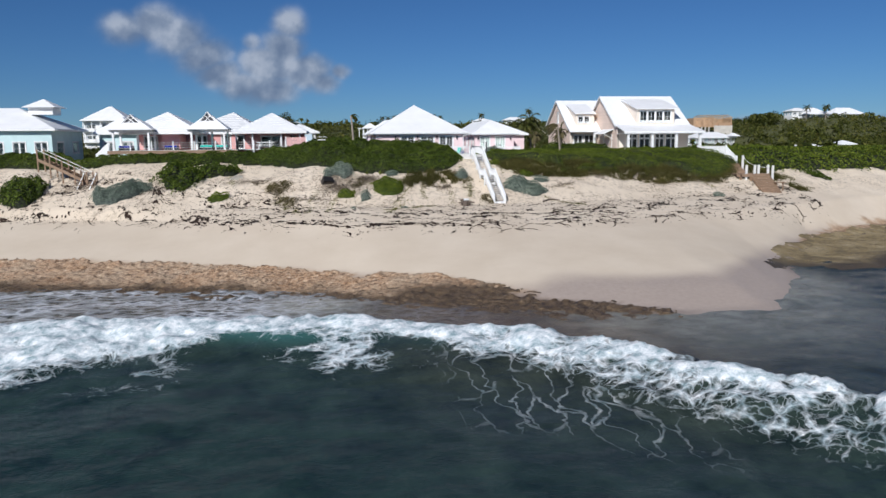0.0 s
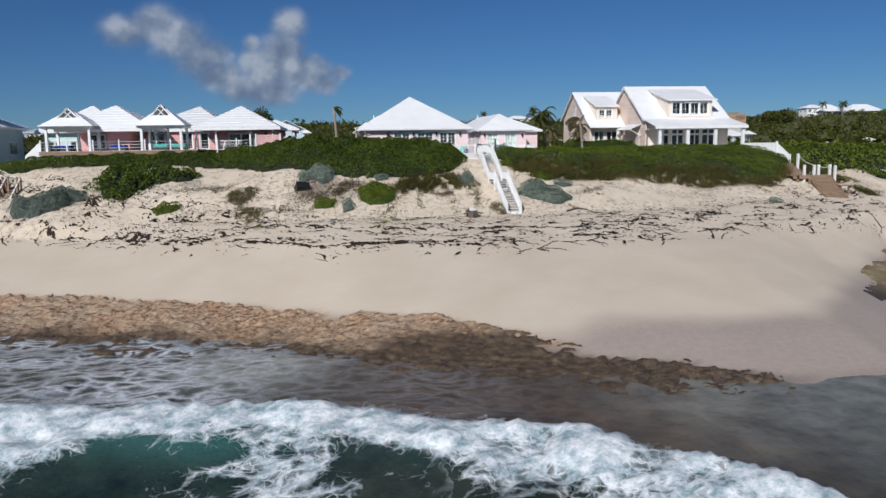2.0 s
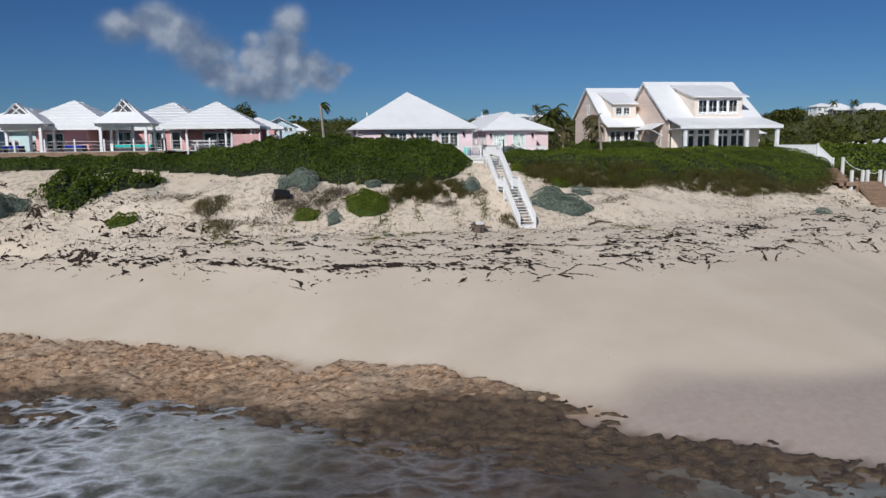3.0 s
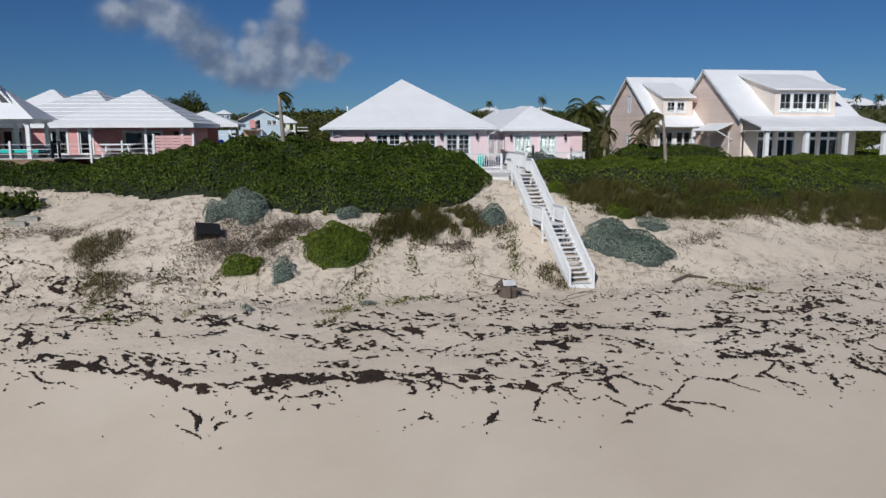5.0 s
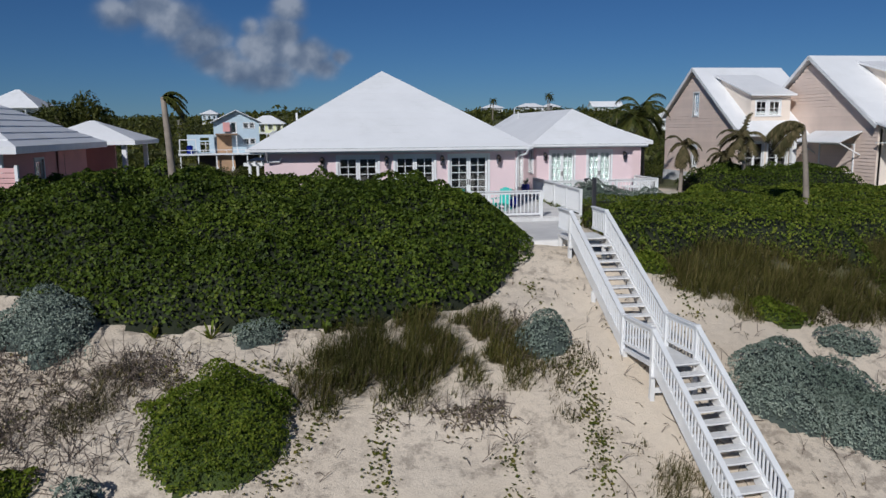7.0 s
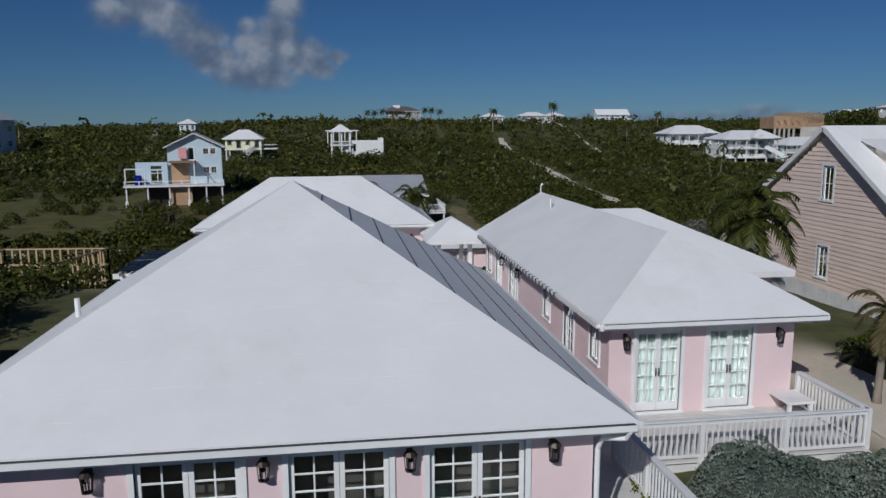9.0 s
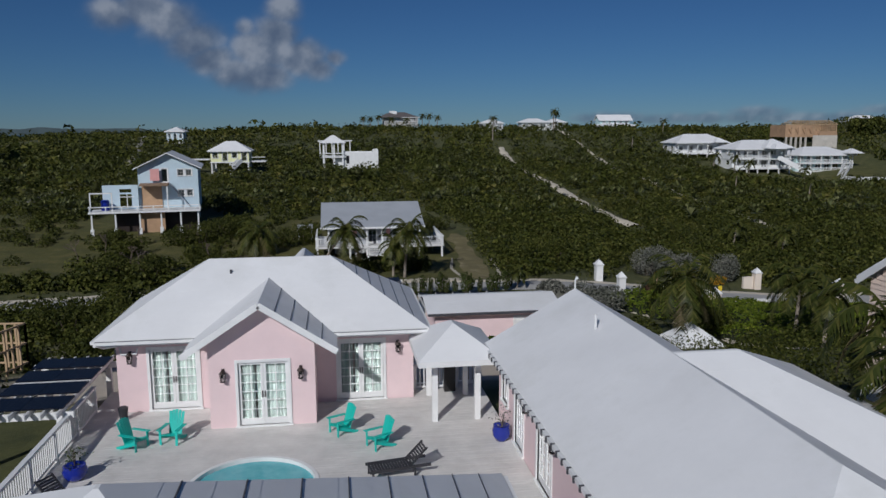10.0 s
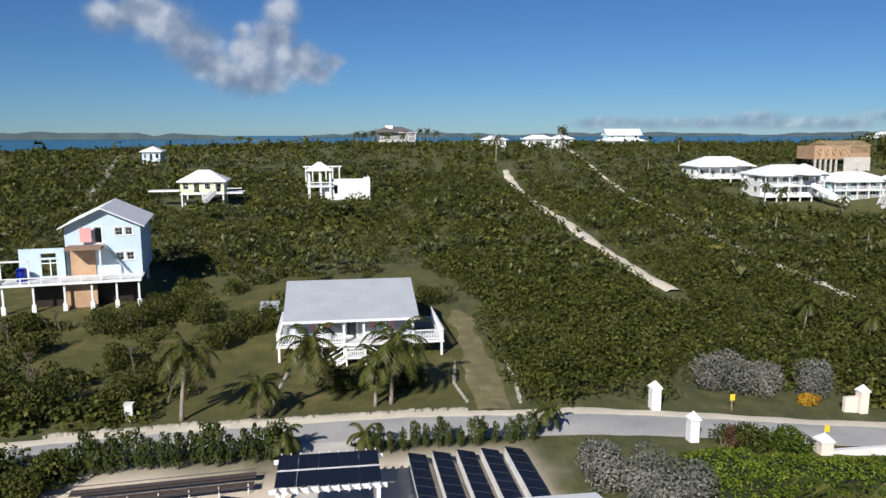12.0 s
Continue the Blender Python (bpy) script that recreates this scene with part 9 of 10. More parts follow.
for x, y, rx, ry, h in ((44.2, 156.6, 3.2, 2.2, 3.0), (48.3, 156.4, 2.8, 2.0, 2.7), (52.2, 156.0, 2.6, 1.8, 2.7), (29.6, 142.0, 2.4, 2.4, 2.2), (32.8, 139.6, 2.6, 2.6, 2.3), (30.8, 137.2, 1.6, 1.6, 1.6), (28.6, 126.0, 1.1, 1.1, 1.2)):
    big_bush(x, y, rx, ry, h, SILVER, "silvery grey buttonwood bush by the lane", "silver_bush")
for x, y, r, h in ((19.2, 129.7, 0.9, 1.2), (22.2, 128.6, 0.9, 0.9), (21.2, 127.6, 0.9, 0.9), (20.5, 126.3, 0.8, 0.8), (40.5, 146.0, 2.0, 1.5), (43.2, 145.8, 2.0, 1.4), (36.8, 131.5, 2.2, 2.0), (30.0, 133, 1.8, 1.9), (31.6, 130, 1.5, 1.6), (33, 159, 2.6, 3.0), (30.5, 157.8, 2.0, 2.4), (36, 160, 2.6, 2.8),
                   (-3.5, 156.5, 2.6, 2.6), (1.0, 158, 2.4, 2.4), (3.5, 160.5, 2.2, 2.2), (7.6, 172.6, 2.4, 2.4), (6, 169, 2.2, 2.2), (-8, 160, 2.0, 1.8), (-1, 166, 2.0, 1.8), (25.6, 181, 2.2, 2.0), (20, 182, 2.4, 2.0), (15.6, 158, 1.8, 1.8), (18.2, 158.6, 1.8, 1.8), (-2.4, 140, 2.2, 2.4), (-1.2, 135.6, 2.0, 2.2), (-3.2, 144.5, 2.2, 2.4), (0.2, 144.2, 1.6, 1.7), (0.9, 146.4, 1.3, 1.6), (-0.6, 131.5, 2.0, 2.0), (-4.6, 138, 2.4, 2.6), (-0.2, 127, 1.8, 1.9), (-4.6, 175, 2.4, 2.4), (-2.2, 176, 2.6, 2.8), (-0.4, 180, 2.6, 2.6), (2.2, 181, 2.6, 2.8), (3.4, 177, 2.4, 2.6), (-12, 176, 2.2, 2.0), (-9, 170, 2.2, 2.0), (9.6, 174, 1.8, 2.6), (20.5, 158.2, 1.8, 1.6)):
    big_bush(x, y, r, r, h, SEAGRAPE if h < 1.5 else SCRUB, "dark green rounded garden bush", "garden_bush", 2000, 0.19)
big_bush(189.5, 315.0, 7.0, 6.0, 6.5, SCRUB, "broad dark rounded tree on the eastern ridge", "ridge_tree", 2600, 0.9, 9)
big_bush(50.4, 154.0, 0.9, 0.8, 0.9, ORANGE, "orange croton bush by the garden wall", "croton_bush", 700, 0.2, 5)
big_bush(38.9, 145.6, 0.8, 0.8, 1.4, foliage("reddish_leaves", [(0.10, 0.05, 0.035), (0.16, 0.09, 0.06)], 0.6), "dull red shrub beside a pillar", "red_shrub", 500, 0.2, 4)


def hedge_plant():
    """A young upright hedge plant, 1 m tall: thin stems clothed in small leaves."""
    t = thing("hedge_plant", (0, 0, 0), "young upright green hedge plant beside the lane", "shrub", "hedge plants")
    P, D = [], []
    for k in range(5):
        a, q = k * 1.257, 0.0 if k == 0 else 0.17
        tip = np.array([q * math.cos(a) * 1.3, q * math.sin(a) * 1.3, 1.0 if k == 0 else 0.72 + 0.05 * k])
        part("stem", Mesh().tube([(0, 0, -0.15), tuple(tip)], [0.018, 0.005], 4, False), TWIG, t)
        h = nrng.uniform(0.1, 1.0, 90) ** 0.8
        r = 0.17 * (1.05 - h) ** 0.6 + 0.02
        f = nrng.uniform(0, 6.283, 90)
        P.append(np.outer(h, tip) + np.stack([r * np.cos(f), r * np.sin(f), 0 * f], 1))
        D.append(np.stack([np.cos(f), np.sin(f), 0.6 + 0 * f], 1))
    P, D = np.concatenate(P), np.concatenate(D)
    V, F = leaves(P, D, 0.105 * nrng.uniform(0.6, 1.3, len(P)), 0.55, 0.6)
    part("foliage", sheet("foliage", V, F, HEDGELEAF, False), None, t)
    return t


first = hedge_plant()
row = [x for x in np.arange(0.6, 27.5, 0.7) if not 12.5 < x < 18.0]
for k, x in enumerate(row):
    x, y = float(x) + rng.uniform(-0.15, 0.15), 146.5 + 0.03 * float(x) + rng.uniform(-0.3, 0.3)
    h = rng.uniform(1.15, 1.75) * (0.75 if x > 18 else 1)
    m = Matrix.LocRotScale(Vector((x, y, float(gz(x, y)))), Euler((0, 0, rng.uniform(0, 6))), Vector((h * rng.uniform(0.7, 1.0), h * rng.uniform(0.7, 1.0), h)))
    if k:
        copy_thing(first, m)
    else:
        first.matrix_world = m


def bare_tree(x, y, h):
    z = float(gz(x, y))
    t = thing("bare_tree", (x, y, z), "bare grey wind-pruned tree on the lawn", "tree", "bare trees")
    m = Mesh()

    def limb(p, d, L, r, depth):
        q = p + d * L
        mid = p.lerp(q, 0.5) + Vector((rng.uniform(-1, 1), rng.uniform(-1, 1), 0)) * L * 0.12
        m.tube([p, mid, q], [r, r * 0.8, r * 0.6], 5, False)
        if depth:
            for k in range(3):
                e = (d + Vector((rng.uniform(-0.9, 0.9), rng.uniform(-0.9, 0.9), rng.uniform(-0.3, 0.5)))).normalized()
                limb(q, e, L * 0.62, r * 0.6, depth - 1)
    limb(Vector((x, y, z - 0.1)), Vector((rng.uniform(-0.3, 0.3), 0, 1)).normalized(), h * 0.42, 0.09, 3)
    part("branch", m, TWIG, t)


for x, y, h in ((-5.2, 158.5, 3.0), (-7, 163, 2.6), (0.5, 163.5, 2.6), (-12, 172, 2.6), (4.2, 157.2, 2.4), (-13.5, 168, 2.6), (-9, 176, 2.4)):
    bare_tree(x, y, h)

def tree(x, y, h, r, label):
    """A broad dark tree: trunk, limbs and a ragged crown of small leaves."""
    z = float(gz(x, y))
    t = thing("shade_tree", (x, y, z), label, "tree", "shade trees")
    part("trunk", Mesh().tube([(x, y, z - 0.2), (x + 0.2, y, z + h * 0.3), (x + 0.1, y, z + h * 0.6)], [0.22, 0.16, 0.1], 8), BARK, t)
    P, D = [], []
    for k in range(16):
        a, q, e = rng.uniform(0, 6.28), rng.uniform(0.2, 0.85), rng.uniform(0.45, 0.9)
        c = np.array([x + r * q * math.cos(a), y + r * q * math.sin(a), z + h * e])
        part("limb", Mesh().tube([(x + 0.1, y, z + h * 0.35), tuple(c)], [0.07, 0.025], 5, False), BARK, t)
        d = nrng.normal(size=(420, 3))
        d /= np.linalg.norm(d, axis=1, keepdims=True)
        P.append(c + d * np.array([r * 0.42, r * 0.42, h * 0.16]) * nrng.uniform(0.5, 1.1, (420, 1)))
        D.append(d)
    P, D = np.concatenate(P), np.concatenate(D)
    V, F = leaves(P, D, 0.2 * nrng.uniform(0.6, 1.3, len(P)), 0.5, 0.7)
    part("crown", sheet("crown", V, F, SCRUB, False), None, t)


tree(-5.4, 102.6, 5.7, 1.7, "dark bushy tree behind the pink villa")
tree(-8.4, 104.4, 4.9, 1.5, "dark bushy tree behind the pink villa")

# ---- beach litter ----
def wrack():
    """Dry weed left by the tide: clots and thin strands along the high-water lines."""
    st_ = 0.042
    X, O = np.meshgrid(np.arange(-36, 52, st_), np.arange(-4.2, 9.6, st_))
    Y = wrack_y(X) + O
    o = O + 1.9 * (fbm(X / 2.4, O / 1.6, 4, 171) - 0.5) + 1.0 * (fbm(X / 9, O / 9, 2, 172) - 0.5)
    f = np.abs(fbm(X / 0.8 + 0.3 * O, o / 0.5, 5, 173) - 0.5)
    patch = sstep(0.44, 0.64, fbm(X / 1.5, o / 0.7, 4, 174))
    amount = np.interp(o, [-3.2, -1.6, -0.8, -0.3, 0.1, 0.6, 1.2, 2.2, 3.2, 4.4, 5.4, 7.0, 9.6], [0, 0.010, 0.014, 0.030, 0.115, 0.085, 0.032, 0.032, 0.055, 0.06, 0.032, 0.018, 0])
    wid = amount * patch + 0.011 * sstep(0.46, 0.56, fbm(X / 3.1, O / 2.2, 3, 175)) * sstep(-3.0, -1.5, o) * (1 - sstep(5, 8, o))
    crumb = (fbm(X / 0.16, O / 0.12, 2, 176) > 0.685 - 0.6 * amount) & (patch > 0.12) & (o > -0.5) & (o < 8.2)
    thick = np.where(crumb, 0.02, wid - f) + 0.010 * (fbm(X / 0.1, O / 0.1, 2, 177) - 0.5) * (wid > 0.02)
    # thin strands that join into a net on the smooth sand below the line
    wx, wy = X + 0.9 * (fbm(X / 0.7, O / 0.7, 4, 191) - 0.5), O + 0.9 * (fbm(X / 0.7, O / 0.7, 4, 192) - 0.5)
    d1, d2 = np.full(X.shape, 9.0), np.full(X.shape, 9.0)
    for i in range(-38, 55, 2):
        for j in range(-6, 4, 2):
            px, py = i + nrng.uniform(0, 1.9), j + nrng.uniform(0, 1.9)
            c0, c1 = np.searchsorted(X[0], [px - 3.6, px + 3.6])
            r1 = int(np.searchsorted(O[:, 0], py + 3.6))
            d = np.hypot((wx[:r1, c0:c1] - px) * 0.7, wy[:r1, c0:c1] - py)
            a, b = d1[:r1, c0:c1], d2[:r1, c0:c1]
            d2[:r1, c0:c1] = np.minimum(b, np.maximum(a, d))
            d1[:r1, c0:c1] = np.minimum(a, d)
    net = 0.082 * sstep(0.38, 0.52, fbm(X / 1.6, O / 1.6, 3, 193)) * (0.55 + 0.9 * (fbm(X / 0.3, O / 0.3, 2, 194) - 0.2)) * sstep(-3.2, -1.2, o) * (1 - sstep(0.2, 1.2, o))
    thick = np.maximum(thick, np.where(d2 < 8, net - (d2 - d1), -1))
    mask = thick > 0
    ny, nx = X.shape
    q = grid_faces(nx, ny)
    q = q[mask.ravel()[q].sum(1) >= 3]
    used, inv = np.unique(q, return_inverse=True)
    jx, jy = nrng.normal(0, 0.011, len(used)), nrng.normal(0, 0.011, len(used))
    x, y = X.ravel()[used] + jx, Y.ravel()[used] + jy
    t = np.clip(thick.ravel()[used], -0.005, 0.08)
    z = gz(x, y) + 0.012 + 0.7 * t + np.abs(nrng.normal(0, 0.008, len(used)))
    return solo("seaweed_wrack", sheet("seaweed_wrack", np.stack([x, y, z], -1), inv.reshape(-1, 4), WEED, False), None, "dark dry seaweed strewn along the beach", kind="stuff")


wrack()


def sticks(name, n, fx, length, r, mat, label, up=0.25):
    m = Mesh()
    for k in range(n):
        x, y = fx()
        a, L = rng.uniform(0, 6.28), length * rng.uniform(0.4, 1.5)
        p = Vector((x, y, float(gz(x, y)) + 0.01))
        q = p + Vector((math.cos(a) * L, math.sin(a) * L, 0))
        q.z = float(gz(q.x, q.y)) + rng.uniform(0, up)
        mid = p.lerp(q, 0.5) + Vector((rng.uniform(-0.1, 0.1) * L, rng.uniform(-0.1, 0.1) * L, 0.02 + 0.12 * up))
        m.tube([p, mid, q], [r, r * 0.8, r * 0.4], 3, False)
    return solo(name, m, mat, label, kind="stuff")


TANGLES = [(2.0, 75.6, 1.6, 0.9), (1.0, 73.4, 1.3, 0.8), (4.2, 74.6, 1.0, 0.7), (-4.2, 73.0, 1.8, 1.2), (-6.5, 75.5, 2.0, 0.8), (9.0, 73.8, 1.2, 0.6), (11.5, 73.4, 0.9, 0.5), (12.6, 75.4, 0.8, 0.7), (23.5, 77.0, 2.4, 0.8), (28, 76.5, 2.5, 0.8),
           (-16, 75, 3.0, 1.0), (-22, 77, 2.5, 1.0), (34, 78, 3, 0.8), (24, 73.6, 1.6, 1.0), (-1.5, 71, 1.6, 0.8), (40, 79.5, 2.5, 0.8)]


def dune_spot():
    while True:
        if rng.random() < 0.62:
            x, y, dx, dy = rng.choice(TANGLES)
            x, y = rng.gauss(x, dx * 0.6), rng.gauss(y, dy * 0.6)
        else:
            x = rng.uniform(-30, 46)
            y = float(toe_y(x)) + rng.uniform(-1.5, 9.5)
        if float(fbm(np.array([x / 1.6]), np.array([y / 1.2]), 3, 161)[0]) > 0.45:
            return x, y


sticks("dune_twigs", 5500, dune_spot, 0.30, 0.009, TWIG, "dry grey twigs tangled on the dune face", 0.3)
sticks("dry_brush", 800, lambda: (rng.gauss(2.4, 1.5), rng.uniform(71.8, 75.4)), 0.45, 0.009, TWIG, "tangle of dry grey brush on the dune face", 0.45)
sticks("runner_roots", 110, lambda: (rng.uniform(-25, 40), float(wrack_y(0)) + rng.uniform(4, 12)), 1.3, 0.014, TWIG, "long dry runner roots on the sand", 0.05)


def spider_lily(x, y, r):
    z = float(gz(x, y))
    t = thing("spider_lily", (x, y, z), "spiky green lily clump on the sand", "plant", "dune lilies")
    for k in range(14):
        a, e = rng.uniform(0, 6.28), rng.uniform(0.5, 1.35)
        d, w = Vector((math.cos(a) * math.cos(e), math.sin(a) * math.cos(e), math.sin(e))), Vector((-math.sin(a), math.cos(a), 0)) * 0.035
        p, L = Vector((x, y, z - 0.03)), r * rng.uniform(0.7, 1.2)
        mid, tip = p + d * L * 0.6, p + d * L - Vector((0, 0, 0.12 * L))
        m = Mesh()
        m.v += [tuple(p - w * 0.6), tuple(p + w * 0.6), tuple(mid + w), tuple(mid - w), tuple(tip)]
        m.f += [(0, 1, 2, 3), (3, 2, 4)]
        part("leaf", m, BRIGHT if k % 3 else VINE, t)


for x, y, r in ((4.9, 76.6, 0.55), (5.5, 75.9, 0.6), (6.2, 76.2, 0.55), (6.0, 76.8, 0.5), (7.0, 76.5, 0.5), (8.2, 76.0, 0.6), (8.8, 76.3, 0.55), (4.2, 76.0, 0.4)):
    spider_lily(x, y, r)


def vine(x, y, ax, ay, n):
    """A runner of beach vine: a stem with leaves along it."""
    P = []
    for k in range(n):
        x, y = x + ax * 0.14 + rng.uniform(-0.1, 0.1), y + ay * 0.14 + rng.uniform(-0.1, 0.1)
        for j in range(12 if noise.noise((x, y, 0)) > -0.1 else 3):
            P.append((x + rng.gauss(0, 0.16), y + rng.gauss(0, 0.16)))
    P = np.array(P)
    P = np.column_stack([P, gz(P[:, 0], P[:, 1]) + 0.05])
    return P


runs = [(8.8, 75.5, -0.35, -1, 45), (9.8, 75.2, -0.1, -1, 30), (7.5, 71, -0.5, -1, 30), (13.9, 78.0, 0.1, -1, 40), (14.3, 73.5, -0.1, -1, 26), (2.0, 74, -0.3, -1, 40), (-0.6, 73, -0.2, -1, 36), (17.5, 79, 0.2, -1, 20), (20.5, 71.5, 0.8, -0.5, 30), (18, 78.5, 0.7, -0.6, 26),
        (-5, 75, 0.3, -1, 44), (-3, 72, 0.2, -1, 34), (12.0, 72.5, 0.1, -1, 18), (10.5, 69.5, -0.9, -0.2, 40), (24, 77.5, 0.5, -0.8, 20), (30, 78.5, 0.4, -0.8, 20), (35, 79, -0.4, -0.8, 20), (41, 80, 0.2, -0.8, 16), (-9, 78, 0.3, -1, 24), (4.6, 75.2, 0.3, -1, 18), (6.0, 75.0, 0.8, -0.3, 16)]
P = np.concatenate([vine(*q) for q in runs])
V, F = leaves(P, np.tile([0, 0, 1.0], (len(P), 1)), nrng.uniform(0.045, 0.11, len(P)), 0.8, 0.7)
leafy("beach_vine", V, F, VINE, "yellow-green beach vine runners on the dune")
n = 5200
sp = np.array([dune_spot() for k in range(n)])
P = np.column_stack([sp, gz(sp[:, 0], sp[:, 1]) + 0.06])
V, F = leaves(P, np.tile([0, 0, 1.0], (n, 1)), nrng.uniform(0.05, 0.12, n), 0.7, 0.9)
leafy("dune_seedlings", V, F, DRYGRASS, "small olive seedlings on the dune face")

# tree stump with a board, black crate, stake
sx0, sy0 = 12.9, 69.2
sz0 = float(gz(sx0, sy0))
st = thing("driftwood_stump", (sx0, sy0, sz0), "grey upturned tree stump with splayed roots", "stump")
for k in range(13):
    a = rng.uniform(0, 6.28)
    L = rng.uniform(0.45, 0.95)
    part("root", Mesh().tube([(sx0, sy0, sz0 + 0.25), (sx0 + L * 0.6 * math.cos(a), sy0 + L * 0.6 * math.sin(a), sz0 + rng.uniform(0.15, 0.6)), (sx0 + L * math.cos(a), sy0 + L * math.sin(a), sz0 + rng.uniform(-0.05, 0.5))], [0.11, 0.07, 0.03], 6), DRIFT, st)
part("trunk", Mesh().tube([(sx0, sy0, sz0 - 0.1), (sx0 + 0.05, sy0, sz0 + 0.3), (sx0 + 0.03, sy0, sz0 + 0.58)], [0.42, 0.34, 0.26], 10), DRIFT, st)
part("board", Mesh().hexa([(sx0 - 0.28, sy0 - 0.35, sz0 + 0.50), (sx0 + 0.22, sy0 - 0.40, sz0 + 0.52), (sx0 + 0.26, sy0 + 0.02, sz0 + 0.64), (sx0 - 0.24, sy0 + 0.06, sz0 + 0.62), (sx0 - 0.28, sy0 - 0.35, sz0 + 0.53), (sx0 + 0.22, sy0 - 0.40, sz0 + 0.55), (sx0 + 0.26, sy0 + 0.02, sz0 + 0.67), (sx0 - 0.24, sy0 + 0.06, sz0 + 0.65)]), WHITE_WORN, st, "pale board lying on the stump")
bz = float(gz(0.35, 74.2))
cr = thing("black_crate", (0.35, 74.2, bz), "tipped black plastic crate half buried in sand", "crate")
mt = Matrix.Translation((0.35, 74.2, bz + 0.22)) @ Euler((0.75, 0.12, 0.35)).to_matrix().to_4x4()
for nm, c0, c1 in (("floor_panel", (-0.5, -0.28, -0.36), (0.5, 0.28, -0.32)), ("side_panel", (-0.5, -0.28, -0.32), (-0.46, 0.28, 0.28)), ("side_panel", (0.46, -0.28, -0.32), (0.5, 0.28, 0.28)),
                   ("front_panel", (-0.46, -0.28, -0.32), (0.46, -0.24, 0.28)), ("back_panel", (-0.46, 0.24, -0.32), (0.46, 0.28, 0.28)), ("rim", (-0.53, -0.31, 0.28), (0.53, 0.31, 0.33))):
    me = Mesh().box(*c0, *c1)
    me.v = [tuple(mt @ Vector(v)) for v in me.v]
    part(nm, me, BLACK_BOX, cr)
for k in (-1, 1):
    w_ = Mesh().tube([tuple(mt @ Vector((k * 0.35, -0.34, -0.3))), tuple(mt @ Vector((k * 0.35, -0.28, -0.3)))], 0.1, 12)
    part("wheel", w_, DARK, cr)
solo("wooden_stake", Mesh().tube([(6.75, 70.9, float(gz(6.75, 70.9)) - 0.2), (6.8, 70.9, float(gz(6.75, 70.9)) + 0.5)], 0.04, 6).tube([(6.82, 70.9, float(gz(6.8, 70.9)) - 0.1), (7.1, 70.95, float(gz(7.0, 70.9)) + 0.3)], 0.02, 5), DRIFT, "grey wooden stake in the sand", "stake")
solo("driftwood_log", Mesh().tube([(20.4, 70.2, float(gz(20.4, 70.2)) + 0.06), (21.3, 70.7, float(gz(21.3, 70.7)) + 0.12), (22.2, 70.6, float(gz(22.2, 70.6)) + 0.08)], [0.07, 0.06, 0.03], 6), DRIFT, "grey driftwood branch on the sand", "driftwood")
for x, y in ((-8.6, 76.9), (-8.3, 77.6)):
    z = float(gz(x, y))
    solo("flat_stone", Mesh().hexa([(x - 0.45, y - 0.2, z - 0.1), (x + 0.45, y - 0.2, z - 0.1), (x + 0.4, y + 0.25, z - 0.1), (x - 0.4, y + 0.25, z - 0.1), (x - 0.4, y - 0.15, z + 0.16), (x + 0.4, y - 0.15, z + 0.14), (x + 0.35, y + 0.2, z + 0.18), (x - 0.35, y + 0.2, z + 0.2)]), STONE, "flat grey stone slab on the dune", "stone", "dune stones")

# ---- beach rock ----
def rock_material():
    m, nt, b = blank("rugged_beach_rock")
    c = ramp(nt, noise_node(nt, 4.5, 9, 0.8), [(0.34, (0.065, 0.034, 0.020)), (0.43, (0.29, 0.165, 0.088)), (0.54, (0.47, 0.305, 0.18)), (0.66, (0.66, 0.52, 0.38))])
    c = mixc(nt, ramp(nt, noise_node(nt, 0.45, 4, 0.6), [(0.4, (0, 0, 0)), (0.65, (0.6, 0.6, 0.6))]), c, (0.44, 0.35, 0.25))
    lay = nt.nodes.new("ShaderNodeMapping")
    lay.inputs["Rotation"].default_value = (0, 0, 0.7)
    lay.inputs["Scale"].default_value = (1.6, 5.5, 1.6)
    nt.links.new(nt.nodes.new("ShaderNodeTexCoord").outputs["Object"], lay.inputs[0])
    beds = nt.nodes.new("ShaderNodeTexNoise")
    beds.inputs["Scale"].default_value, beds.inputs["Detail"].default_value, beds.inputs["Roughness"].default_value = 1.3, 7, 0.72
    nt.links.new(lay.outputs[0], beds.inputs["Vector"])
    # dark streaks put the look of shaded pits into the rock colour
    c = mixc(nt, ramp(nt, beds.outputs["Fac"], [(0.40, (0.9, 0.9, 0.9)), (0.48, (0, 0, 0))]), c, (0.085, 0.05, 0.032))
    c = mixc(nt, ramp(nt, beds.outputs["Fac"], [(0.56, (0, 0, 0)), (0.66, (0.8, 0.8, 0.8))]), c, (0.62, 0.50, 0.38))
    dark = ramp(nt, noise_node(nt, 2.6, 9, 0.78), [(0.35, (0.026, 0.018, 0.012)), (0.65, (0.19, 0.13, 0.075))])
    nt.links.new(mixc(nt, attr(nt, "soak"), c, dark), b.inputs["Base Color"])
    nt.links.new(arith(nt, "SUBTRACT", 0.92, arith(nt, "MULTIPLY", attr(nt, "soak"), 0.5)), b.inputs["Roughness"])
    bump(nt, b, noise_node(nt, 7, 7, 0.74), 1.0, 0.12)
    return m


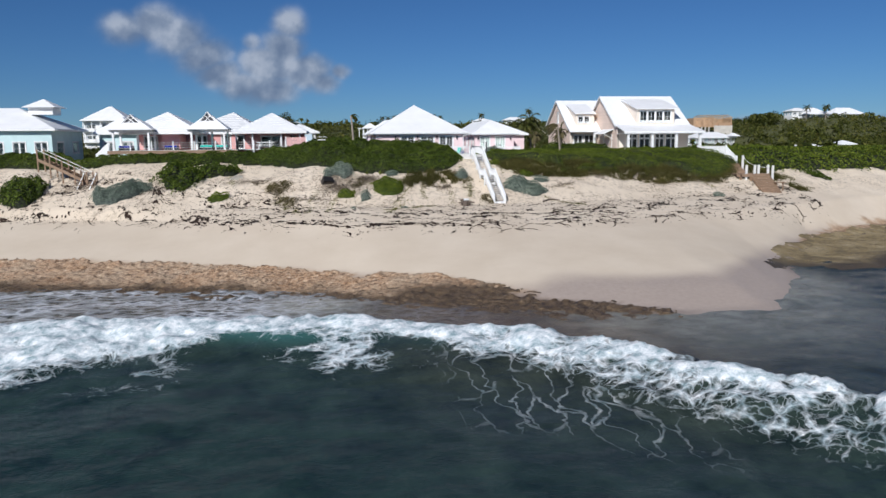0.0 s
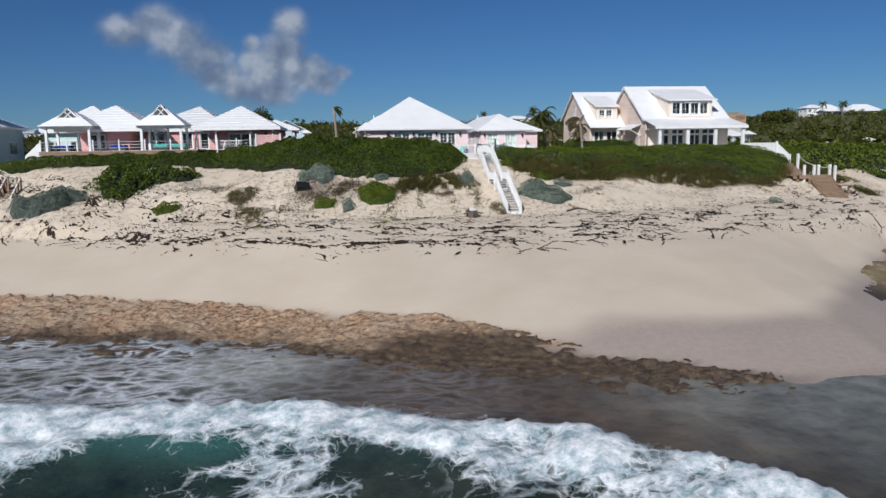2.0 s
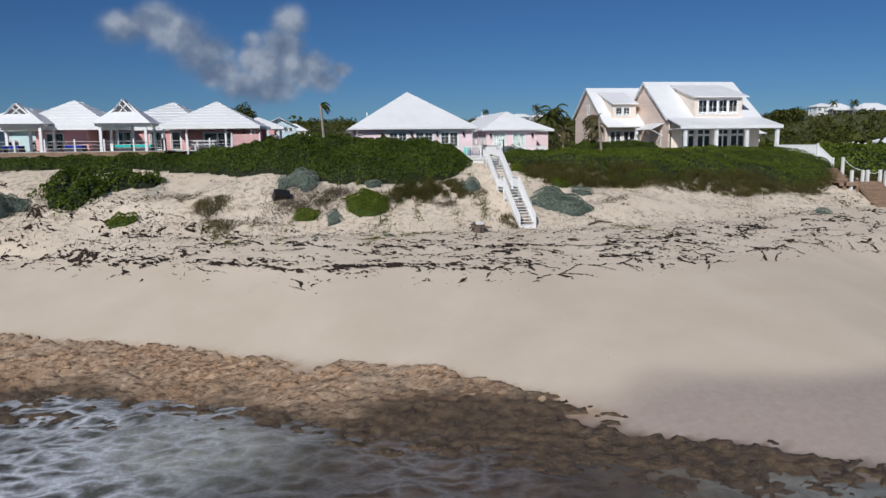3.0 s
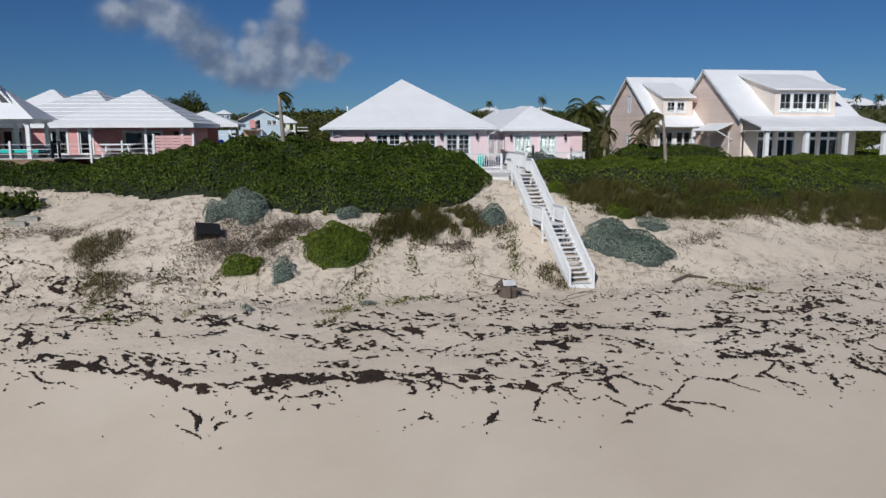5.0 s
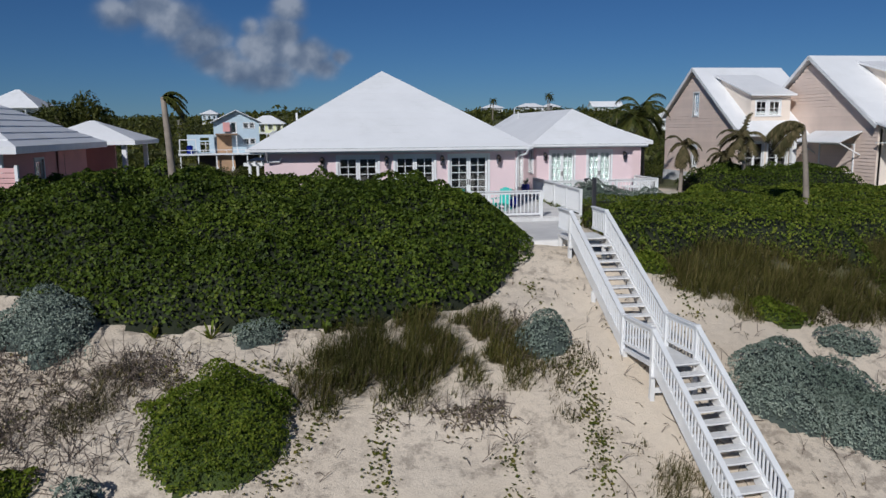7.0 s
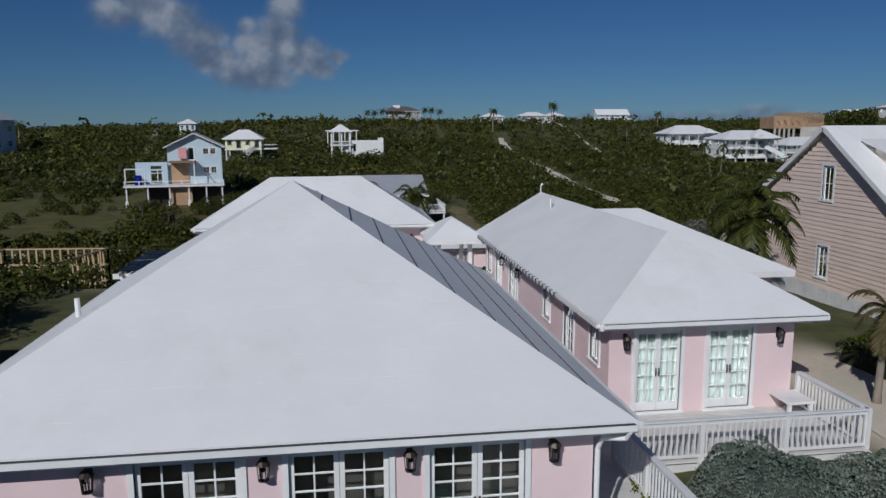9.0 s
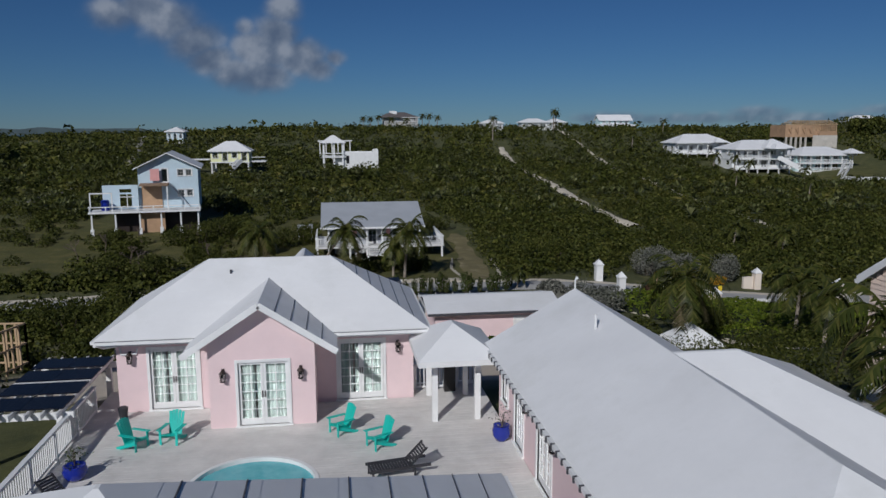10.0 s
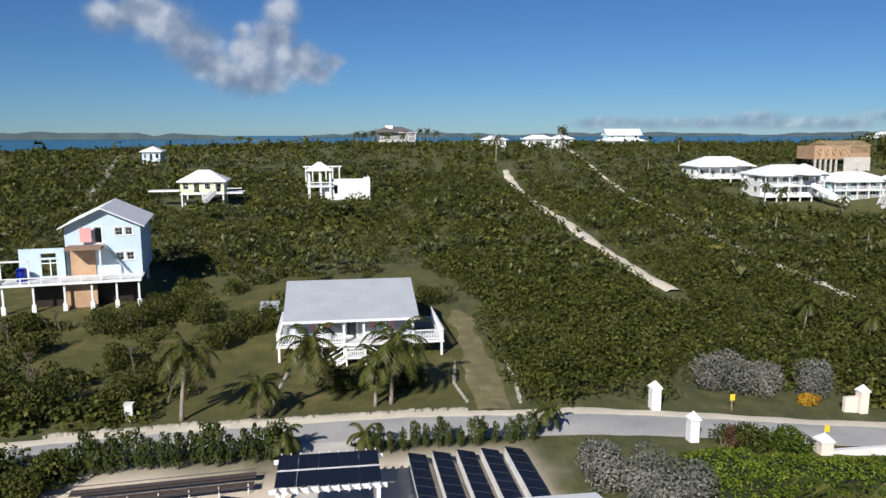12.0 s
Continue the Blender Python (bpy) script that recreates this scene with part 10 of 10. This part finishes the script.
def beach_rock():
    """A rugged shelf along the waterline, pitted and ridged, sinking into the sand at its edges."""
    X, O = np.meshgrid(np.arange(-44, 30, 0.115), np.arange(-3.2, 7.4, 0.115))
    Y = shore_y(X) + O
    k = rock_mask(X, Y)
    ridge = 1 - np.abs(2 * fbm(X / 0.85 + Y / 1.9, Y / 0.6, 4, 181) - 1)
    pits = fbm(X / 0.42, Y / 0.24, 4, 183)
    relief = (0.20 * (ridge - 0.72) + 0.30 * (pits - 0.5) + 0.10 * (fbm(X / 2.2, Y / 1.6, 3, 185) - 0.5)) * (1 - 0.45 * sstep(4, 10, X)) + 0.10 * (vnoise(X / 0.21, Y / 0.17, 189) - 0.5)
    edge = sstep(0.25, 0.75, k + 1.3 * (pits - 0.5))
    Z = gz(X, Y) + edge * (0.07 + relief) - (1 - edge) * 0.22
    soak = 1 - sstep(0.4, 2.6, O + 0.9 + 2.2 * (fbm(X / 2.4, Y / 1.8, 4, 187) - 0.5) - 2.6 * sstep(3, 10, X))
    q = grid_faces(X.shape[1], X.shape[0])
    q = q[(edge.ravel()[q] > 0.02).any(1)]
    used, inv = np.unique(q, return_inverse=True)
    V = np.stack([X, Y, Z], -1).reshape(-1, 3)[used]
    solo("beach_rock", sheet("beach_rock", V, inv.reshape(-1, 4), rock_material(), False, soak=soak.ravel()[used]), None, "rugged orange-brown rock shelf along the waterline", kind="structure")


beach_rock()


def reef_flat():
    """A low weed-grown flat beside the bay, just clear of the water, breaking up towards the sea."""
    m, nt, b = blank("weedy_reef_rock")
    c = ramp(nt, noise_node(nt, 0.45, 7, 0.7), [(0.32, (0.11, 0.085, 0.045)), (0.48, (0.24, 0.18, 0.085)), (0.66, (0.36, 0.29, 0.17))])
    c = mixc(nt, ramp(nt, noise_node(nt, 2.2, 8, 0.75), [(0.5, (0, 0, 0)), (0.66, (0.75, 0.75, 0.75))]), c, (0.085, 0.065, 0.04))
    nt.links.new(mixc(nt, attr(nt, "soak"), c, (0.055, 0.042, 0.030)), b.inputs["Base Color"])
    b.inputs["Roughness"].default_value = 0.75
    bump(nt, b, noise_node(nt, 5, 7, 0.72), 0.8, 0.08)
    X, O = np.meshgrid(np.arange(33, 84, 0.16), np.arange(-16, 3.4, 0.16))
    Y = shore_y(X) + O
    sea_edge = -np.interp(X, [33, 36, 38, 42, 60, 84], [-1.5, 1.5, 4.0, 9.5, 13, 14])
    d = np.minimum(O - sea_edge, 2.6 - O) + 4.2 * (fbm(X / 3.4, Y / 1.8, 5, 201) - 0.5)
    edge = sstep(-1.5, 2.5, d)
    pits = fbm(X / 0.6, Y / 0.35, 4, 203) - 0.5
    Z = np.maximum(SEA - 0.75 + 0.92 * edge + 0.22 * pits, np.where((O > 0) & (edge > 0.3), gz(X, Y) + 0.02 + 0.1 * pits, -9))
    Z = np.where(edge < 0.02, SEA - 0.8, Z)
    q = grid_faces(X.shape[1], X.shape[0])
    q = q[(edge.ravel()[q] > 0.02).any(1)]
    used, inv = np.unique(q, return_inverse=True)
    V = np.stack([X, Y, Z], -1).reshape(-1, 3)[used]
    soak = 1 - sstep(1.0, 5.0, O - sea_edge + 3 * (fbm(X / 4, Y / 2, 3, 205) - 0.5))
    solo("reef_flat", sheet("reef_flat", V, inv.reshape(-1, 4), m, False, soak=soak.ravel()[used]), None, "olive-brown weed-grown rock flat at the waterline", kind="structure")


reef_flat()
